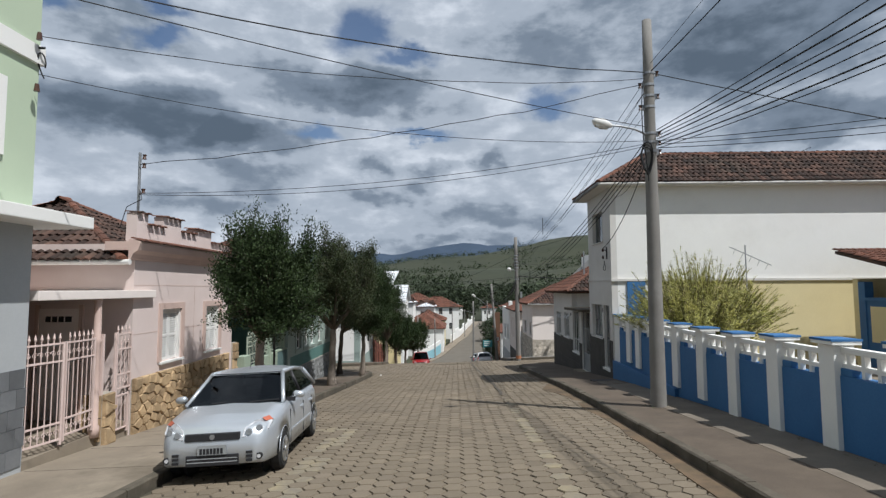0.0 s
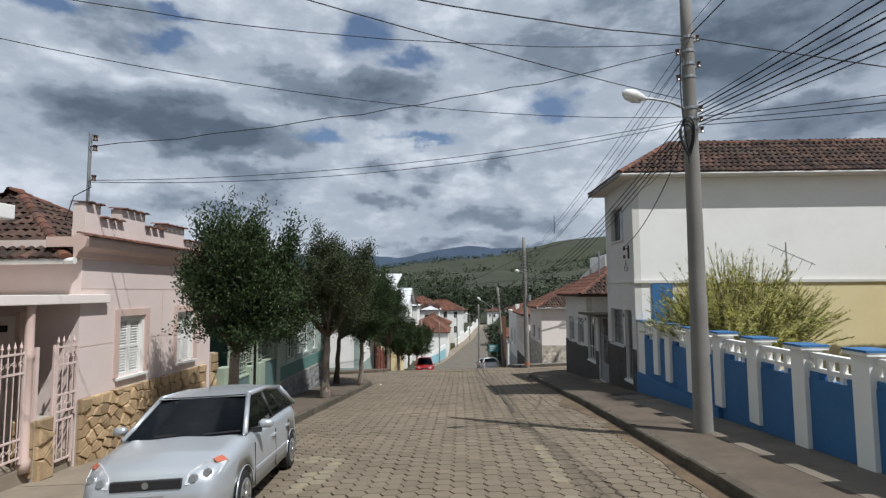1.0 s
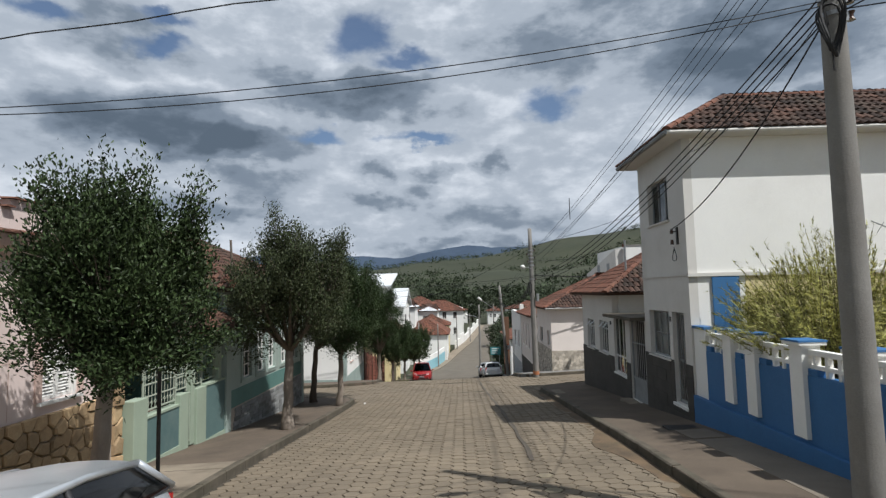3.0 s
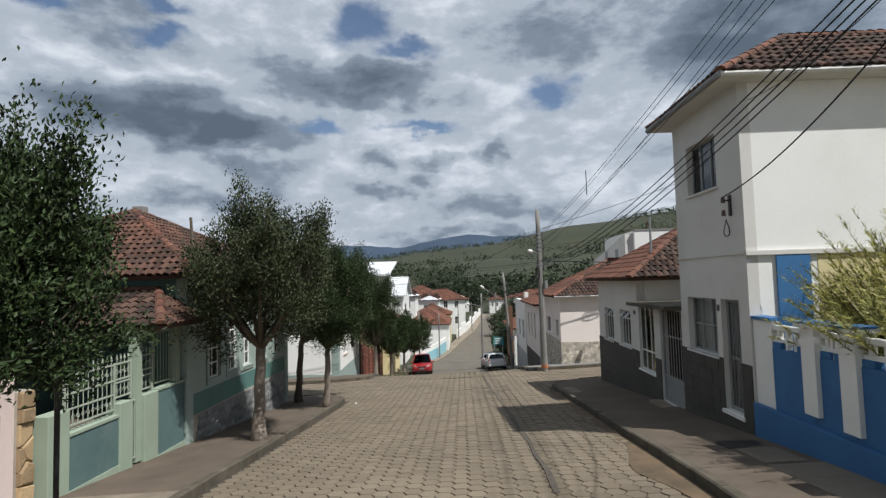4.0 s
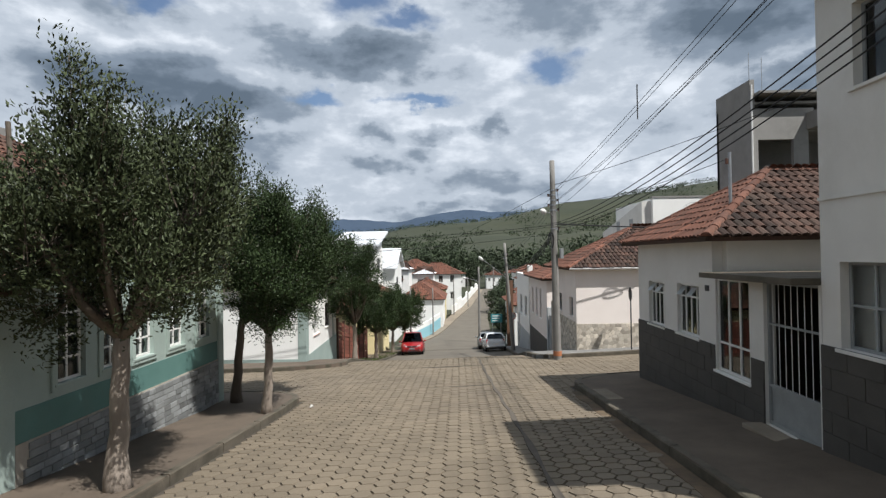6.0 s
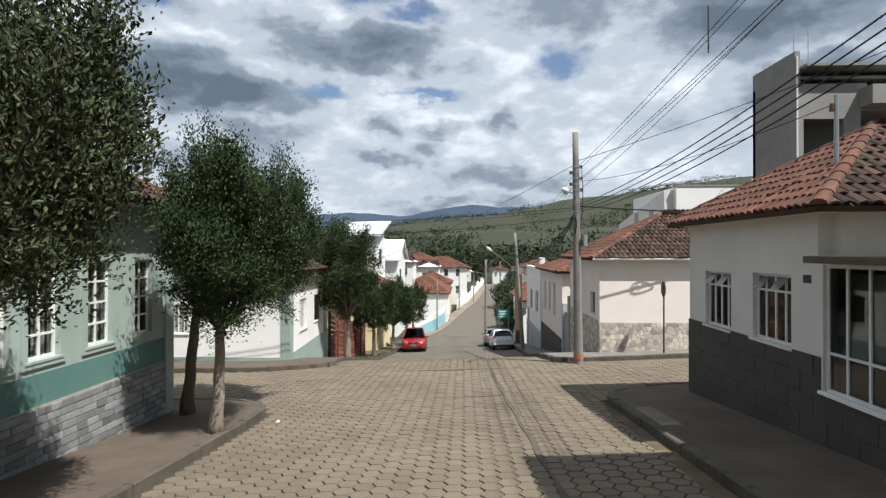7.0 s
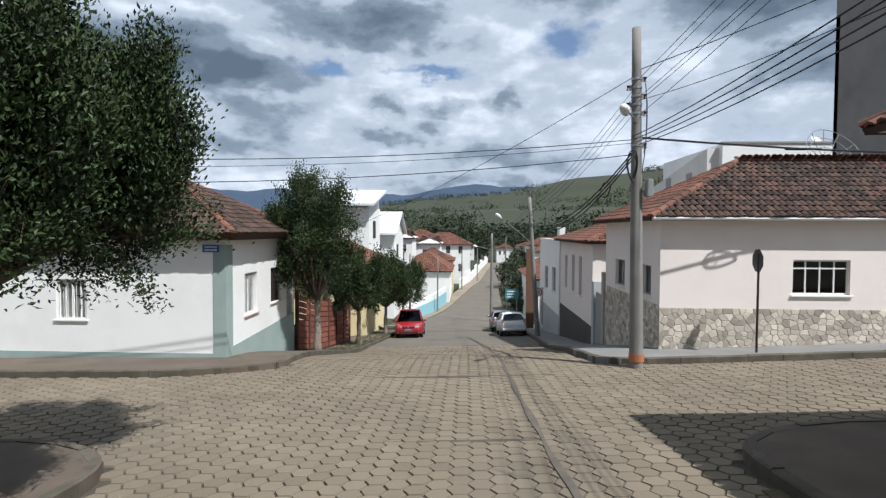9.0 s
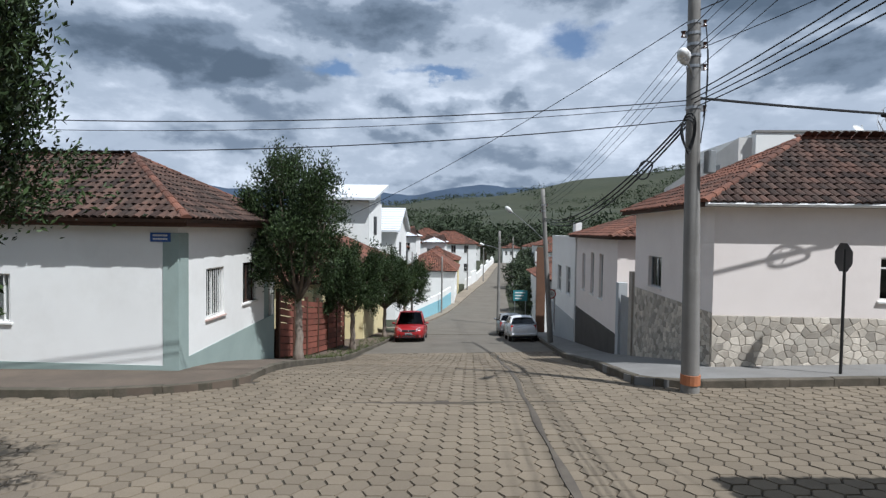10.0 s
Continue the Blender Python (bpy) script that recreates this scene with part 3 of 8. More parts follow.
    # control joints in the pale pavement
    for y in span(2.2, 16.2, 1.55):
        s = Shape()
        for x0, x1 in ((-6.7, KERB_L - 0.14),):
            s.add([(x0, y, lie(x0, y) + 0.151), (x1, y, lie(x1, y) + 0.151), (x1, y + 0.012, lie(x1, y) + 0.1515), (x0, y + 0.012, lie(x0, y) + 0.1515),
                   (x0, y, lie(x0, y) + 0.14), (x1, y, lie(x1, y) + 0.14), (x1, y + 0.012, lie(x1, y) + 0.14), (x0, y + 0.012, lie(x0, y) + 0.14)],
                  [(0, 1, 2, 3), (7, 6, 5, 4), (0, 4, 5, 1), (1, 5, 6, 2), (2, 6, 7, 3), (3, 7, 4, 0)])
        part("joint", s, joint_mat, pn)
    strip("road_seam", lambda y: 1.15 + 0.2 * math.cos((y - 18) / 6.5) + 0.02 * math.sin(y * 3), lambda y: 1.235 + 0.2 * math.cos((y - 18) / 6.5) + 0.025 * math.sin(y * 2.3), span(16, 47, 0.4), 0.013,
          material("dark_drag_mark", (0.075, 0.062, 0.05), (0.13, 0.11, 0.085), 2.5, 0.95, 0.4, 40), "dark worn seam along the paving", "road mark", skirt=0.03, across=2)
    strip("gutter_dirt", lambda y: KERB_R - 0.16 - 0.22 * (0.5 + 0.5 * blob(3.0, y, 2.0, 0.9)) - 0.35 * max(0.0, 1 - abs(y - 16.8) / 1.6), lambda y: KERB_R - 0.03, span(3, 27.8, 0.3), 0.008,
          material("ochre_gutter_dirt", (0.185, 0.125, 0.072), (0.085, 0.062, 0.04), 2.2, 0.95, 0.5, 45, stain=(0.05, 0.05, 0.028), stain_amount=0.7, bump_dist=0.01), "ochre sand and dirt gathered along the kerb", "dirt", skirt=0.04, across=4)
    litter = Shape().add([(-3.80, 27.40, lie(-3.8, 27.4) + 0.012), (-3.70, 27.42, lie(-3.7, 27.4) + 0.03), (-3.74, 27.50, lie(-3.7, 27.5) + 0.012), (-3.76, 27.44, lie(-3.7, 27.4) + 0.08)], [(0, 1, 3), (1, 2, 3), (2, 0, 3), (0, 2, 1)])
    tagged(part("paper_scrap", litter, frame_white_mat), "crumpled white paper scrap lying on the paving", "litter")
    drain = Shape().box(4.35, 5.0, 17.25, 17.65, lie(4.7, 17.45) + 0.1, lie(4.7, 17.45) + 0.166)
    d = tagged(part("drain_cover", drain, black_iron_mat, None, bevel=0.01), "dark iron drain cover set in the pavement", "drain cover")
    return bed


ROAD = build_roads()


# ---- building helpers ----
class Frame:
    """A wall's own axes: u along it, d into the house, z up."""

    def __init__(self, plane, at, sign):
        self.plane, self.at, self.sign = plane, at, sign

    def xy(self, u, d):
        return (self.at + self.sign * d, u) if self.plane == "x" else (u, self.at + self.sign * d)

    def box(self, s, u0, u1, d0, d1, z0, z1):
        a, b = self.xy(u0, d0), self.xy(u1, d1)
        return s.box(a[0], b[0], a[1], b[1], z0, z1)

    def point(self, u, d, z):
        return (*self.xy(u, d), z)


def panel(fr, u0, u1, z0, z1, d0, d1, openings=()):
    """One connected slab between depths d0 and d1, with openings (u0, u1, z0, z1) cut through it."""
    us = sorted({u0, u1, *[min(max(u, u0), u1) for o in openings for u in o[:2]]})
    zs = sorted({z0, z1, *[min(max(z, z0), z1) for o in openings for z in o[2:4]]})
    nu, nz = len(us), len(zs)
    s = Shape()
    s.v = [fr.point(u, d, z) for d in (d0, d1) for u in us for z in zs]

    def vid(k, i, j):
        return k * nu * nz + i * nz + j

    def solid(i, j):
        if not (0 <= i < nu - 1 and 0 <= j < nz - 1):
            return False
        u, z = (us[i] + us[i + 1]) / 2, (zs[j] + zs[j + 1]) / 2
        return not any(o[0] < u < o[1] and o[2] < z < o[3] for o in openings)
    for i in range(nu - 1):
        for j in range(nz - 1):
            if not solid(i, j):
                continue
            s.f.append((vid(0, i, j), vid(0, i + 1, j), vid(0, i + 1, j + 1), vid(0, i, j + 1)))
            s.f.append((vid(1, i, j), vid(1, i, j + 1), vid(1, i + 1, j + 1), vid(1, i + 1, j)))
            for (a, b), (p, q) in ((((i, j), (i, j + 1)), (i - 1, j)), (((i + 1, j), (i + 1, j + 1)), (i + 1, j)), (((i, j), (i + 1, j)), (i, j - 1)), (((i, j + 1), (i + 1, j + 1)), (i, j + 1))):
                if not solid(p, q):
                    s.f.append((vid(0, *a), vid(0, *b), vid(1, *b), vid(1, *a)))
    used = sorted({k for f in s.f for k in f})
    order = {k: n for n, k in enumerate(used)}
    s.v, s.f = [s.v[k] for k in used], [tuple(order[k] for k in f) for f in s.f]
    return s


def wall(name, fr, u0, u1, z0, z1, mat, parent, openings=(), thick=0.2, front=0.0, label=""):
    """A thick wall with openings cut through it."""
    return part(name, panel(fr, u0, u1, z0, z1, -front, thick, openings), mat, parent, label)


def block_dado(fr, u0, u1, z0, z1, mat, parent, openings=(), bw=0.62, bh=0.30, front=0.03):
    """Courses of thin facing blocks with open joints, over a flat bed."""
    wall("dado_bed", fr, u0, u1, z0, z1, mat, parent, openings, thick=0.0, front=front - 0.012)
    rows = int((z1 - z0) / bh)
    for j in range(rows):
        b = z1 - bh * j
        u = u0 - (bw / 2 if j % 2 else 0)
        while u < u1:
            a, e = max(u, u0), min(u + bw - 0.012, u1)
            if e - a > 0.05 and not any(o[0] < e and a < o[1] and o[2] < b and b - bh < o[3] for o in openings):
                part("facing_block", fr.box(Shape(), a, e, -front, -front + 0.01, b - bh + 0.012, b), mat, parent)
            u += bw


def window(fr, u0, u1, z0, z1, parent, frame_mat, pane_mat, cols=2, rows=1, inset=0.10, sill=True, sill_mat=None, bars=0, transom=0.0,
           surround=None, surround_w=0.1, label="", bar_mat=None, curtain=True):
    """A framed window set in an opening, with panes, sill, and bars or a raised surround where it has them."""
    t, m = 0.045, 0.018
    ue = [u0 + t] + [u0 + (u1 - u0) * i / cols for i in range(1, cols)] + [u1 - t]
    ze = sorted([z0 + t] + [z0 + (z1 - z0) * i / rows for i in range(1, rows)] + ([transom] if transom else []) + [z1 - t])
    holes = [(a + (m if i else 0), b - (m if i < len(ue) - 2 else 0), c + (m if j else 0), d - (m if j < len(ze) - 2 else 0))
             for i, (a, b) in enumerate(zip(ue, ue[1:])) for j, (c, d) in enumerate(zip(ze, ze[1:]))]
    s = panel(fr, u0, u1, z0, z1, inset, inset + 0.05, holes)
    w = part("window", s, frame_mat, parent, label)
    for i in range(cols):
        g = Shape()
        a, b = u0 + (u1 - u0) * i / cols, u0 + (u1 - u0) * (i + 1) / cols
        fr.box(g, a + 0.02, b - 0.02, inset + 0.022, inset + 0.028, z0 + 0.02, z1 - 0.02)
        p = part("pane", g, pane_mat, w)
        p.visible_shadow = False
    if curtain:
        c = Shape()
        n = 24
        for i in range(n):
            a, b = u0 + (u1 - u0) * i / n, u0 + (u1 - u0) * (i + 1) / n
            if 0.42 < (i + 0.5) / n < 0.52:
                continue
            da, db = 0.16 + 0.02 * math.sin(i * 1.9), 0.16 + 0.02 * math.sin((i + 1) * 1.9)
            c.add([fr.point(a, inset + da, z0), fr.point(b, inset + db, z0), fr.point(b, inset + db, z1), fr.point(a, inset + da, z1)], [(0, 1, 2, 3)])
        part("curtain", c, curtain_mat, w, "pale drawn curtain")
    if sill:
        g = Shape()
        fr.box(g, u0 - 0.06, u1 + 0.06, -0.05, inset, z0 - 0.05, z0 - 0.002)
        part("sill", g, sill_mat or white_mat, w, bevel=0.008)
    if bars:
        for i in range(bars):
            g = Shape()
            u = u0 + (u1 - u0) * (i + 0.5) / bars
            g.tube([fr.point(u, 0.045, z0), fr.point(u, 0.045, z1)], 0.008, 6)
            part("bar", g, bar_mat or frame_mat, w)
    if surround:
        q = surround_w
        g = panel(fr, u0 - q, u1 + q, z0 - q, z1 + q, -0.035, -0.001, [(u0, u1, z0 - (0.052 if sill else 0), z1)])
        part("surround", g, surround, w)
    return w


def shutter(fr, u0, u1, z0, z1, parent, mat):
    """A pair of louvred leaves."""
    mid = (u0 + u1) / 2
    for a, b in ((u0, mid - 0.004), (mid + 0.004, u1)):
        s = Shape()
        t = 0.05
        fr.box(s, a, a + t, 0.07, 0.11, z0, z1)
        fr.box(s, b - t, b, 0.07, 0.11, z0, z1)
        for z in (z0, (z0 + z1) / 2 - t / 2, z1 - t):
            fr.box(s, a + t, b - t, 0.07, 0.11, z, z + t)
        leaf = part("shutter", s, mat, parent)
        fr_back = Shape()
        fr.box(fr_back, a + 0.01, b - 0.01, 0.125, 0.135, z0, z1)
        part("backing", fr_back, mat, leaf)
        n = int((z1 - z0) / 0.052)
        for i in range(n):
            z = z0 + (z1 - z0) * (i + 0.5) / n
            g = Shape()
            g.add([fr.point(a + t, 0.072, z - 0.024), fr.point(b - t, 0.072, z - 0.024), fr.point(b - t, 0.108, z + 0.018), fr.point(a + t, 0.108, z + 0.018),
                   fr.point(a + t, 0.078, z - 0.028), fr.point(b - t, 0.078, z - 0.028), fr.point(b - t, 0.114, z + 0.014), fr.point(a + t, 0.114, z + 0.014)],
                  [(0, 1, 2, 3), (7, 6, 5, 4), (0, 4, 5, 1), (3, 2, 6, 7), (0, 3, 7, 4), (1, 5, 6, 2)])
            part("slat", g, mat, leaf)


TILE_MESHES = {}


def tile_geometry(w, length):
    """One barrel clay tile: u across, v up the slope, n off the roof; the lower lip is thick."""
    verts, faces = [], []
    prof_pts = [(-0.5, 0.0), (-0.34, 0.62), (0.0, 1.0), (0.34, 0.62), (0.5, 0.0)]
    lift = 0.055
    for v, up in ((0.0, 0.028), (length, 0.0)):
        for a, h in prof_pts:
            verts.append((a * w, v, h * lift + up))
    for i in range(4):
        faces.append((i, i + 1, i + 6, i + 5))
    for a, h in prof_pts:
        verts.append((a * w, 0.004, max(0, h * lift - 0.012)))
    for i in range(4):
        faces.append((i + 1, i, 10 + i, 11 + i))
    return verts, faces


def roof_plane(parent, a, b, c, d, mat, piece_mat, pieces=0, w=0.18, length=0.30, under=True, jitter=0.012):
    """A tiled slope with eave a-b and top c-d (d above a, c above b): a bed under rows of clay tiles."""
    a, b, c, d = (Vector(p) for p in (a, b, c, d))
    u = (b - a).normalized()
    nrm = (b - a).cross(d - a if (d - a).length > 0.01 else c - a).normalized()
    if nrm.z < 0:
        nrm = -nrm
    v = nrm.cross(u)
    if v.z < 0:
        v = -v
    if under:
        s = Shape()
        pts = [a, b, c] + ([d] if (d - c).length > 0.02 else [])
        low = [p - nrm * 0.09 for p in pts]
        n = len(pts)
        s.add(pts + low, [tuple(range(n)), tuple(range(2 * n - 1, n - 1, -1))] + [(i, n + i, n + (i + 1) % n, (i + 1) % n) for i in range(n)])
        part("roof_bed", s, tile_dark_mat, parent)
    top = max((c - a).dot(v), (d - a).dot(v))
    L = (b - a).length
    du, cu = (d - a).dot(u), (c - a).dot(u)
    rows = int(top / length) + 1
    geo_v, geo_f = tile_geometry(w, length * 1.12)
    joined = Shape()
    rnd = random.Random(int(abs(a.x * 91 + a.y * 37 + a.z * 11)))
    key = (w, length)
    made = 0
    for r in range(rows):
        y = r * length
        f = min(1.0, (y + 0.4 * length) / top)
        lo, hi = du * f, L + (cu - L) * f
        n = int((hi - lo) / w)
        for i in range(n):
            x = lo + (i + 0.5) * (hi - lo) / n if n else lo
            jx, jy, jz, ja = (rnd.uniform(-1, 1) * jitter for _ in range(4))
            def place(p):
                px, py, pz = p
                return a + u * (x + jx + px + ja * py) + v * (y - 0.03 + jy + py) + nrm * (pz + 0.006 + abs(jz) * 0.7)
            if made < pieces:
                if key not in TILE_MESHES:
                    me = bpy.data.meshes.new("roof_tile")
                    me.from_pydata(geo_v, [], geo_f)
                    TILE_MESHES[key] = {}
                    TILE_MESHES[key]["geo"] = me
                store = TILE_MESHES[key]
                if piece_mat.name not in store:
                    me = store["geo"].copy()
                    me.materials.append(piece_mat)
                    store[piece_mat.name] = me
                ob = new("roof_tile", store[piece_mat.name])
                ob.parent = parent
                ob.matrix_basis = Matrix.Translation(place((0, 0, 0))) @ Matrix((u, v, nrm)).transposed().to_4x4() @ Matrix.Rotation(-ja, 4, "Z")
                made += 1
            else:
                joined.add([place(p) for p in geo_v], geo_f)
    if joined.v:
        me = bpy.data.meshes.new("roof_tiles")
        me.from_pydata(joined.v, [], joined.f)
        ob = put(new("roof_tiles", me), mat, parent)
        ob["kind"] = "stuff"


def ridge(parent, a, b, mat, r=0.10, step=0.38):
    """Half-round ridge tiles laid along a line, in one run."""
    a, b = Vector(a), Vector(b)
    n = max(1, int((b - a).length / step))
    d = (b - a).normalized()
    side = d.cross(Vector((0, 0, 1))).normalized()
    up = side.cross(d)
    s = Shape()
    for i in range(n):
        p, q = a + (b - a) * (i / n), a + (b - a) * ((i + 1.1) / n)
        verts = []
        for base, rr in ((p, r * 1.1), (q, r * 0.9)):
            for k in range(7):
                w = math.pi * k / 6
                verts.append(base + side * math.cos(w) * rr + up * math.sin(w) * rr * 0.8 + up * 0.02)
        s.add(verts, [(k, k + 1, k + 8, k + 7) for k in range(6)] + [(6, 5, 4, 3, 2, 1, 0)])
    part("ridge_tiles", s, mat, parent)


def hip_roof(parent, x0, x1, y0, y1, z, rise, mat, piece_mat, pieces=(0, 0, 0, 0), along="x", ridge_mat=None, w=0.18, inset=None, front=None):
    """A hipped roof over a rectangle of eaves. pieces: single tiles on the slopes facing -y, +x, +y, -x."""
    half = ((y1 - y0) if along == "x" else (x1 - x0)) / 2
    inset = inset or half
    if along == "x":
        r0, r1 = (x0 + inset, (y0 + y1) / 2, z + rise), (x1 - inset, (y0 + y1) / 2, z + rise)
        slopes = [((x0, y0, z), (x1, y0, z), r1, r0), ((x1, y0, z), (x1, y1, z), r1, r1), ((x1, y1, z), (x0, y1, z), r0, r1), ((x0, y1, z), (x0, y0, z), r0, r0)]
    else:
        r0, r1 = ((x0 + x1) / 2, y0 + inset, z + rise), ((x0 + x1) / 2, y1 - inset, z + rise)
        slopes = [((x0, y0, z), (x1, y0, z), r0, r0), ((x1, y0, z), (x1, y1, z), r1, r0), ((x1, y1, z), (x0, y1, z), r1, r1), ((x0, y1, z), (x0, y0, z), r0, r1)]
    for k, ((a, b, c, d), n) in enumerate(zip(slopes, pieces)):
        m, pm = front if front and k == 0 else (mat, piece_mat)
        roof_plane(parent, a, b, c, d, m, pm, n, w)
    rm = ridge_mat or mat
    ridge(parent, r0, r1, rm)
    for corner, top in (((x0, y0, z), r0), ((x1, y0, z), r1 if along == "x" else r0), ((x1, y1, z), r1), ((x0, y1, z), r0 if along == "x" else r1)):
        ridge(parent, corner, top, rm)
    return r0, r1


def shell(parent, x0, x1, y0, y1, z0, z1, mat, skip=()):
    """The plain remaining walls and ceiling of a house; skip names the sides built elsewhere."""
    t = 0.2
    sides = {"-x": (x0, x0 + t, y0, y1), "+x": (x1 - t, x1, y0 + t, y1 - t), "-y": (x0, x1, y0, y0 + t), "+y": (x0 + t, x1, y1 - t, y1)}
    for k, (a, b, c, d) in sides.items():
        if k not in skip:
            part("wall", Shape().box(a, b, c, d, z0, z1), mat, parent)
    part("ceiling_slab", Shape().box(x0 + t + 0.005, x1 - t - 0.005, y0 + t + 0.005, y1 - t - 0.005, z1 - 0.12, z1 - 0.02), interior_mat, parent)


def bars_for_writing(fr, u0, u1, z0, z1, n, mat, parent, front=0.012, name="lettering"):
    """Unreadable marks as plain upright bars."""
    for i in range(n):
        a, b = u0 + (u1 - u0) * (i + 0.12) / n, u0 + (u1 - u0) * (i + 0.88) / n
        s = Shape()
        fr.box(s, a, b, -front, -front + 0.008, z0, z1)
        part(name, s, mat, parent)


# ---- right side: white two-storey house ----

R = Frame("x", RX, 1)


def white_house():
    h = thing("white_house", "two-storey white plastered house with grey dado and tiled roof", "house")
    y0, y1, x1, z1 = 18.05, 21.05, 17.5, 5.35
    low = -1.6
    ops = [(19.0, 20.35, 3.60, 4.68), (19.32, 20.68, 0.20, 1.36), (18.42, 19.12, -0.78, 1.36)]
    # street front in the greyer off-white, the other walls in brighter white
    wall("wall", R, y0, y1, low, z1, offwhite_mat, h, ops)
    side = Frame("y", y0, 1)
    s = Shape().box(RX + 0.2, x1, y0, y0 + 0.2, low, z1)
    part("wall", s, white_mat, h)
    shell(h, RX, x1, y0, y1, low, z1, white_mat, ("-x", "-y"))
    # dado, ledge and the painted lower side
    block_dado(R, y0 + 0.02, y1, low, 0.20, grey_dado_mat, h, [(18.42, 19.12, -0.86, 1.36)])
    ledge = Shape().box(RX - 0.03, RX, y0 - 0.05, y1, 2.21, 2.26).box(RX - 0.03, x1, y0 - 0.06, y0, 2.18, 2.26)
    part("ledge", ledge, offwhite_mat, h)
    part("painted_panel", Shape().box(RX + 1.25, x1, y0 - 0.012, y0, -1.2, 2.18), cream_mat, h, "cream painted lower wall")
    for a, b in ((RX + 0.5, RX + 1.1), (13.2, 13.62)):
        part("painted_pilaster", Shape().box(a, b, y0 - 0.05, y0 - 0.013, -1.0, 2.17), blue_mat, h, "royal blue painted pilaster", bevel=0.01)
    w = window(R, *ops[0], h, frame_grey_mat, glass_mat, 3, 1, inset=0.12, sill_mat=offwhite_mat)
    w = window(R, *ops[1], h, frame_grey_mat, frosted_mat, 3, 2, inset=0.12, sill_mat=offwhite_mat)
    # narrow steel door with upright rods
    d = panel(R, 18.42, 19.12, -0.78, 1.36, 0.10, 0.15, [(18.47, 19.07, -0.70, 0.20), (18.47, 19.07, 0.25, 1.30)])
    door = part("door", d, frame_grey_mat, h, "grey steel and glass door")
    part("pane", R.box(Shape(), 18.47, 19.07, 0.12, 0.126, -0.7, 1.3), frosted_mat, door)
    for i in range(5):
        u = 18.53 + i * 0.12
        part("rod", Shape().tube([R.point(u, 0.09, -0.7), R.point(u, 0.09, 1.3)], 0.008, 6), steel_mat, door)
    part("door_sill", R.box(Shape(), 18.36, 19.18, -0.06, 0.1, -0.86, -0.785), white_mat, door, bevel=0.01)
    bars_for_writing(R, 19.17, 19.28, 1.12, 1.24, 3, plastic_mat, h, 0.01, "number_mark")
    # roof
    ex0, ey0 = RX - 0.45, y0 - 0.36
    part("eave_board", Shape().box(ex0 + 0.03, x1 + 0.4, ey0 + 0.03, y1 + 0.33, z1 + 0.002, z1 + 0.07), offwhite_mat, h)
    part("gutter", Shape().tube([(ex0, ey0 - 0.02, z1 + 0.06), (ex0, y1 + 0.36, z1 + 0.06)], 0.06, 8), frame_grey_mat, h)
    part("gutter", Shape().tube([(ex0, ey0, z1 + 0.05), (x1 + 0.4, ey0, z1 + 0.05)], 0.055, 8), offwhite_mat, h)
    hip_roof(h, ex0, x1 + 0.5, ey0, y1 + 0.36, z1 + 0.09, 1.35, tile_dark_mat, tile_piece_dark_mat, (150, 0, 0, 60), "x", tile_red_mat, inset=2.2)
    # service bracket and drop cable by the corner
    br = Shape().tube([(RX - 0.02, 18.5, 3.25), (RX - 0.18, 18.5, 3.25)], 0.015, 6).box(RX - 0.03, RX, 18.46, 18.54, 2.95, 3.35)
    part("service_bracket", br, black_iron_mat, h)
    for z in (3.25, 3.0):
        part("insulator", Shape().tube([(RX - 0.14, 18.5, z - 0.05), (RX - 0.14, 18.5, z + 0.06)], [0.04, 0.03], 10), ceramic_mat, h)
    coil = [(RX - 0.10 + 0.02 * math.sin(i), 18.5 + 0.09 * math.cos(i * 0.5), 2.72 + 0.16 * math.sin(i * 0.5)) for i in range(26)]
    part("cable_loop", Shape().tube(coil, 0.009, 5), cable_mat, h)


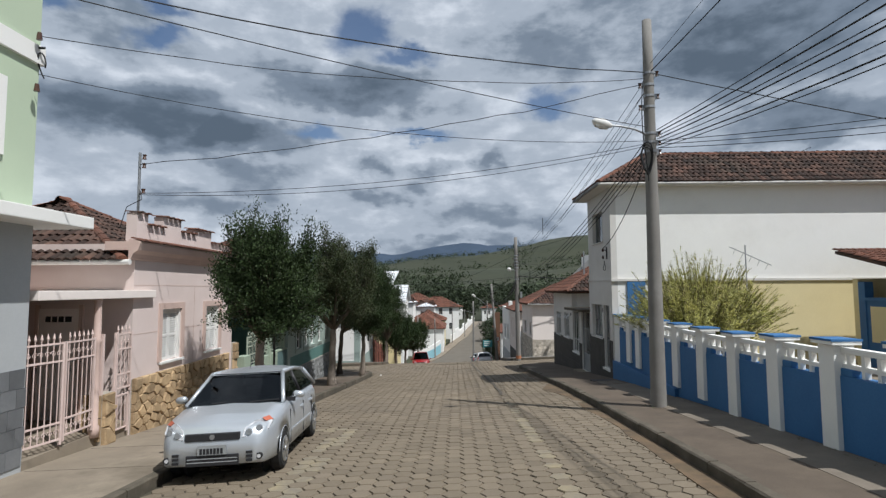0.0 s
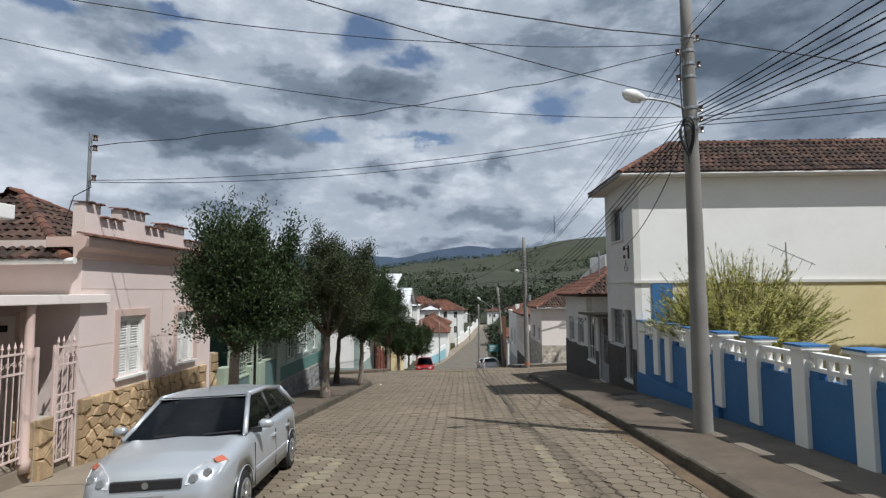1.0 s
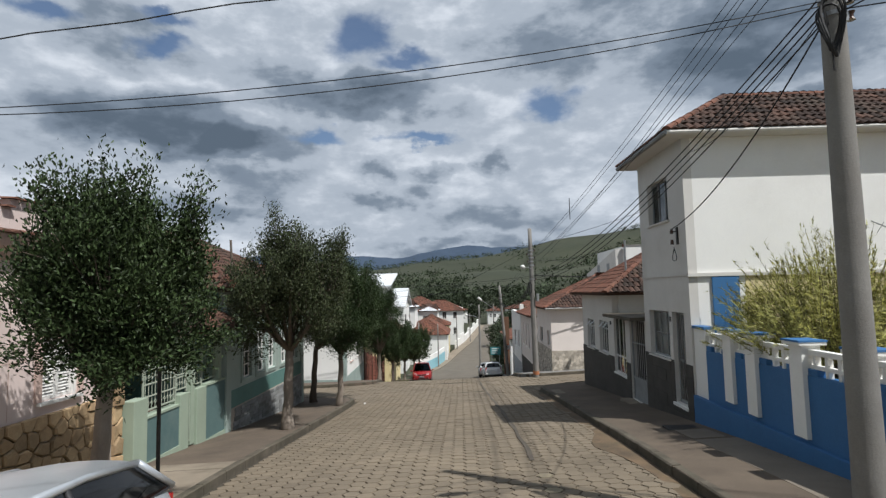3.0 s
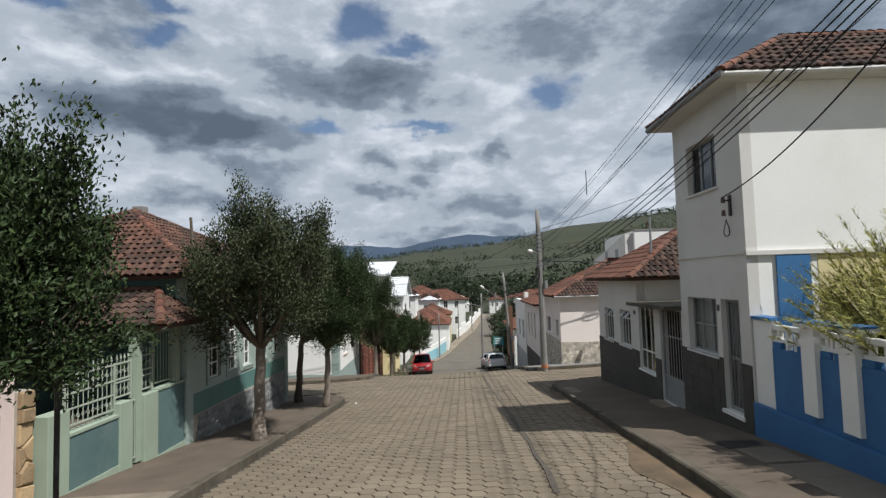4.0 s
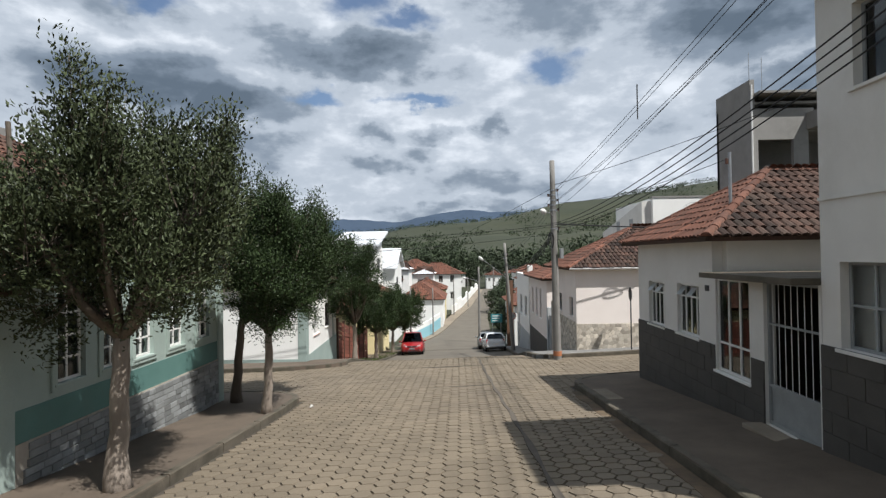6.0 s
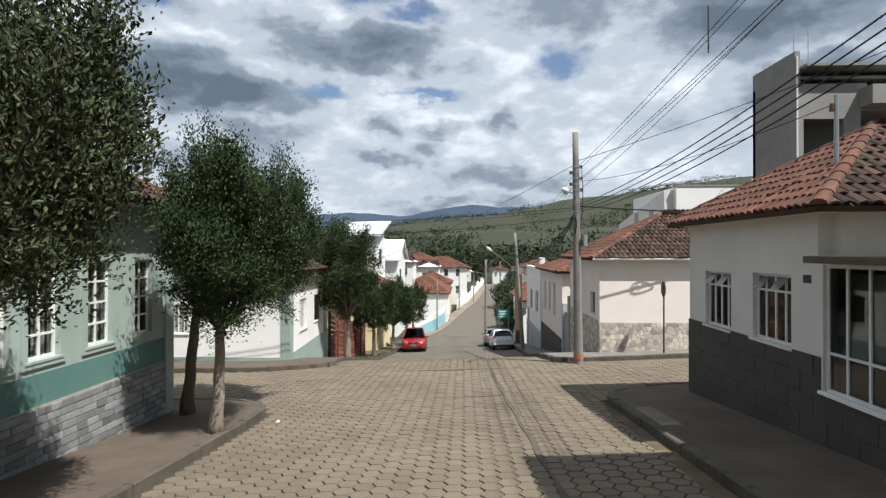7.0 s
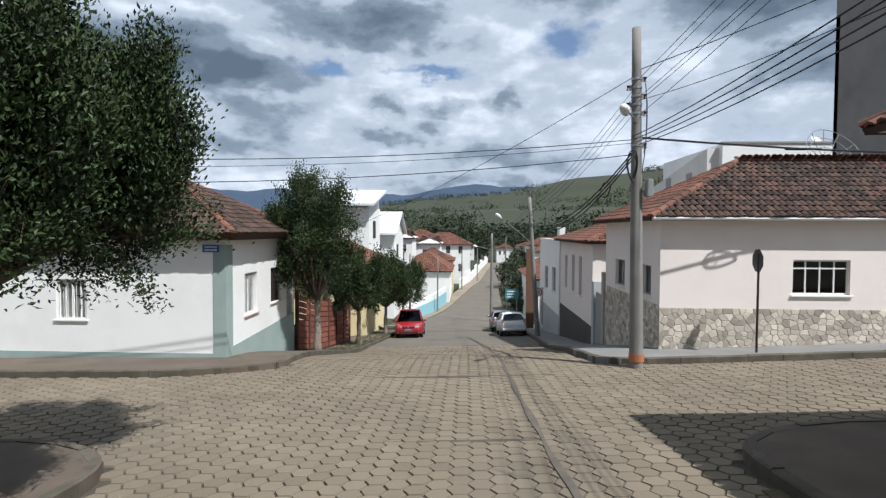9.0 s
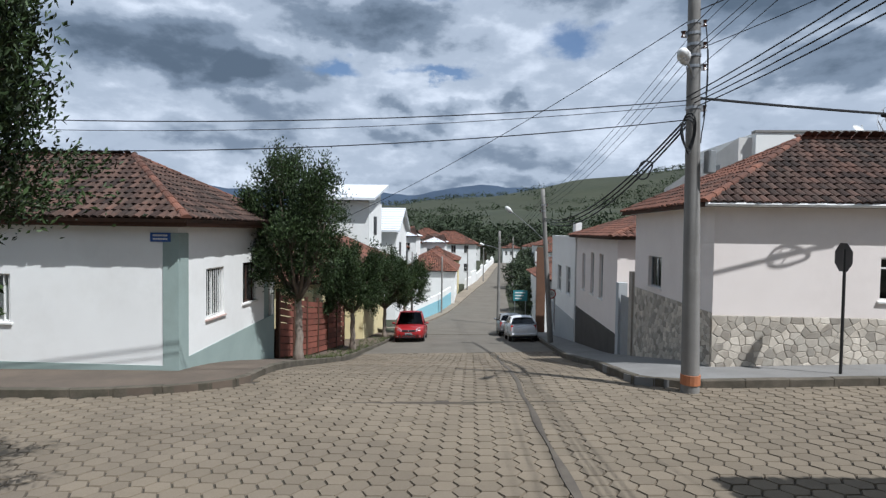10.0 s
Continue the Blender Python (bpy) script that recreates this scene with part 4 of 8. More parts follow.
def low_house():
    h = thing("low_house", "single-storey white corner house with dark grey dado and clay tile roof", "house")
    y0, y1, x1, z1 = 24.0, 28.69, 12.5, 1.74
    low = -3.0
    ops = [(26.82, 27.9, -0.33, 0.78), (24.92, 26.04, -0.32, 0.81)]
    wall("wall", R, 24.28, y1, low, z1, offwhite_mat, h, ops)
    big = (22.95, 24.17, -0.80, 1.0)
    gate = (21.12, 22.5, -1.35, 1.02)
    wall("porch_wall", R, 21.06, 24.28, low, 1.02, offwhite_mat, h, [big, gate])
    part("wall", Shape().box(RX + 0.2, x1, 24.1, 24.3, 1.02, z1), offwhite_mat, h)
    shell(h, RX, x1, y0 + 0.3, y1, low, z1, white_mat, ("-x", "-y"))
    block_dado(R, 22.5, y1, low, -0.33, grey_dado_mat, h, [(22.9, 24.22, -0.85, 1.0)])
    part("dado", Shape().box(RX - 0.02, x1, y1, y1 + 0.02, low, -0.33), grey_dado_mat, h)
    for o in ops:
        w = window(R, *o, h, frame_white_mat, glass_mat, 4, 1, inset=0.08, transom=o[3] - 0.28, sill_mat=offwhite_mat, curtain=False)
        for k in (0, 1):
            a = o[0] + (o[1] - o[0]) * (0.27 + 0.46 * k)
            vent = Shape().add([R.point(a - 0.12, 0.06, o[3] - 0.06), R.point(a + 0.12, 0.06, o[3] - 0.06), R.point(a + 0.12, -0.10, o[3] - 0.24), R.point(a - 0.12, -0.10, o[3] - 0.24),
                                R.point(a - 0.12, 0.07, o[3] - 0.055), R.point(a + 0.12, 0.07, o[3] - 0.055), R.point(a + 0.12, -0.09, o[3] - 0.235), R.point(a - 0.12, -0.09, o[3] - 0.235)],
                               [(0, 1, 2, 3), (7, 6, 5, 4), (0, 4, 5, 1), (2, 6, 7, 3), (1, 5, 6, 2), (0, 3, 7, 4)])
            part("tilting_pane", vent, frosted_mat, w)
    window(R, *big, h, frame_white_mat, glass_mat, 3, 1, inset=0.05, transom=-0.25, sill_mat=white_mat, bars=0, curtain=False)
    # porch gate: white rods over a solid lower panel
    foot = gate[2] + 0.62
    g = panel(R, gate[0], gate[1], gate[2], gate[3], 0.06, 0.11, [(gate[0] + 0.05, gate[1] - 0.05, a, b) for a, b in ((gate[2] + 0.06, foot), (foot + 0.05, 0.30), (0.33, gate[3] - 0.05))])
    gt = part("porch_gate", g, frame_grey_mat, h, "grey painted steel rod gate")
    part("gate_sheet", R.box(Shape(), gate[0] + 0.05, gate[1] - 0.05, 0.08, 0.09, gate[2] + 0.06, foot), frame_grey_mat, gt)
    for i in range(8):
        u = gate[0] + 0.12 + i * (gate[1] - gate[0] - 0.24) / 7
        part("rod", Shape().tube([R.point(u, 0.085, foot + 0.02), R.point(u, 0.085, gate[3] - 0.03)], 0.007, 6), frame_white_mat, gt)
    # porch inside takes the dark dado grey to stand for its shade
    part("porch_wall", Shape().box(RX + 0.2, RX + 3.2, 24.1, 24.28, low, 1.02), grey_dado_mat, h)
    part("porch_floor", Shape().box(RX + 0.02, RX + 3.2, 21.06, 24.1, low, -1.37), pavement_mat, h)
    part("threshold", R.box(Shape(), 21.06, 22.6, -0.35, 0.05, -1.75, -1.36), pavement_light_mat, h, bevel=0.02)
    part("canopy", Shape().box(RX - 0.42, RX + 3.4, 21.06, 23.95, 1.03, 1.13), kerb_mat, h, "dark weathered concrete canopy slab", bevel=0.01)
    # unseen filler slab, added to stop light leaking in behind the canopy
    part("porch_ceiling", Shape().box(RX + 0.01, RX + 3.4, 23.952, 24.3, 1.03, 1.13), concrete_mat, h)
    part("porch_back", Shape().box(RX + 3.2, RX + 3.35, 21.06, 24.1, low, 1.02), grey_dado_mat, h)
    bars_for_writing(R, 24.42, 24.62, 0.72, 0.84, 3, plastic_mat, h, 0.01, "number_mark")
    part("eave_board", Shape().box(4.94, x1 + 0.3, 23.74, 28.90, z1 + 0.002, z1 + 0.05), pinkwhite_mat, h)
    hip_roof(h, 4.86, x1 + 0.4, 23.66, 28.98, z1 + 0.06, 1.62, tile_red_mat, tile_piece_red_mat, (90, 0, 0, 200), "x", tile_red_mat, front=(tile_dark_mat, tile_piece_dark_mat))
    mast = Shape().tube([(6.0, 25.0, 2.3), (6.0, 25.0, 3.65)], 0.035, 8)
    m = part("service_mast", mast, steel_mat, h)
    part("insulator", Shape().tube([(5.93, 25.0, 3.40), (5.93, 25.0, 3.52)], [0.04, 0.03], 10), ceramic_mat, m)


def stone_house():
    h = thing("stone_dado_house", "pinkish white corner house with crazy stone dado and tiled hip roof", "house")
    y0, y1, x1, z1 = 36.8, 42.4, 18.0, 0.85
    low = -5.0
    side = Frame("y", y0, 1)
    win = (8.72, 10.2, -1.12, -0.19)
    wall("wall", side, RX, x1, low, z1, pinkwhite_mat, h, [win])
    ops = [(37.5, 38.25, -1.28, -0.42), (40.0, 41.1, -1.28, -0.40)]
    wall("wall", R, y0 + 0.2, y1, low, z1, pinkwhite_mat, h, ops)
    shell(h, RX, x1, y0, y1, low, z1, pinkwhite_mat, ("-x", "-y"))
    window(side, *win, h, frame_white_mat, glass_mat, 4, 1, inset=0.08, transom=-0.42, sill_mat=white_mat, curtain=False)
    for o in ops:
        window(R, *o, h, frame_grey_mat, glass_mat, 2, 1, inset=0.10, sill_mat=pinkwhite_mat, curtain=False)
    wall("dado", R, y0 + 0.02, y1, low, -1.45, mortar_mat, h, [], thick=0.0, front=0.018, label="grey stone facing")
    wall("dado_bed", side, RX - 0.018, x1, low, -1.50, mortar_mat, h, [], thick=0.0, front=0.012)
    part("eave_board", Shape().box(RX - 0.3, x1 + 0.2, y0 - 0.24, y1 + 0.2, z1 + 0.002, z1 + 0.05), offwhite_mat, h)
    part("gutter", Shape().tube([(RX - 0.34, y0 - 0.30, z1 + 0.04), (x1, y0 - 0.30, z1 + 0.04)], 0.05, 8), frame_white_mat, h)
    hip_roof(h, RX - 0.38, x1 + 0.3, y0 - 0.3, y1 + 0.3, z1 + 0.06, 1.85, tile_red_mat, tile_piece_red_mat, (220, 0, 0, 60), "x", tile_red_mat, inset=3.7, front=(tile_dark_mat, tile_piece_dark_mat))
    return h


def corner_white_house():
    """Across the side street, on the left."""
    X = -6.45
    L = Frame("x", X, -1)
    h = thing("corner_house", "white corner house with grey-green trim, window grilles, tiled hip roof", "house")
    y0, y1, x1, z1 = 36.4, 42.1, -15.5, 0.32
    low = -5.0
    side = Frame("y", y0, 1)
    win = (-11.2, -10.35, -1.95, -0.85)
    wall("wall", side, x1, X, low, z1, white_mat, h, [win])
    ops = [(37.65, 38.6, -2.0, -0.76), (39.75, 40.68, -1.9, -0.74), (41.3, 41.95, -3.35, -0.9)]
    wall("wall", L, y0 + 0.2, y1, low, z1, white_mat, h, ops)
    part("wall", Shape().box(x1, x1 + 0.2, y0 + 0.2, y1, low, z1), white_mat, h)
    part("wall", Shape().box(x1, X - 0.2, y1 - 0.2, y1, low, z1), white_mat, h)
    part("ceiling_slab", Shape().box(x1 + 0.2, X - 0.2, y0 + 0.2, y1 - 0.2, z1 - 0.12, z1 - 0.01), interior_mat, h)
    window(side, *win, h, frame_white_mat, frosted_mat, 4, 1, inset=0.08, bars=7, sill_mat=white_mat, bar_mat=frame_white_mat)
    window(L, *ops[0], h, frame_white_mat, glass_mat, 2, 1, inset=0.10, bars=9, sill_mat=pink_dark_mat, bar_mat=frame_white_mat)
    window(L, *ops[1], h, dark_wood_mat, glass_mat, 2, 1, inset=0.10, bars=9, sill_mat=offwhite_mat, bar_mat=black_iron_mat)
    d = part("door", L.box(Shape(), 41.3, 41.95, 0.10, 0.14, -3.35, -0.9), sage_mat, h, "grey-green panel door")
    part("handle", Shape().tube([L.point(41.4, 0.07, -2.3), L.point(41.4, 0.07, -2.15)], 0.012, 6), steel_mat, d)
    part("corner_trim", Shape().box(X - 0.34, X, y0 - 0.02, y0, low, z1 - 0.2), sage_mat, h, "grey-green corner band")
    part("corner_trim", Shape().box(X, X + 0.02, y0 - 0.02, y0 + 0.40, low, z1 - 0.2), sage_mat, h, "grey-green corner band")
    part("dado", Shape().box(x1, X - 0.34, y0 - 0.015, y0, low, -2.84), sage_mat, h, "grey-green base band")
    part("dado", Shape().add([(X + 0.002, 36.8, low), (X + 0.002, y1, low), (X + 0.002, y1, -2.55), (X + 0.002, 36.8, -2.72),
                              (X + 0.018, 36.8, low), (X + 0.018, y1, low), (X + 0.018, y1, -2.55), (X + 0.018, 36.8, -2.72)],
                             [(0, 1, 2, 3), (7, 6, 5, 4), (0, 4, 5, 1), (1, 5, 6, 2), (2, 6, 7, 3), (3, 7, 4, 0)]), sage_mat, h, "grey-green base band")
    part("eave_board", Shape().box(x1 - 0.3, X + 0.36, y0 - 0.30, y1 + 0.3, z1 - 0.07, z1 + 0.09), dark_wood_mat, h, "dark timber eave board")
    hip_roof(h, x1 - 0.4, X + 0.42, y0 - 0.42, y1 + 0.4, z1 + 0.10, 1.75, tile_dark_mat, tile_piece_dark_mat, (160, 60, 0, 0), "x", tile_red_mat)
    plate = tagged(part("street_plate", Frame("y", y0 - 0.02, 1).box(Shape(), X - 0.62, X - 0.16, -0.012, 0.0, -0.08, 0.12), plate_blue_mat, h, "blue enamel street plate"))
    for z in (0.06, -0.02):
        bars_for_writing(Frame("y", y0 - 0.036, 1), X - 0.56, X - 0.22, z - 0.02, z + 0.02, 6, frame_white_mat, plate, 0.0, "lettering")


white_house()
low_house()
STONE_HOUSE = stone_house()
corner_white_house()


# ---- left side ----
def cells(seeds, w, h, near=22):
    """Cells of a w by h field, each the part of it that lies nearest to its seed."""
    out = []
    for i, (ax, ay) in enumerate(seeds):
        poly = [(0, 0), (w, 0), (w, h), (0, h)]
        order = sorted((k for k in range(len(seeds)) if k != i), key=lambda k: (seeds[k][0] - ax) ** 2 + (seeds[k][1] - ay) ** 2)[:near]
        for k in order:
            bx, by = seeds[k]
            mx, my, nx, ny = (ax + bx) / 2, (ay + by) / 2, bx - ax, by - ay
            cut = []
            for (px, py), (qx, qy) in zip(poly, poly[1:] + poly[:1]):
                dp, dq = (px - mx) * nx + (py - my) * ny, (qx - mx) * nx + (qy - my) * ny
                if dp <= 0:
                    cut.append((px, py))
                if (dp < 0 < dq) or (dq < 0 < dp):
                    t = dp / (dp - dq)
                    cut.append((px + (qx - px) * t, py + (qy - py) * t))
            poly = cut
            if len(poly) < 3:
                break
        if len(poly) >= 3:
            out.append(poly)
    return out


def rubble(fr, u0, u1, z_low, z_high, parent, mat, seed, size=0.28, proud=0.085, name="stone", gap=0.012):
    """Irregular stones fitted together, each a thick uneven piece with its own edges. z_low and z_high are functions of u."""
    rnd = random.Random(seed)
    h = max(z_high(u) - z_low(u) for u in (u0, u1))
    w = u1 - u0
    cols, rows = max(1, round(w / size)), max(2, round(h / (size * 0.8)))
    seeds = [((i + 0.5 * (j % 2) + 0.25 + rnd.uniform(-0.42, 0.42)) * w / cols, (j + 0.5 + rnd.uniform(-0.42, 0.42)) * h / rows) for i in range(cols) for j in range(rows)]
    for poly in cells(seeds, w, h):
        mu, mf = sum(p[0] for p in poly) / len(poly), sum(p[1] for p in poly) / len(poly)
        reach = max(math.hypot(p[0] - mu, p[1] - mf) for p in poly)
        if reach < 0.05:
            continue
        k1 = 1 - gap / reach
        n, d = len(poly), proud * rnd.uniform(0.6, 1.2)

        def at(p, k, dd):
            u, f = mu + (p[0] - mu) * k, mf + (p[1] - mf) * k
            uu = u0 + u
            return fr.point(uu, -dd, z_low(uu) + (z_high(uu) - z_low(uu)) * f / h)
        verts = [at(p, k1, 0.0) for p in poly] + [at(p, k1 * 0.97, d * 0.72) for p in poly] + [at(p, rnd.uniform(0.72, 0.86), d * rnd.uniform(0.92, 1.08)) for p in poly]
        part(name, Shape().add(verts, [(k, (k + 1) % n, n + (k + 1) % n, n + k) for k in range(n)] + [(n + k, n + (k + 1) % n, 2 * n + (k + 1) % n, 2 * n + k) for k in range(n)] + [tuple(range(2 * n, 3 * n))]), mat, parent)


def scroll(fr, u, d, z, r, turn=1):
    return [fr.point(u + turn * r * (1 - t * 0.75) * math.cos(t * 7), d, z + r * (1 - t * 0.75) * math.sin(t * 7)) for t in np.linspace(0, 1, 12)]


def railing(fr, u0, u1, z0, z1, parent, mat, step=0.115, d=0.0, name="railing", spikes=True, scrolls=True, spike_top=0.16):
    """An iron panel of upright rods, rails, scrolls and spear heads."""
    r = part(name, fr.box(Shape(), u0, u0 + 0.035, d - 0.0175, d + 0.0175, z0, z1), mat, parent)
    part("upright", fr.box(Shape(), u1 - 0.035, u1, d - 0.0175, d + 0.0175, z0, z1), mat, r)
    rails = [z0 + 0.08, z1 - 0.04] + ([z0 + 0.36, z1 - 0.34] if scrolls else [])
    for z in rails:
        part("rail", fr.box(Shape(), u0 + 0.035, u1 - 0.035, d - 0.012, d + 0.012, z, z + 0.03), mat, r)
    n = max(2, int((u1 - u0) / step))
    for i in range(n):
        u = u0 + 0.035 + (u1 - u0 - 0.07) * (i + 0.5) / n
        part("rod", Shape().tube([fr.point(u, d, z0 + 0.08), fr.point(u, d, z1 + (0.05 if spikes else -0.02))], 0.009, 6), mat, r)
        if spikes:
            part("spear_head", Shape().tube([fr.point(u, d, z1 + 0.03), fr.point(u, d, z1 + 0.07), fr.point(u, d, z1 + spike_top)], [0.008, 0.024, 0.002], 6), mat, r)
        if scrolls:
            for z in (z1 - 0.19, z0 + 0.22):
                part("scroll", Shape().tube(scroll(fr, u, d - 0.002, z, 0.055, 1 if i % 2 else -1), 0.006, 4, cap=False), mat, r)
    return r


PX = -6.75
PL = Frame("x", PX, -1)


def corner_green_building():
    h = thing("green_building", "pale lime green building with grey ground floor and canopy slab", "building")
    y0, y1 = -6.0, 8.42
    part("wall", Shape().box(PX - 8, PX, y0, y1, -1.8, 3.0), grey_wall_mat, h, "light grey ground floor wall")
    part("wall", Shape().box(PX - 8, PX - 0.02, y0, y1 - 0.02, 3.25, 7.6), lime_mat, h, "pale lime green upper wall")
    part("canopy", Shape().box(PX - 8, PX + 0.62, y0, y1 + 0.55, 3.0, 3.2), white_mat, h, "white cement canopy slab", bevel=0.015)
    part("band", Shape().box(PX - 8, PX + 0.04, y0, y1 + 0.03, 5.65, 5.95), white_mat, h)
    fw = Frame("x", PX - 0.02, -1)
    s = Shape()
    fw.box(s, 6.9, 7.75, -0.05, 0.0, 4.0, 5.2)
    part("window", s, white_mat, h, "white window surround")
    for i in range(9):
        for j in range(5):
            u = y1 - 0.02 - 0.3 * (i + 1) + (0.15 if j % 2 else 0)
            part("facing_tile", PL.box(Shape(), u, min(u + 0.29, y1 + 0.012), -0.016, -0.001, -0.75 + 0.3 * j, -0.75 + 0.3 * j + 0.29), tilegrey_mat, h)
    # end face of the same facing
    for i in range(4):
        for j in range(5):
            x = PX - 0.3 * (i + 1)
            part("facing_tile", Shape().box(x, x + 0.29, y1 + 0.001, y1 + 0.016, -0.75 + 0.3 * j, -0.46 + 0.3 * j), tilegrey_mat, h)
    part("lamp_bracket", Shape().tube([(PX + 0.0, 8.3, 5.9), (PX + 0.14, 8.3, 5.9)], 0.02, 6), black_iron_mat, h)
    for z in (6.05, 5.2):
        part("insulator", Shape().tube([(PX + 0.12, 8.2, z - 0.06), (PX + 0.12, 8.2, z + 0.06)], [0.045, 0.03], 10), ceramic_mat, h)
    loop = [(PX + 0.05 + 0.03 * math.sin(t), 8.36 + 0.08 * math.cos(t), 5.62 + 0.2 * math.sin(t * 0.7)) for t in np.linspace(0, 6, 18)]
    part("cable_loop", Shape().tube(loop, 0.012, 5), cable_mat, h)


def pink_house():
    h = thing("pink_house", "pale pink house with stepped parapet, white shutters and rubble stone base", "house")
    y0, y1, low = 11.2, 15.95, -2.2
    ops = [(12.32, 13.2, 0.32, 1.52), (14.5, 15.34, 0.32, 1.52)]
    wall("wall", PL, y0, y1, low, 3.02, pink_mat, h, ops)
    part("wall", Shape().box(PX - 6.5, PX - 0.2, y0, y0 + 0.2, low, 2.95), pink_mat, h)
    part("wall", Shape().box(PX - 6.5, PX - 0.2, y1 - 0.2, y1, low, 3.02), pink_mat, h)
    part("wall", Shape().box(PX - 6.7, PX - 6.5, y0, y1, low, 3.02), pink_mat, h)
    part("ceiling_slab", Shape().box(PX - 6.5, PX - 0.2, y0 + 0.2, y1 - 0.2, 2.7, 2.8), interior_mat, h)
    # porch: recessed back wall in shade-darkened brown, roof slab, column
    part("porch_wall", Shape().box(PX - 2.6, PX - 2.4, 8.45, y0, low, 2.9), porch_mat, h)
    part("porch_wall", Shape().box(PX - 6.5, PX - 2.6, 8.45, 8.65, low, 2.5), pink_mat, h)
    part("porch_slab", Shape().box(PX - 2.4, PX + 0.12, 8.46, 11.85, 1.80, 1.96), pinkwhite_mat, h, "painted porch roof slab", bevel=0.012)
    part("porch_floor", Shape().box(PX - 2.4, PX - 0.02, 8.45, y0, low, -0.72), pavement_light_mat, h)
    col = [(PX - 0.02, 10.12, z) for z in (-0.78, -0.6, -0.55, 0.95, 1.0, 1.05, 1.72, 1.80)]
    part("column", Shape().tube(col, [0.10, 0.10, 0.075, 0.07, 0.09, 0.07, 0.065, 0.085], 16), pink_dark_mat, h, "round pink porch column", smooth=True)
    inner = Frame("y", y0, 1)
    fr = Shape()
    inner.box(fr, PX - 1.98, PX - 1.12, -0.03, -0.002, -0.72, 1.58)
    d = part("door", fr, pinkwhite_mat, h, "pale painted door with a glazed top light")
    part("top_light", inner.box(Shape(), PX - 1.84, PX - 1.28, -0.036, -0.031, 1.30, 1.42), plastic_mat, d)
    for k in range(3):
        part("muntin", inner.box(Shape(), PX - 1.72 + 0.14 * k, PX - 1.70 + 0.14 * k, -0.045, -0.037, 1.30, 1.42), pinkwhite_mat, d)
    for a in (PX - 2.06, PX - 1.12):
        part("door_jamb", inner.box(Shape(), a, a + 0.08, -0.05, -0.002, -0.72, 1.66), pink_dark_mat, d)
    part("handle", Shape().tube([(PX - 1.24, y0 - 0.06, 0.28), (PX - 1.24, y0 - 0.06, 0.42)], 0.014, 6), steel_mat, d)
    back = Frame("x", PX - 2.4, -1)
    part("side_light", back.box(Shape(), 10.45, 10.85, -0.02, -0.002, 0.3, 1.1), dark_wood_mat, h)
    # scored bands, cornice and stepped parapet with tile caps
    for z in (2.06, 1.02):
        for a, b in ((y0, 12.2), (13.32, 14.38), (15.46, y1)) if z < 1.6 else ((y0, y1),):
            part("score_line", PL.box(Shape(), a, b, -0.004, -0.001, z, z + 0.012), pink_dark_mat, h)
    for u in (13.85,):
        part("score_line", PL.box(Shape(), u, u + 0.012, -0.004, -0.001, 0.15, 2.06), pink_dark_mat, h)
    prof_c = [(PX, 2.60), (PX + 0.06, 2.62), (PX + 0.10, 2.72), (PX + 0.20, 2.80), (PX + 0.24, 2.93), (PX + 0.24, 2.98), (PX, 3.03)]
    part("cornice", Shape().prism(prof_c, "y", y0 - 0.24, y1), pink_dark_mat, h, "moulded salmon cornice")
    part("cornice", Shape().box(PX - 0.5, PX, y0 - 0.24, y0 - 0.001, 2.80, 2.98), pink_dark_mat, h, "moulded salmon cornice")
    part("parapet", PL.box(Shape(), y0, y1, -0.02, 0.22, 3.021, 3.14), pink_mat, h)
    steps = [(y0, 11.62, 3.62), (11.62, 12.25, 3.40), (12.25, 13.05, 3.66), (13.05, 13.75, 3.40), (13.75, 14.7, 3.54), (14.7, y1, 3.26)]
    for a, b, z in steps:
        part("parapet", PL.box(Shape(), a + 0.004, b - 0.004, -0.015, 0.215, 3.141, z), pink_mat, h, "stepped pink parapet block")
        n = max(1, int((b - a + 0.1) / 0.2))
        for i in range(n):
            u = a - 0.05 + (b - a + 0.1) * (i + 0.5) / n
            pts = [PL.point(u + 0.1 * math.cos(w), -0.10, z + 0.035 * math.sin(w)) for w in np.linspace(0, math.pi, 6)]
            pts2 = [PL.point(u + 0.1 * math.cos(w), 0.26, z + 0.02 + 0.035 * math.sin(w)) for w in np.linspace(0, math.pi, 6)]
            part("cap_tile", Shape().add(pts + pts2, [(k, k + 1, k + 7, k + 6) for k in range(5)] + [tuple(range(6))]), tile_piece_red_mat, h)
    for i in range(24):
        u = y0 - 0.2 + (y1 - y0 + 0.2) * (i + 0.5) / 24
        pts = [PL.point(u + 0.11 * math.cos(w), -0.30, 2.985 + 0.035 * math.sin(w)) for w in np.linspace(0, math.pi, 6)]
        pts2 = [PL.point(u + 0.11 * math.cos(w), -0.01, 3.05 + 0.035 * math.sin(w)) for w in np.linspace(0, math.pi, 6)]
        part("cap_tile", Shape().add(pts + pts2, [(k, k + 1, k + 7, k + 6) for k in range(5)] + [tuple(range(6))]), tile_piece_red_mat, h)
    for o in ops:
        s = Shape()
        PL.box(s, o[0], o[0] + 0.06, 0.02, 0.14, o[2], o[3])
        PL.box(s, o[1] - 0.06, o[1], 0.02, 0.14, o[2], o[3])
        PL.box(s, o[0] + 0.06, o[1] - 0.06, 0.02, 0.14, o[3] - 0.06, o[3])
        w = part("window", s, frame_white_mat, h, "white louvred shutter window")
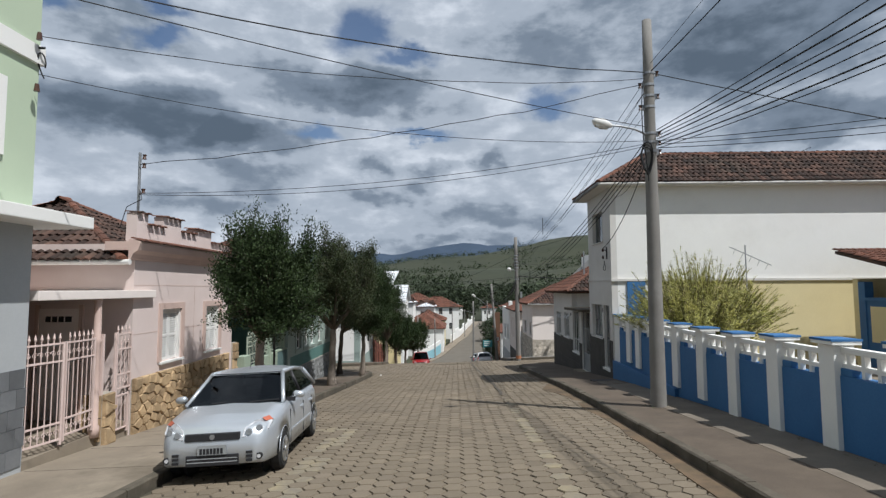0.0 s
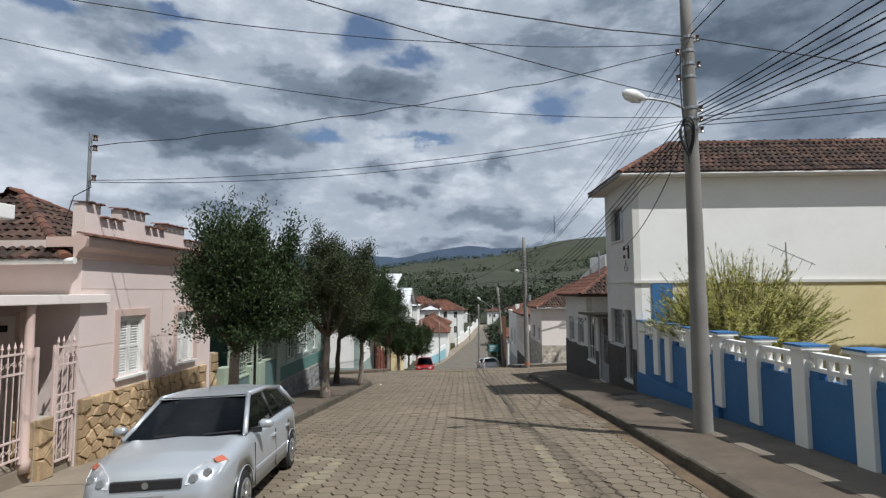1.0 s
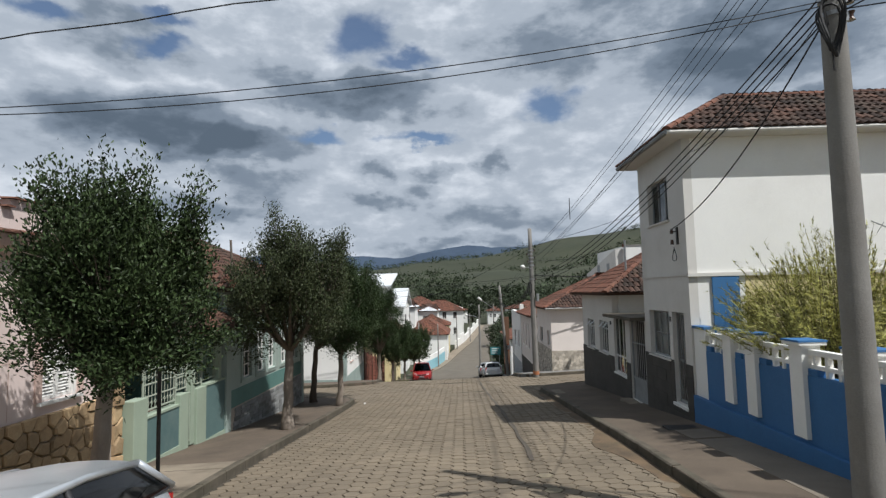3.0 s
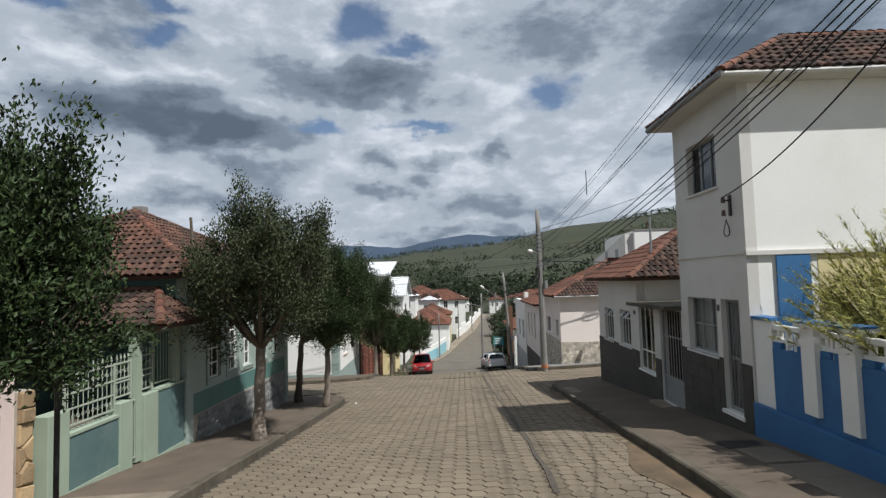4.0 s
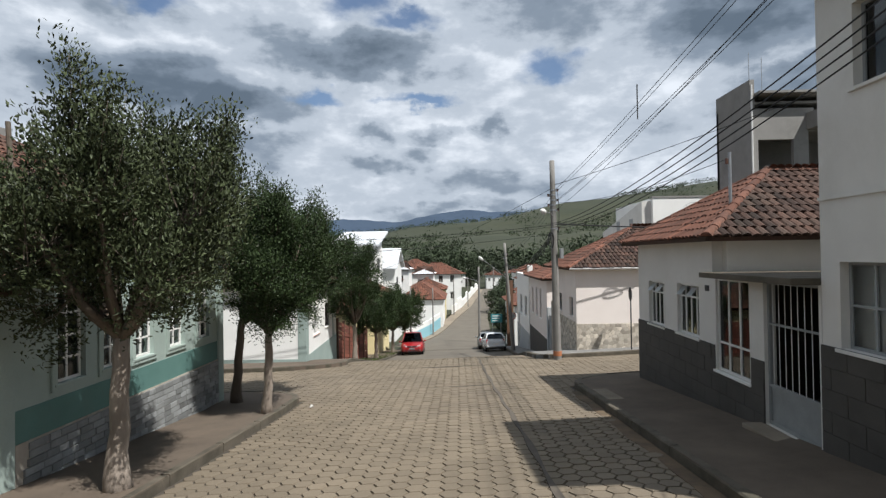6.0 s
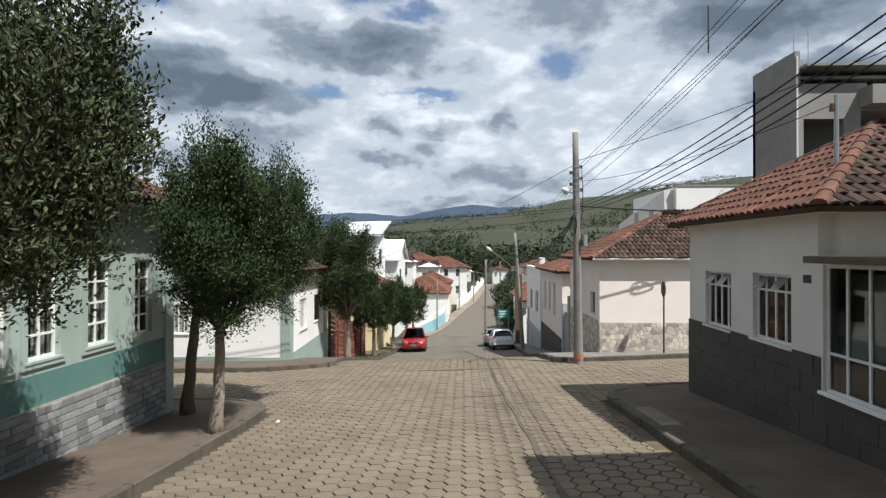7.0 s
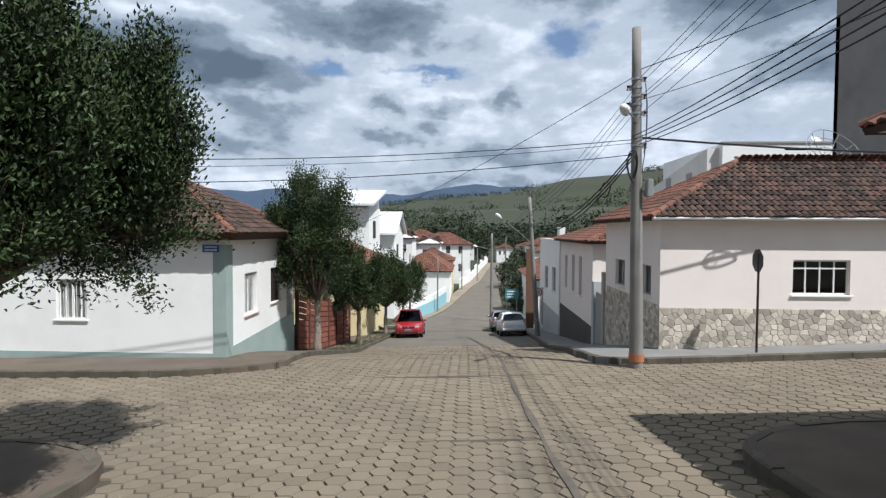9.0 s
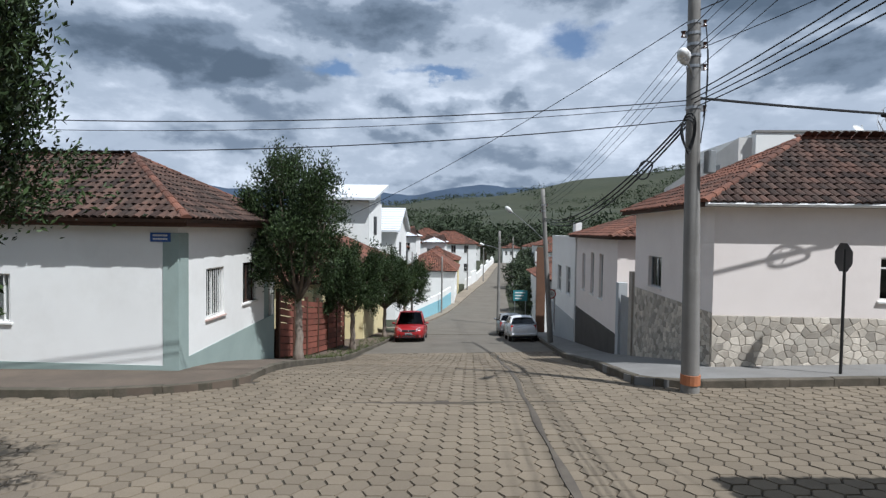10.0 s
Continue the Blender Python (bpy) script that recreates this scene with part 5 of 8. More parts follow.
        shutter(PL, o[0] + 0.062, o[1] - 0.062, o[2] + 0.005, o[3] - 0.062, w, frame_white_mat)
        part("sill", PL.box(Shape(), o[0] - 0.08, o[1] + 0.08, -0.07, 0.1, o[2] - 0.06, o[2] - 0.002), frame_white_mat, w, bevel=0.01)
        g = Shape()
        for a, b, c, e in ((o[0] - 0.14, o[0], o[2], o[3] + 0.14), (o[1], o[1] + 0.14, o[2], o[3] + 0.14), (o[0], o[1], o[3], o[3] + 0.14)):
            PL.box(g, a, b, -0.03, 0.0, c, e)
        part("surround", g, pink_dark_mat, w)
    # rubble base
    base_top = lambda u: 0.12 if u < 16.15 else 0.3
    low_z = lambda u: lie(PX, u) + 0.10
    part("stone_bed", PL.box(Shape(), y0 + 0.02, y1, -0.02, 0.0, low, 0.10), mortar_mat, h)
    rubble(Frame("x", PX + 0.02, -1), y0 + 0.02, y1, low_z, base_top, h, stone_mat, 3, 0.27)
    # stone gate pier, small pink wall and end pier
    part("gate_pier", PL.box(Shape(), 10.22, 10.58, -0.06, 0.28, -1.3, -0.02), mortar_mat, h)
    rubble(Frame("x", PX + 0.06, -1), 10.22, 10.58, lambda u: -1.0, lambda u: -0.02, h, stone_mat, 5, 0.24)
    rubble(Frame("y", 10.22, 1), PX - 0.28, PX + 0.06, lambda u: -0.9, lambda u: -0.02, h, stone_mat, 6, 0.24)
    part("garden_wall", PL.box(Shape(), y1, 16.3, 0.02, 0.22, -2.2, 0.85), pink_mat, h, "pink garden wall")
    part("end_pier", PL.box(Shape(), 16.3, 16.58, -0.02, 0.30, -2.2, 0.35), mortar_mat, h)
    rubble(Frame("x", PX + 0.02, -1), 16.3, 16.58, lambda u: -1.35, lambda u: 0.35, h, stone_mat, 9, 0.3)
    # roof behind the parapet
    part("gutter", Shape().tube([(PX - 4.2, 10.95, 2.55), (PX + 0.05, 10.95, 2.55)], 0.06, 10), frame_white_mat, h, "white gutter")
    hip_roof(h, PX - 6.9, PX - 0.08, 10.9, 16.6, 2.58, 1.75, tile_dark_mat, tile_piece_dark_mat, (220, 0, 0, 0), "y", tile_red_mat, inset=3.0)
    # service mast on the parapet
    m = part("service_mast", Shape().tube([(PX - 0.06, 11.35, 3.6), (PX - 0.06, 11.35, 4.95)], 0.03, 8), steel_mat, h)
    for z in (4.85, 4.66, 4.1):
        part("insulator", Shape().tube([(PX + 0.05, 11.33, z - 0.05), (PX + 0.05, 11.33, z), (PX + 0.05, 11.33, z + 0.05)], [0.045, 0.03, 0.045], 10), ceramic_mat, m)
    part("loose_cable", Shape().tube([(PX + 0.0, 11.3, 4.1), (PX + 0.1, 11.2, 3.9), (PX - 0.25, 11.25, 3.75), (PX - 0.35, 11.2, 3.3)], 0.009, 5), cable_mat, m)


def pink_fence():
    g = thing("iron_gate", "pink painted iron gate with spear heads, one leaf ajar", "gate")
    railing(PL, 9.25, 10.02, -0.62, 1.08, g, iron_mat, d=-0.02)
    railing(PL, 10.6, 11.16, -0.1, 1.10, g, iron_mat, d=-0.02)
    post = Shape()
    for u in (10.20, 10.62):
        PL.box(post, u, u + 0.06, -0.05, 0.01, -0.8 if u > 10.5 else -0.1, 1.12)
    part("gate_post", post, iron_mat, g)
    railing(PL, 10.66, 11.1, -0.9, -0.12, g, iron_mat, d=-0.02, spikes=False, scrolls=False)
    # the open leaf stands out over the pavement
    leaf = thing("iron_gate_leaf", "pink painted iron gate leaf standing open over the pavement", "gate")
    railing(Frame("x", 0, -1), 0.0, 0.95, -0.66, 1.08, leaf, iron_mat, d=0.0)
    leaf.matrix_basis = pose(PX + 0.02, 9.22, 0.0, 0, 0, 168)


def mint_house():
    X = -6.5
    L = Frame("x", X, -1)
    h = thing("mint_house", "pale green house with teal dado, white sash windows and tiled roofs", "house")
    y0, y1, low, z1 = 20.85, 28.25, -3.2, 2.10
    wins = [(22.05, 22.72), (23.2, 23.87), (24.2, 24.86), (25.5, 26.16), (26.85, 27.45)]
    ops = [(a, b, -0.50, 1.02) for a, b in wins]
    wall("wall", L, y0, y1, low, z1, mint_wall_mat, h, ops)
    part("wall", Shape().box(X - 7, X - 0.2, y0, y0 + 0.2, low, z1), teal_dark_mat, h, "teal painted end wall")
    part("wall", Shape().box(X - 7, X - 0.2, y1 - 0.2, y1, low, z1), mint_wall_mat, h)
    part("wall", Shape().box(X - 7.2, X - 7, y0, y1, low, z1), mint_wall_mat, h)
    part("ceiling_slab", Shape().box(X - 7, X - 0.2, y0 + 0.2, y1 - 0.2, 1.9, 2.0), interior_mat, h)
    wall("dado", L, y0 + 0.35, y1 - 0.3, low, -0.72, teal_dark_mat, h, [], thick=0.0, front=0.014, label="faded teal painted dado")
    for a in (y0, y1 - 0.3):
        part("pilaster", L.box(Shape(), a, a + 0.32, -0.05, 0.0, low, z1), mint_wall_mat, h, "pale green corner pilaster")
    for o in ops:
        w = window(L, *o, h, frame_white_mat, glass_mat, 2, 4, inset=0.06, surround=mint_wall_mat, surround_w=0.12, sill_mat=mint_wall_mat)
    # coursed stone base
    part("stone_bed", L.box(Shape(), y0 + 0.35, y1 - 0.3, -0.03, -0.014, low, -1.22), mortar_mat, h)
    rnd = random.Random(2)
    for j in range(9):
        z = -1.24 - 0.125 * (j + 1)
        u = y0 + 0.4 + rnd.uniform(0, 0.2)
        while u < y1 - 0.35:
            w = rnd.uniform(0.22, 0.42)
            e = min(u + w - 0.012, y1 - 0.32)
            if z + 0.12 > lie(X, u) + 0.1 and e - u > 0.06:
                part("stone", L.box(Shape(), u, e, -0.055 - rnd.uniform(0, 0.02), -0.03, z, z + 0.113), grey_slate_mat, h, bevel=0.008)
            u += w
    # main roof and porch roof
    part("eave_board", Shape().box(X - 7.3, X + 0.42, y0 - 0.3, y1 + 0.35, z1 + 0.002, z1 + 0.07), offwhite_mat, h)
    hip_roof(h, X - 7.4, X + 0.5, y0 - 0.36, y1 + 0.4, z1 + 0.08, 2.1, tile_brown_mat, tile_piece_brown_mat, (160, 60, 0, 0), "y", tile_red_mat, inset=3.9)
    part("chimney_cap", Shape().box(X - 3.7, X - 3.35, 24.7, 25.0, 4.2, 4.5), concrete_mat, h, bevel=0.02)
    px0, px1, py = X - 5.0, X + 0.5, 18.95
    roof_plane(h, (px0, py, 1.12), (px1, py, 1.12), (px1 - 1.1, y0 - 0.05, 1.82), (px0, y0 - 0.05, 1.82), tile_dark_mat, tile_piece_dark_mat, 120)
    roof_plane(h, (px1, py, 1.12), (px1, y0, 1.12), (px1 - 1.1, y0 - 0.02, 1.82), (px1 - 1.1, y0 - 0.05, 1.82), tile_brown_mat, tile_piece_brown_mat, 40)
    ridge(h, (px1, py, 1.14), (px1 - 1.1, y0 - 0.05, 1.84), tile_red_mat)
    ridge(h, (px1 - 1.1, y0 - 0.08, 1.84), (px0, y0 - 0.08, 1.84), tile_red_mat)
    part("porch_beam", Shape().box(px0, X - 0.02, 19.02, 19.17, 0.92, 1.06), mint_mat, h)
    part("porch_beam", Shape().box(X - 0.18, X - 0.03, 19.17, y0, 0.92, 1.06), mint_mat, h)
    for u in (19.1, 20.6):
        part("porch_post", L.box(Shape(), u - 0.09, u + 0.09, 0.03, 0.2, -1.6, 0.92), mint_mat, h, "pale green porch post")
    part("porch_floor", Shape().box(X - 3, X - 0.2, 18.6, y0, -2.6, -0.9), pavement_mat, h)
    part("porch_back", Shape().box(X - 3.2, X - 3.0, 16.6, y0, -2.6, 1.6), teal_mat, h)
    # mast
    part("service_mast", Shape().tube([(X + 0.1, 21.1, 2.3), (X + 0.02, 21.1, 3.6)], 0.035, 8), bark_mat, h, "bare timber service mast")
    part("lamp_bracket", Shape().tube([(X + 0.2, 22.4, 2.3), (X + 0.2, 22.4, 2.9)], 0.015, 6), frame_white_mat, h)
    # front fence
    f = thing("garden_fence", "low pale green and teal wall with an iron railing", "fence")
    fz = -0.32
    for a, b, z in ((16.60, 17.08, -0.1), (18.4, 18.8, -0.30), (19.2, 19.7, -0.30)):
        part("pier", L.box(Shape(), a, b, -0.03, 0.25, -2.4, z), mint_mat, f, "chipped pale green pier", bevel=0.012)
    for a, b, z in ((17.08, 18.4, -0.55), (19.7, y0, fz)):
        part("panel", L.box(Shape(), a, b, 0.0, 0.2, -2.4, z), teal_mat, f, "faded teal wall panel")
        part("coping", L.box(Shape(), a, b, -0.02, 0.22, z, z + 0.05), mint_mat, f)
        part("plinth", L.box(Shape(), a, b, -0.02, 0.0, -2.4, lie(X, (a + b) / 2) + 0.22), mint_mat, f)
    railing(L, 17.09, 18.42, -0.5, 0.46, f, iron_mint_mat, d=0.1, step=0.13)
    railing(L, 18.44, 18.98, -0.3, 0.46, f, iron_mint_mat, d=0.13, step=0.13)
    railing(L, 19.22, 19.68, -0.3, 0.52, f, iron_mint_mat, d=0.1, step=0.13)
    railing(L, 19.72, y0 - 0.02, fz + 0.05, 0.95, f, iron_mint_mat, d=0.13, step=0.12, spikes=False, scrolls=False)
    railing(L, 18.82, 19.18, lie(X, 19.0) + 0.2, -0.32, f, iron_mint_mat, d=0.06, step=0.09, name="gate", spikes=False, scrolls=False)


corner_green_building()
pink_house()
pink_fence()
mint_house()


# ---- blue garden wall ----
def blue_wall():
    f = thing("blue_garden_wall", "royal blue garden wall with white pillars and balustrade", "wall")
    step, first, n = 1.32, 3.75, 11

    def rise(u):
        """The wall steps up towards the top of the street."""
        return max(0.0, (10.4 - u) * 0.045)

    posts = [first + step * k for k in range(n - 1)] + [16.45]
    for k in range(n):
        a, b = posts[k] + 0.16, (posts[k + 1] - 0.16 if k < n - 1 else 17.48)
        up = rise((a + b) / 2)
        part("panel", R.box(Shape(), a - 0.155, b + (0.155 if k < n - 1 else 0.0), 0.04, 0.22, -1.6, 0.60 + up), blue_mat, f)
        for e in (a, b - 0.22):
            part("shoulder", R.box(Shape(), e, e + 0.22, 0.05, 0.21, 0.60 + up, 0.70 + up), blue_mat, f, bevel=0.01)
        # balustrade: two rails with short posts between
        rail = part("balustrade", R.box(Shape(), a, b, 0.07, 0.19, 0.90 + up, 0.98 + up), white_mat, f, bevel=0.006)
        part("lower_rail", R.box(Shape(), a, b, 0.085, 0.175, 0.70 + up, 0.755 + up), white_mat, rail)
        for i in range(4):
            u = a + 0.10 + (b - a - 0.2) * i / 3
            part("baluster", R.box(Shape(), u - 0.03, u + 0.03, 0.09, 0.17, 0.60 + up, 0.90 + up), white_mat, rail)
    for k in range(n):
        u = posts[k]
        up = rise(u)
        lowp = lie(RX, u) + 0.15 + (0.0 if k < 6 else 0.12 * (k - 5))
        p = part("pillar", R.box(Shape(), u - 0.16, u + 0.16, -0.03, 0.26, lowp - (0.4 if k < 6 else 0.0), 1.04 + up), white_mat, f, "white pillar with a blue cap", bevel=0.008)
        part("cap", R.box(Shape(), u - 0.22, u + 0.22, -0.09, 0.32, 1.04 + up, 1.09 + up), white_mat, p, bevel=0.006)
        part("cap_top", Shape().add([R.point(u - 0.23, -0.10, 1.09 + up), R.point(u + 0.23, -0.10, 1.09 + up), R.point(u + 0.23, 0.33, 1.09 + up), R.point(u - 0.23, 0.33, 1.09 + up),
                                     R.point(u - 0.23, -0.10, 1.12 + up), R.point(u + 0.23, -0.10, 1.12 + up), R.point(u + 0.23, 0.33, 1.12 + up), R.point(u - 0.23, 0.33, 1.12 + up), R.point(u, 0.115, 1.14 + up)],
                                    [(0, 3, 2, 1), (0, 1, 5, 4), (1, 2, 6, 5), (2, 3, 7, 6), (3, 0, 4, 7), (4, 5, 8), (5, 6, 8), (6, 7, 8), (7, 4, 8)]), blue_mat, p)
    part("base_course", R.box(Shape(), 13.0, 18.03, -0.045, 0.038, -1.6, -0.42), blue_mat, f, "royal blue proud base course", bevel=0.012)
    part("end_panel", R.box(Shape(), 17.49, 18.04, 0.04, 0.22, -1.6, 1.04), white_mat, f, "white end panel by the house")
    part("end_cap", R.box(Shape(), 17.45, 18.04, 0.0, 0.28, 1.04, 1.10), blue_mat, f, bevel=0.008)
    strip("garden_ground", lambda y: RX + 0.22, lambda y: RX + 13, span(-2, 18, 2), 0.30, pavement_light_mat, "cement yard behind the blue wall", "yard", skirt=0.3)


def yard_shed():
    h = thing("yard_shed", "blue and cream shed with a clay tile lean-to roof", "shed")
    x0, x1, y0, y1 = 12.1, 16.5, 12.6, 16.6
    part("wall", Shape().box(x0, x1, y1 - 0.2, y1, -0.6, 2.2), cream_mat, h)
    part("wall", Shape().box(x1 - 0.2, x1, y0, y1 - 0.2, -0.6, 2.2), cream_mat, h)
    for y in (y0, (y0 + y1) / 2, y1 - 0.46):
        part("pillar", Shape().box(x0, x0 + 0.26, y, y + 0.26, -0.6, 2.1), blue_mat, h, bevel=0.01)
    part("low_wall", Shape().box(x0 + 0.03, x0 + 0.2, y0, y1 - 0.2, -0.6, 1.55), blue_mat, h, "royal blue low wall")
    part("wall_coping", Shape().box(x0 - 0.04, x0 + 0.24, y0 + 0.27, y1 - 0.47, 1.55, 1.64), blue_mat, h)
    for a, b in ((y0 + 0.45, (y0 + y1) / 2 - 0.15), ((y0 + y1) / 2 + 0.42, y1 - 0.62)):
        part("cream_panel", Shape().box(x0 + 0.015, x0 + 0.029, a, b, 0.35, 1.38), cream_mat, h, "cream painted panel")
    for y in (y0 + 0.6, y0 + 1.9, y0 + 3.2):
        part("rafter", Shape().box(x0 - 0.3, x1 - 0.2, y, y + 0.09, 2.1 + 0.22 * (y - y0) - 0.02, 2.22 + 0.22 * (y - y0) - 0.06), dark_wood_mat, h)
    part("wall", Shape().box(x0 + 0.3, x1 - 0.2, y0 + 0.02, y0 + 0.16, -0.6, 1.2), cream_mat, h)
    roof_plane(h, (x0 - 0.4, y0 - 0.4, 1.95), (x1, y0 - 0.4, 1.95), (x1, y1 + 0.1, 3.0), (x0 - 0.4, y1 + 0.1, 3.05), tile_red_mat, tile_piece_red_mat, 60)
    mast = thing("roof_antenna", "thin bare metal yard aerial", "antenna")
    part("mast", Shape().tube([(9.3, 17.3, -0.4), (9.3, 17.3, 3.3)], 0.022, 6), steel_mat, mast)
    for k in range(5):
        part("element", Shape().tube([(8.9 + 0.25 * k, 17.2 - 0.1, 3.2 - 0.12 * k), (8.9 + 0.25 * k, 17.2 + 0.1, 3.0 - 0.12 * k)], 0.007, 4), steel_mat, mast)
    part("boom", Shape().tube([(8.8, 17.3, 3.25), (10.1, 17.3, 2.65)], 0.014, 5), steel_mat, mast)


def unfinished_building():
    h = thing("unfinished_building", "unfinished grey concrete building with open dark storeys", "building")
    x0, x1, y0, y1 = 16.2, 26.0, 43.0, 46.8
    low = -5
    part("wall", Shape().box(x0, x0 + 0.25, y0, y1, low, 10.9), concrete_mat, h)
    part("wall", Shape().box(x0, x1, y1 - 0.25, y1, low, 10.0), concrete_mat, h)
    part("wall", Shape().box(x1 - 0.25, x1, y0, y1 - 0.25, low, 10.0), concrete_mat, h)
    fr = Frame("y", y0, 1)
    wall("wall", fr, x0 + 0.25, x1, low, 9.3, concrete_mat, h, [(16.6, 18.5, 5.4, 7.6), (19.3, 22.4, 5.2, 8.0), (23, 25, 5.2, 8.0), (19.6, 25.5, 8.75, 9.3)], thick=0.25)
    for z in (4.9, 8.1, 9.6):
        part("floor_slab", Shape().box(x0 + 0.26, x1 - 0.26, y0 + 0.26, y1 - 0.26, z, z + 0.15), concrete_mat, h)
    part("balcony", Shape().box(19.2, 22.6, y0 - 0.9, y0 - 0.002, 8.1, 9.0), concrete_mat, h, "jutting bare concrete balcony", bevel=0.01)
    part("roof_slab", Shape().box(x0 + 0.26, x1 + 0.3, y0 - 0.5, y1, 10.02, 10.15), concrete_mat, h)
    part("downpipe", Shape().tube([(x0 + 0.05, y0 - 0.07, low), (x0 + 0.05, y0 - 0.07, 10.6)], 0.05, 8), frame_white_mat, h)
    for dx, z in ((0.3, 12.6), (1.0, 12.3)):
        part("aerial", Shape().tube([(x0 + dx, y0 + 0.6, 10.0), (x0 + dx, y0 + 0.6, z)], 0.02, 5), steel_mat, h)


def flat_white_building():
    h = thing("flat_white_building", "plain white flat-roofed building behind the tiled houses", "building")
    part("wall", Shape().box(15.0, 30, 54.5, 64, -7, 5.7), white_mat, h)
    part("parapet", Shape().box(14.95, 30, 54.45, 54.9, 5.702, 5.82), concrete_mat, h)
    part("side_wing", Shape().prism([(54.9, -7), (66, -7), (66, 3.6), (60, 4.6), (54.9, 5.5)], "x", 14.3, 15.0), offwhite_mat, h)
    for y in (57.0, 60.5):
        part("window", Shape().box(14.27, 14.31, y, y + 0.9, 2.9, 4.3), frame_grey_mat, h, "narrow grey window")
    for x in (17.0, 18.2, 18.7):
        part("window", Shape().box(x, x + 0.42, 54.47, 54.51, 3.2, 3.8), plastic_mat, h, "small dark window")
    for x, y, z in ((21.2, 56, 6.1), (23.0, 56, 6.1)):
        d = thing("roof_dish", "small white satellite dish on a flat roof", "satellite dish", "roof dishes")
        dish(d, (x, y, z), 0.35, frame_white_mat)
        part("stand", Shape().tube([(x, y, 5.6), (x, y, z)], 0.03, 6), steel_mat, d)


def dish(parent, at, r, mat, tilt=50, turn=20):
    verts, faces, n = [], [], 20
    for j in range(5):
        q = j / 4
        for k in range(n):
            w = 2 * math.pi * k / n
            verts.append((r * q * math.cos(w), r * q * math.sin(w), 0.28 * r * q * q))
    for j in range(4):
        for k in range(n):
            faces.append((j * n + k, j * n + (k + 1) % n, (j + 1) * n + (k + 1) % n, (j + 1) * n + k))
    s = Shape()
    m = Matrix.Translation(at) @ Matrix.Rotation(radians(turn), 4, "Z") @ Matrix.Rotation(radians(tilt), 4, "X")
    for off in (0.0, -0.012):
        s.add([m @ Vector((v[0], v[1], v[2] + off)) for v in verts], faces)
    part("reflector", s, mat, parent, smooth=True)
    tip = m @ Vector((0, 0, r * 0.85))
    for k in range(3):
        w = 2 * math.pi * k / 3
        part("strut", Shape().tube([m @ Vector((r * math.cos(w), r * math.sin(w), 0.28 * r)), tip], 0.012, 5), mat, parent)
    part("feed", Shape().tube([tip, tip + Vector((0, 0, 0.08))], 0.04, 8), mat, parent)


def mesh_dish():
    d = thing("mesh_dish", "large wire mesh satellite dish behind the tiled ridge", "satellite dish")
    c = Vector((12.6, 41.5, 2.95))
    m = Matrix.Translation(c) @ Matrix.Rotation(radians(15), 4, "Z") @ Matrix.Rotation(radians(62), 4, "X")
    for rr in (0.3, 0.6, 0.9, 1.15):
        pts = [m @ Vector((rr * math.cos(w), rr * math.sin(w), 0.28 * rr * rr)) for w in np.linspace(0, 2 * math.pi, 26)]
        part("hoop", Shape().tube(pts, 0.012, 5, cap=False), steel_mat, d)
    for k in range(12):
        w = 2 * math.pi * k / 12
        part("rib", Shape().tube([m @ Vector((q * math.cos(w), q * math.sin(w), 0.28 * q * q)) for q in (0.05, 0.4, 0.8, 1.15)], 0.012, 5), steel_mat, d)
    part("stand", Shape().tube([(12.6, 41.7, 1.2), (12.6, 41.7, 2.7)], 0.05, 8), steel_mat, d)


def plain_house(name, label, fr, u0, u1, depth, low, z1, mat, wins, parent_roof=None, roof=None, dado=None, dado_mat=None, doors=(), cat="house", frame=frame_white_mat):
    """A simple street house seen at a distance: facade with openings, closed sides, roof."""
    h = thing(name, label, cat)
    ops = list(wins) + list(doors)
    wall("wall", fr, u0, u1, low, z1, mat, h, ops)
    for u in (u0, u1 - 0.2):
        part("wall", fr.box(Shape(), u, u + 0.2, 0.2, depth, low, z1), mat, h)
    part("wall", fr.box(Shape(), u0 + 0.2, u1 - 0.2, depth - 0.2, depth, low, z1), mat, h)
    part("ceiling_slab", fr.box(Shape(), u0 + 0.2, u1 - 0.2, 0.2, depth - 0.2, z1 - 0.1, z1 - 0.01), interior_mat, h)
    for o in wins:
        window(fr, *o, h, frame, glass_mat, 2, 2, inset=0.08, curtain=False)
    for o in doors:
        part("door", fr.box(Shape(), o[0], o[1], 0.08, 0.13, o[2], o[3]), dark_wood_mat, h)
    if dado is not None:
        wall("dado", fr, u0, u1, low, dado, dado_mat, h, doors, thick=0.0, front=0.015)
    if roof:
        rise, along, rmat = roof
        a, b = fr.xy(u0 - 0.3, -0.35), fr.xy(u1 + 0.3, depth + 0.3)
        hip_roof(h, min(a[0], b[0]), max(a[0], b[0]), min(a[1], b[1]), max(a[1], b[1]), z1 + 0.02, rise, rmat, tile_piece_red_mat, (0, 0, 0, 0), along, tile_red_mat, w=0.24)
    return h


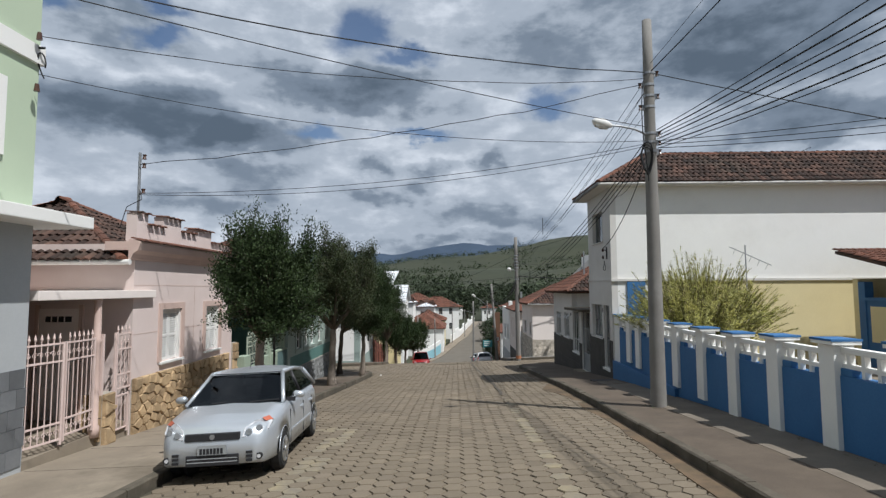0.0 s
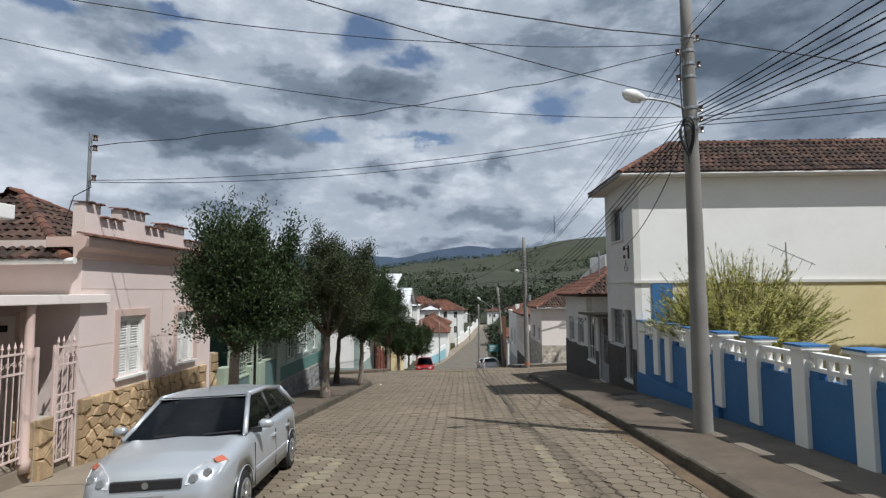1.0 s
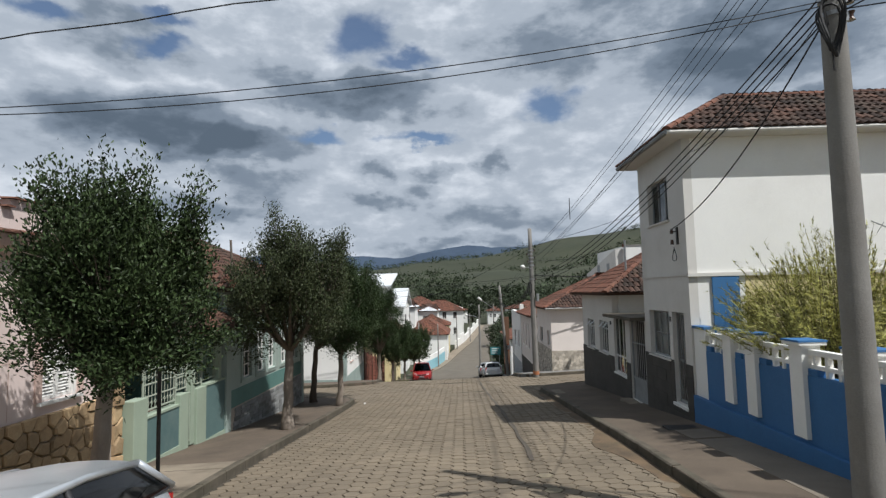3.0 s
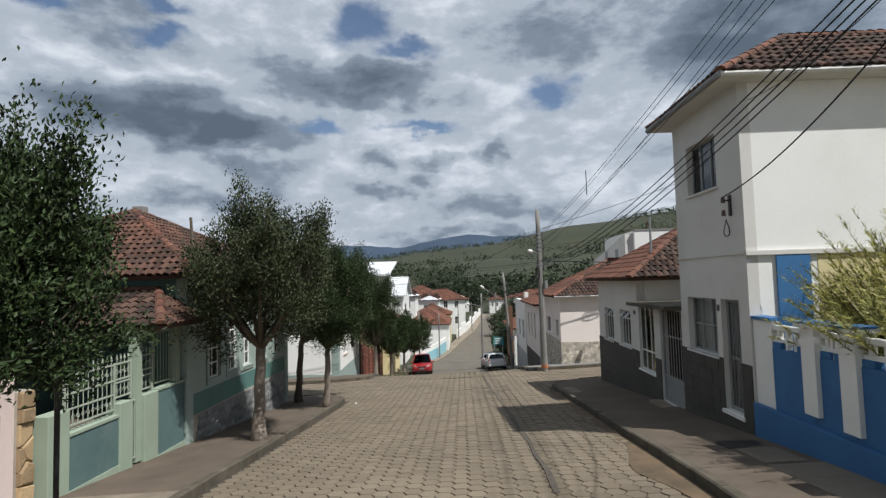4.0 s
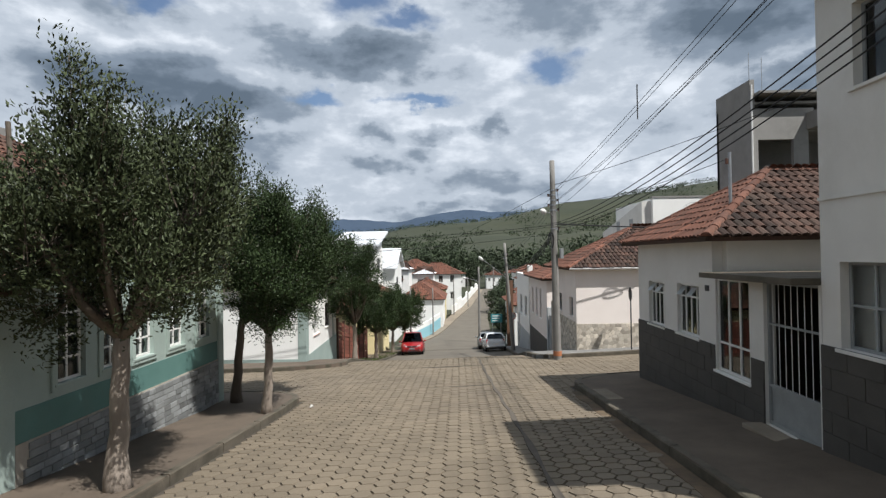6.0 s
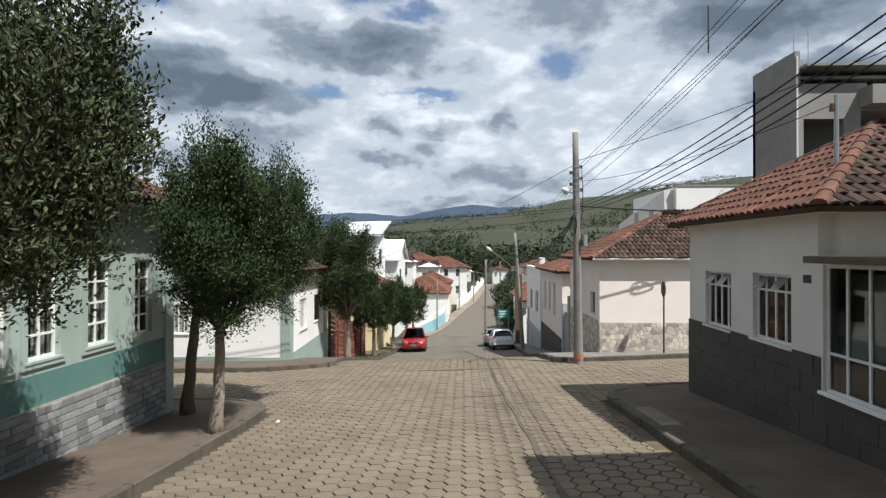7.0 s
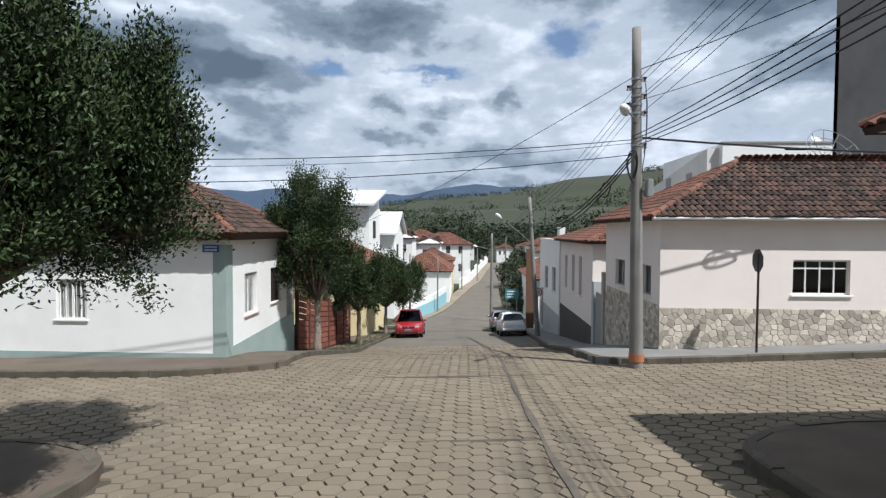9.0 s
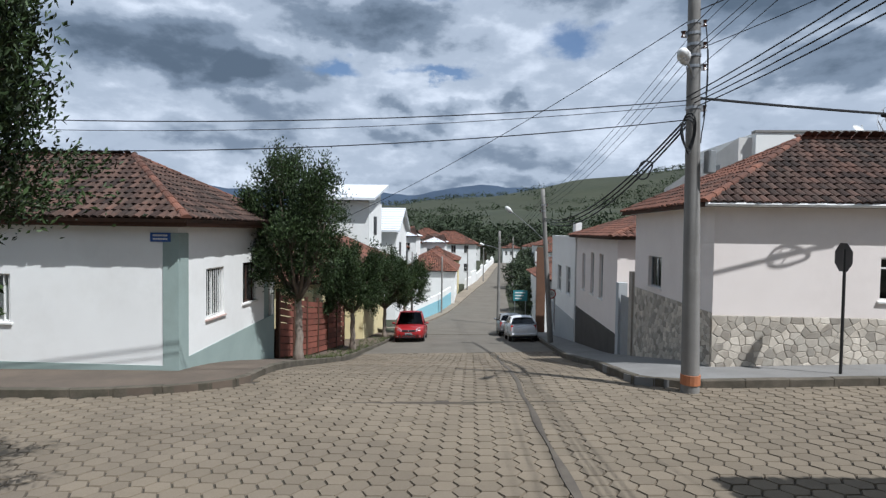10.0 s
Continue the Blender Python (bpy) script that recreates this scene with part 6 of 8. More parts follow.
def row_right():
    g = thing("side_gate", "dark grey sheet gate between two houses", "gate")
    part("gate_leaf", R.box(Shape(), 42.85, 44.0, 0.02, 0.06, -4.1, -1.9), frame_grey_mat, g)
    part("gate_post", R.box(Shape(), 42.5, 42.84, -0.05, 0.25, -4.4, -1.0), mortar_mat, g)
    part("gate_post", R.box(Shape(), 44.05, 44.4, -0.05, 0.25, -4.6, -1.5), grey_wall_mat, g)
    plain_house("street_house", "white single-storey house with narrow windows and tiled roof", R, 44.5, 52.0, 7, -8, 0.08, pinkwhite_mat,
                [(46.6, 47.2, -2.4, -0.6), (48.2, 48.8, -2.4, -0.6), (50.0, 50.6, -2.4, -0.7)], roof=(1.4, "y", tile_red_mat), dado=-3.4, dado_mat=grey_dado_mat)
    h = plain_house("street_house", "pale blue-white house with a flat parapet front", R, 52.4, 60.2, 7, -9, -0.1, white_mat,
                    [(53.6, 54.9, -3.1, -1.6), (56.5, 57.9, -3.2, -1.7)], dado=-4.2, dado_mat=grey_wall_mat, doors=[(58.6, 59.4, -6.0, -3.3)])
    part("parapet", R.box(Shape(), 52.4, 53.1, -0.02, 0.3, -0.1, 0.75), white_mat, h, bevel=0.02)
    part("coping", R.box(Shape(), 53.1, 60.2, -0.03, 0.3, -0.1, 0.05), white_mat, h)
    b = thing("brick_wall_end", "brown clay block wall end", "wall")
    part("panel", Shape().box(4.55, 5.15, 62.5, 62.8, -8, -0.8), material("raw_clay_block", (0.17, 0.088, 0.05), (0.12, 0.065, 0.04), 2, 0.9, 0.4, 20), b)
    plain_house("street_house", "white house with tiled roof further downhill", Frame("x", 5.6, 1), 66, 76, 8, -10, -3.4, white_mat, [(68, 69, -6, -4.8), (71, 72, -6, -4.8)], roof=(1.6, "y", tile_red_mat))


blue_wall()
yard_shed()
unfinished_building()
flat_white_building()
mesh_dish()
row_right()


# ---- poles, lamps, wires and signs ----
def sagging(a, b, sag, n=18, wobble=0.0, seed=0):
    a, b = Vector(a), Vector(b)
    rnd = random.Random(seed)
    return [a.lerp(b, i / n) - Vector((0, 0, sag * 4 * (i / n) * (1 - i / n))) + (Vector((0, 0, rnd.uniform(-wobble, wobble))) if 0 < i < n else Vector()) for i in range(n + 1)]


def wire(a, b, sag=0.3, r=0.009, label="black overhead cable between pole and house", wobble=0.0, seed=0, group="overhead wires"):
    ob = part("overhead_wire", Shape().tube(sagging(a, b, sag, 20, wobble, seed), r, 5), cable_mat)
    return tagged(ob, label, "cable", group)


def utility_pole(base, tip, r0, r1, label, lamp=None, racks=(), coil=None):
    p = thing("utility_pole", label, "utility pole", "utility poles")
    base, tip = Vector(base), Vector(tip)
    part("shaft", Shape().tube([base - Vector((0, 0, 0.3))] + [base.lerp(tip, i / 8) for i in range(9)], [r0] + [r0 + (r1 - r0) * i / 8 for i in range(9)], 16), pole_mat, p, smooth=True)
    def along(z):
        return base.lerp(tip, (z - base.z) / (tip.z - base.z))
    for z, side in racks:
        q = along(z)
        rr = r0 + (r1 - r0) * (z - base.z) / (tip.z - base.z)
        part("clamp", Shape().tube([q - Vector((0, 0, 0.025)), q + Vector((0, 0, 0.025))], rr + 0.012, 14), steel_mat, p)
        part("rack", Shape().box(q.x + side * rr, q.x + side * (rr + 0.05), q.y - 0.02, q.y + 0.02, q.z - 0.06, q.z + 0.06), steel_mat, p)
        part("insulator", Shape().tube([q + Vector((side * (rr + 0.08), 0, -0.05)), q + Vector((side * (rr + 0.08), 0, -0.015)), q + Vector((side * (rr + 0.08), 0, 0.015)), q + Vector((side * (rr + 0.08), 0, 0.05))],
                                       [0.045, 0.028, 0.028, 0.045], 10), ceramic_mat, p)
    if coil:
        q = along(coil)
        for k in range(3):
            pts = [q + Vector((-0.05 - 0.22 * (0.5 + 0.5 * math.cos(w)), -0.16 - 0.04 * k + 0.06 * math.sin(w * 2), -0.25 + (0.26 + 0.05 * k) * math.sin(w))) for w in np.linspace(0, 2 * math.pi, 18)]
            part("cable_coil", Shape().tube(pts, 0.014, 5), cable_mat, p)
    if lamp:
        z, head = lamp
        q, head = along(z), Vector(head)
        arm = part("lamp_arm", Shape().tube([q, q.lerp(head, 0.4) + Vector((0, 0, 0.07)), q.lerp(head, 0.8) + Vector((0, 0, 0.04)), head], 0.022, 8), steel_mat, p)
        d = (head - q).normalized()
        pts = [head - d * 0.05, head + d * 0.05, head + d * 0.2, head + d * 0.36, head + d * 0.42]
        part("lamp_head", Shape().tube(pts, [0.04, 0.075, 0.11, 0.085, 0.03], 12), frame_white_mat, arm, smooth=True)
        low = [q2 - Vector((0, 0, 0.06)) for q2 in pts[1:4]]
        part("lens", Shape().tube(low, [0.045, 0.075, 0.05], 10), headlamp_mat, arm, smooth=True)
    return p, along


P1, at1 = utility_pole((4.36, 11.75, -0.56), (4.38, 11.75, 7.95), 0.165, 0.10, "tall grey concrete pole with a street lamp arm and cables",
                       lamp=(5.30, (3.42, 11.5, 5.48)), racks=[(6.72, 1), (6.45, -1), (6.2, 1), (5.95, -1), (5.35, 1), (5.15, 1), (4.95, 1)], coil=5.0)
P2, at2 = utility_pole((4.06, 34.9, -2.62), (4.0, 35.1, 5.3), 0.16, 0.10, "grey concrete pole with cable coil at the corner pavement",
                       lamp=(3.05, (3.55, 34.2, 3.15)), racks=[(4.1, 1), (3.9, -1), (3.7, 1), (3.5, -1), (3.3, 1), (2.55, 1)], coil=2.3)
P3, at3 = utility_pole((4.05, 52.0, -5.65), (3.5, 52.0, 2.4), 0.15, 0.09, "concrete pole with a lamp further downhill", lamp=(-0.2, (1.9, 51.0, 1.2)), racks=[(1.6, 1), (1.3, -1)])
for px, py, ph in ((-4.6, 66.5, 6.6), (-3.0, 79.5, 6.4), (-0.6, 103.0, 6.6), (2.0, 117.0, 6.4)):
    utility_pole((px, py, ground_height(px, py)), (px, py, ground_height(px, py) + ph), 0.10, 0.07, "slim grey pole beside the far road")
P4, at4 = utility_pole((2.4, 72.0, -7.8), (2.4, 72.0, 0.3), 0.15, 0.09, "concrete pole far downhill", lamp=(-1.3, (1.0, 71.0, -0.9)), racks=[(-0.7, 1)])
P5, at5 = utility_pole((6.6, 112.0, -8.3), (6.6, 112.0, -0.6), 0.15, 0.09, "concrete pole far downhill")
part("orange_band", Shape().tube([(4.06, 34.9, -2.50), (4.06, 34.9, -2.32)], 0.172, 16), material("orange_rust_band", (0.45, 0.17, 0.07), (0.35, 0.14, 0.07), 6, 0.8, 0.2, 50), P2)
part("meter_box", Shape().box(4.2, 4.34, 34.75, 34.95, 1.35, 1.75), frame_grey_mat, P2, bevel=0.015)

BACK = Vector((4.9, -24.0, 6.0))


def build_wires():
    # the street's own lines, pole to pole
    for k, (z1, z2, dx) in enumerate(((6.72, 4.1, 0.2), (6.45, 3.9, -0.16), (6.2, 3.7, 0.2), (5.95, 3.5, -0.16), (6.6, 3.3, 0.1))):
        wire(at1(z1) + Vector((dx, 0, 0)), at2(z2) + Vector((dx, 0, 0)), 0.30 + 0.04 * k, 0.006, "thin overhead line from pole to pole")
    for k in range(4):
        wire(at1(5.2 - 0.05 * k) + Vector((-0.1 + 0.05 * k, 0, 0)), at2(2.75 - 0.06 * k) + Vector((-0.12 + 0.05 * k, 0, 0)), 0.75 + 0.05 * k, 0.010, "thick black telephone cable from pole to pole")
    for k in range(7):
        z = 5.45 - 0.07 * k
        wire(at1(z) + Vector((0.16, 0, 0)), BACK + Vector((0.3 * (k % 3), 0, 0.15 - 0.19 * k)), 0.85 + 0.07 * k, 0.012 if k % 2 else 0.008, "black cable leading back along the street")
    for k in range(3):
        wire(at1(5.2 - 0.08 * k) + Vector((0.16, 0, 0)), (16.0, 5.0 + 0.5 * k, 5.6 - 0.15 * k), 0.35, 0.008, "thin line crossing to a house behind the blue wall")
    wire(at1(6.75), (15.0, 6.0, 1.9), 0.1, 0.010, "black service line to a house")
    wire(at1(6.72), (7.0, 3.0, 9.4), 0.1, 0.012, "black line rising from the pole")
    wire(at1(6.9), (6.2, 4.0, 9.5), 0.1, 0.005, "thin line rising from the pole")
    # drops to the left-hand houses
    wire(at1(6.75), (-6.7, 6.0, 6.15), 0.32, 0.011, "black service line crossing the street", 0.01, 2)
    wire(at1(6.62), (-6.62, 8.2, 6.05), 0.36, 0.007, "service line to the green building", 0.012, 4)
    wire(at1(6.50), (-6.78, 11.3, 4.68), 0.22, 0.008, "wavy service line to the pink house mast", 0.035, 6)
    wire(at1(5.15), (-6.78, 11.3, 4.05), 0.28, 0.006, "service line to the pink house mast")
    wire(at1(5.10), (-6.78, 11.3, 4.02), 0.36, 0.006, "service line to the pink house mast")
    wire(at1(5.2), (-6.62, 8.2, 5.42), 0.38, 0.006, "service line to the green building")
    wire(at1(5.5), (-6.7, 4.0, 5.3), 0.14, 0.007, "thin line crossing the street")
    # to the white house and low house
    wire(at1(5.05), (RX - 0.16, 18.5, 3.3), 0.35, 0.011, "black service cable to the white house")
    wire(at1(5.1), (5.4, 17.95, 5.0), 0.3, 0.006, "thin cable to the white house eave")
    wire(at2(3.6), (5.93, 25.0, 3.5), 0.25, 0.007, "service line to the low house mast")
    # across the side street by the second pole
    wire(at2(2.70), (-18.0, 33.6, 2.7), 0.55, 0.010, "black line along the side street")
    wire(at2(2.62), (-18.0, 33.7, 2.55), 0.60, 0.006, "black line along the side street")
    wire(at2(2.35), (-18.0, 33.9, 2.1), 0.60, 0.010, "black line along the side street")
    wire(at2(4.2), (-7.5, 47.0, -0.2), 0.35, 0.008, "service line to a house downhill")
    wire(at2(2.75), (22.0, 37.7, 2.9), 0.30, 0.026, "black line along the side street")
    wire(at2(4.3), (16.0, 24.0, 8.2), 0.35, 0.010, "black line to the unfinished building")
    for k in range(4):
        wire(at2(4.1 - 0.2 * k) + Vector((0.1, 0, 0)), at3(2.0 - 0.2 * k), 0.35, 0.006, "thin line from pole to pole downhill")
        wire(at3(2.0 - 0.2 * k), at4(-0.2 - 0.2 * k), 0.35, 0.007, "thin line from pole to pole downhill")
    for k in range(3):
        wire(at2(2.5 - 0.07 * k), at3(0.95 - 0.06 * k), 0.75 + 0.08 * k, 0.02, "thick black telephone cable downhill")
    a = sagging(at2(2.5), at3(0.95), 0.78, 20)[3]
    loop = [a + Vector((0.02 * math.sin(w * 3), 0.55 * math.cos(w), -0.16 + 0.2 * math.sin(w))) for w in np.linspace(0, 6.1, 20)]
    tagged(part("cable_loop", Shape().tube(loop, 0.018, 6), cable_mat), "slack loop of black cable hanging on the line", "cable")
    wire(at3(0.9), at4(-1.0), 0.5, 0.014, "thick black telephone cable downhill")
    for k in range(3):
        q = at1(6.5 - 0.5 * k)
        pts = [q + Vector((-0.16 - 0.05 * math.sin(t * 2 + k), -0.12, -1.0 * t + 0.1 * math.sin(t * 5 + k))) for t in np.linspace(0, 1.3, 14)]
        part("drop_lead", Shape().tube(pts, 0.010, 5), cable_mat, P1)
        pts = [at2(4.0 - 0.5 * k) + Vector((0.16 + 0.05 * math.sin(t * 2 + k), -0.12, -1.0 * t + 0.1 * math.sin(t * 5 + k))) for t in np.linspace(0, 1.2, 14)]
        part("drop_lead", Shape().tube(pts, 0.010, 5), cable_mat, P2)
    tagged(part("line_spacer", Shape().tube([(4.2, 25.4, 4.5), (4.2, 25.4, 5.28)], 0.014, 6), black_iron_mat), "thin spacer rod hanging on the overhead lines", "line spacer")
    # the racket that stores slack cable on the side street's line
    r = thing("cable_racket", "flat racket-shaped frame storing slack cable on an overhead line", "cable holder")
    ring = []
    for w in np.linspace(0, 2 * math.pi, 25):
        x = 8.2 - 0.42 * math.cos(w)
        ring.append((x, 35.64 + 0.125 * math.sin(w) * (1.0 - 0.9 * (x - 7.78) / 0.84) ** 0.6, 2.56))
    part("hoop", Shape().tube(ring, 0.022, 6, cap=False), cable_mat, r)
    for x, h in ((7.92, 0.09), (8.12, 0.08)):
        part("cross_bar", Shape().tube([(x, 35.64 - h, 2.56), (x + 0.06, 35.64 + h, 2.56)], 0.016, 6), cable_mat, r)
    part("spine", Shape().tube([(7.78, 35.64, 2.56), (9.0, 35.74, 2.55)], 0.018, 6), cable_mat, r)


build_wires()


def stop_sign():
    s = thing("stop_sign", "octagonal stop sign seen from its dark back, on a dark post", "road sign")
    x, y, z = 7.23, 35.68, lie(7.23, 35.68) + 0.1
    part("post", Shape().tube([(x, y, z - 0.2), (x, y, 0.0)], 0.028, 10), black_iron_mat, s)
    turn = radians(86)
    pts = []
    for k in range(8):
        w = math.pi / 4 * (k + 0.5)
        pts.append((math.cos(w) * 0.30, math.sin(w) * 0.30))
    sh = Shape()
    for side in (-0.006, 0.006):
        sh.v += [(x + a * math.cos(turn) - side * math.sin(turn), y + 0.04 + a * math.sin(turn) + side * math.cos(turn), -0.16 + b) for a, b in pts]
    sh.f += [tuple(range(8)), tuple(range(15, 7, -1))] + [(k, (k + 1) % 8, 8 + (k + 1) % 8, 8 + k) for k in range(8)]
    part("sign_plate", sh, plastic_mat, s, "dark octagonal plate")


stop_sign()


def black_post():
    x, y = -4.95, 14.8
    p = thing("iron_post", "slim black iron post at the pavement edge under a tree", "post")
    z = lie(x, y) + 0.15
    part("shaft", Shape().tube([(x, y, z - 0.1), (x, y, z + 2.0)], 0.032, 10), black_iron_mat, p)
    part("foot", Shape().tube([(x, y, z), (x, y, z + 0.03)], 0.07, 12), black_iron_mat, p)


black_post()


def speed_sign(x, y, ztop):
    s = thing("speed_sign", "round speed limit sign of 30 with red rim on a post", "road sign")
    z = lie(x, y)
    part("post", Shape().tube([(x, y, z), (x, y, ztop)], 0.03, 8), steel_mat, s)
    part("rim", Shape().tube([(x, y - 0.035, ztop - 0.25), (x, y - 0.045, ztop - 0.25)], 0.25, 24), tail_mat, s)
    part("face", Shape().tube([(x, y - 0.046, ztop - 0.25), (x, y - 0.05, ztop - 0.25)], 0.20, 24), frame_white_mat, s)
    cu = bpy.data.curves.new("numeral", "FONT")
    cu.body, cu.size, cu.align_x, cu.align_y, cu.extrude = "30", 0.24, "CENTER", "CENTER", 0.002
    ob = new("numeral", cu)
    ob.matrix_world = Matrix.Translation((x, y - 0.055, ztop - 0.25)) @ Matrix.Rotation(radians(90), 4, "X")
    dg = bpy.context.evaluated_depsgraph_get()
    me = bpy.data.meshes.new_from_object(ob.evaluated_get(dg))
    me.transform(ob.matrix_world)
    bpy.data.objects.remove(ob)
    part("numeral", me, plastic_mat, s)


speed_sign(4.05, 52.3, -2.62)


def direction_sign(x, y, z0, z1):
    s = thing("direction_sign", "teal direction sign panel on two posts", "road sign")
    for dx in (-0.45, 0.45):
        part("post", Shape().tube([(x + dx, y, lie(x, y)), (x + dx, y, z1)], 0.03, 8), steel_mat, s)
    part("panel", Shape().box(x - 0.6, x + 0.6, y - 0.05, y - 0.03, z0, z1), sign_green_mat, s)
    for k in range(3):
        z = z1 - 0.2 - 0.25 * k
        part("lettering", Shape().box(x - 0.45, x + 0.4 - 0.12 * k, y - 0.058, y - 0.051, z - 0.05, z + 0.05), frame_white_mat, s)


direction_sign(4.2, 71.0, -5.65, -4.75)


# ---- vehicles ----
def wheel(parent, x, y, z, r=0.30, w=0.19, side=1, rim_mat=None):
    tyre = part("wheel", Shape().tube([(x - w / 2, y, z), (x - w / 2 + 0.03, y, z), (x + w / 2 - 0.03, y, z), (x + w / 2, y, z)], [r - 0.035, r, r, r - 0.035], 26), rubber_mat, parent, "black tyre on alloy rim", smooth=False)
    o = x + side * (w / 2 + 0.002)
    part("rim", Shape().tube([(o - side * 0.02, y, z), (o, y, z)], [r * 0.62, r * 0.60], 24), plastic_mat, tyre)
    for k in range(7):
        a = 2 * math.pi * k / 7
        c, s_ = math.cos(a), math.sin(a)
        sp = Shape()
        v = []
        for rr, hw in ((0.04, 0.028), (r * 0.60, 0.042)):
            for sg in (-1, 1):
                v.append((o + side * 0.014, y + c * rr - s_ * hw * sg, z + s_ * rr + c * hw * sg))
                v.append((o - side * 0.004, y + c * rr - s_ * hw * sg, z + s_ * rr + c * hw * sg))
        sp.add(v, [(0, 2, 6, 4), (1, 5, 7, 3), (0, 4, 5, 1), (2, 3, 7, 6), (4, 6, 7, 5)])
        part("spoke", sp, rim_mat or alloy_mat, tyre)
    ringpts = [(o, y + r * 0.62 * math.cos(w_), z + r * 0.62 * math.sin(w_)) for w_ in np.linspace(0, 2 * math.pi, 25)]
    part("rim_ring", Shape().tube(ringpts, 0.014, 5, cap=False), rim_mat or alloy_mat, tyre)
    part("hub", Shape().tube([(o - side * 0.01, y, z), (o + side * 0.022, y, z)], [0.06, 0.045], 12), rim_mat or alloy_mat, tyre)


def car(name, label, paint, L=3.93, W=1.70, H=1.47, deck=None, detail=True, rack=False):
    """A small car, nose towards -y, standing on z = 0, centred on x; deck: (bonnet, windscreen base, roof front, roof rear, tail) along its length."""
    c = thing(name, label, "car", "parked cars")
    hw = W / 2
    r = 0.295
    yf, yr = 0.78, 0.78 + 2.49 * L / 3.93
    hood0, ws0, rf0, rr0, tail = deck or (0.05, 0.98, 1.66, 3.42, 3.84)
    belt, sill = 0.955, 0.25

    def top_at(y):
        pts = [(0.0, 0.60), (0.05, 0.73), (0.16, 0.80), (0.45, 0.89), (ws0, 0.985), (ws0 + 0.3, 1.0), (rr0, 1.02), (tail - 0.05, 0.98), (L, 0.84)]
        return float(np.interp(y, [p[0] for p in pts], [p[1] for p in pts]))

    def half_at(y):
        return hw * float(np.interp(y, [0, 0.08, 0.25, 0.55, 1.0, 2.4, L - 0.5, L - 0.15, L], [0.70, 0.84, 0.93, 0.985, 1.0, 1.0, 0.985, 0.92, 0.82]))

    def low_at(y):
        z = float(np.interp(y, [0, 0.12, 0.5, L - 0.5, L], [0.29, 0.25, sill, sill, 0.36]))
        for w in (yf, yr):
            if abs(y - w) < r + 0.055:
                z = max(z, r + math.sqrt((r + 0.055) ** 2 - (y - w) ** 2))
        return z

    ys = sorted({0.0, 0.03, 0.08, 0.16, 0.28, L - 0.28, L - 0.14, L - 0.05, L, *np.linspace(0.4, L - 0.4, 26), *[w + d for w in (yf, yr) for d in (-0.36, -0.345, -0.32, -0.26, -0.16, 0, 0.16, 0.26, 0.32, 0.345, 0.36)]})
    s, ring = Shape(), 13
    for y in ys:
        h, t, lo = half_at(y), top_at(y), low_at(y)
        mid = max(lo + 0.02, 0.52)
        pts = [(h * 0.90, lo), (h * 0.985, lo + 0.03), (h, mid), (h * 0.985, max(mid + 0.01, t - 0.13)), (h * 0.93, max(mid + 0.02, t - 0.035)), (h * 0.72, t + 0.012)]
        sec = [(-a, z) for a, z in pts] + [(0, t + 0.032)] + [(a, z) for a, z in reversed(pts)]
        s.v += [(a, y, z) for a, z in sec]
    n = len(ys)
    for j in range(n - 1):
        s.f += [(j * ring + k, j * ring + k + 1, (j + 1) * ring + k + 1, (j + 1) * ring + k) for k in range(ring - 1)]
        s.f.append((j * ring + ring - 1, j * ring, (j + 1) * ring, (j + 1) * ring + ring - 1))
    s.f += [tuple(range(ring)), tuple(range((n - 1) * ring, n * ring))]
    part("body", s, paint, c, smooth=True)
    part("underbody", Shape().box(-hw * 0.8, hw * 0.8, 0.35, L - 0.3, 0.20, 0.5), plastic_mat, c)
    # cabin: glass faces between painted pillars, and a roof skin
    bw, tw, zt = hw * 0.90, hw * 0.70, H - 0.05
    a0, a1 = (-bw, ws0, belt + 0.03), (bw, ws0, belt + 0.03)
    b0, b1 = (-tw, rf0, zt), (tw, rf0, zt)
    c0, c1 = (-tw * 0.97, rr0, zt - 0.085), (tw * 0.97, rr0, zt - 0.085)
    d0, d1 = (-bw * 0.96, tail, belt + 0.04), (bw * 0.96, tail, belt + 0.04)

    def pane(name, quad, mat=carglass_mat, th=0.006):
        q = [Vector(p) for p in quad]
        nn = (q[1] - q[0]).cross(q[2] - q[0]).normalized() * th
        return part(name, Shape().add(q + [p + nn for p in q], [(0, 1, 2, 3), (7, 6, 5, 4), (0, 4, 5, 1), (1, 5, 6, 2), (2, 6, 7, 3), (3, 7, 4, 0)]), mat, c)

    def bow(p, q, t, out):
        v = Vector(p).lerp(Vector(q), t)
        return v + Vector(out)
    # windscreen in three facets gives it its bow
    cols = [-1, -0.5, 0.5, 1]
    for k in range(3):
        ta, tb = (cols[k] + 1) / 2, (cols[k + 1] + 1) / 2
        oa, ob = (0, -0.10 * (1 - cols[k] ** 2), 0), (0, -0.10 * (1 - cols[k + 1] ** 2), 0)
        pane("windscreen", [bow(a0, a1, ta, oa), bow(a0, a1, tb, ob), bow(b0, b1, tb, (0, ob[1] * 0.6, 0)), bow(b0, b1, ta, (0, oa[1] * 0.6, 0))])
    pane("rear_window", [d1, d0, c0, c1])
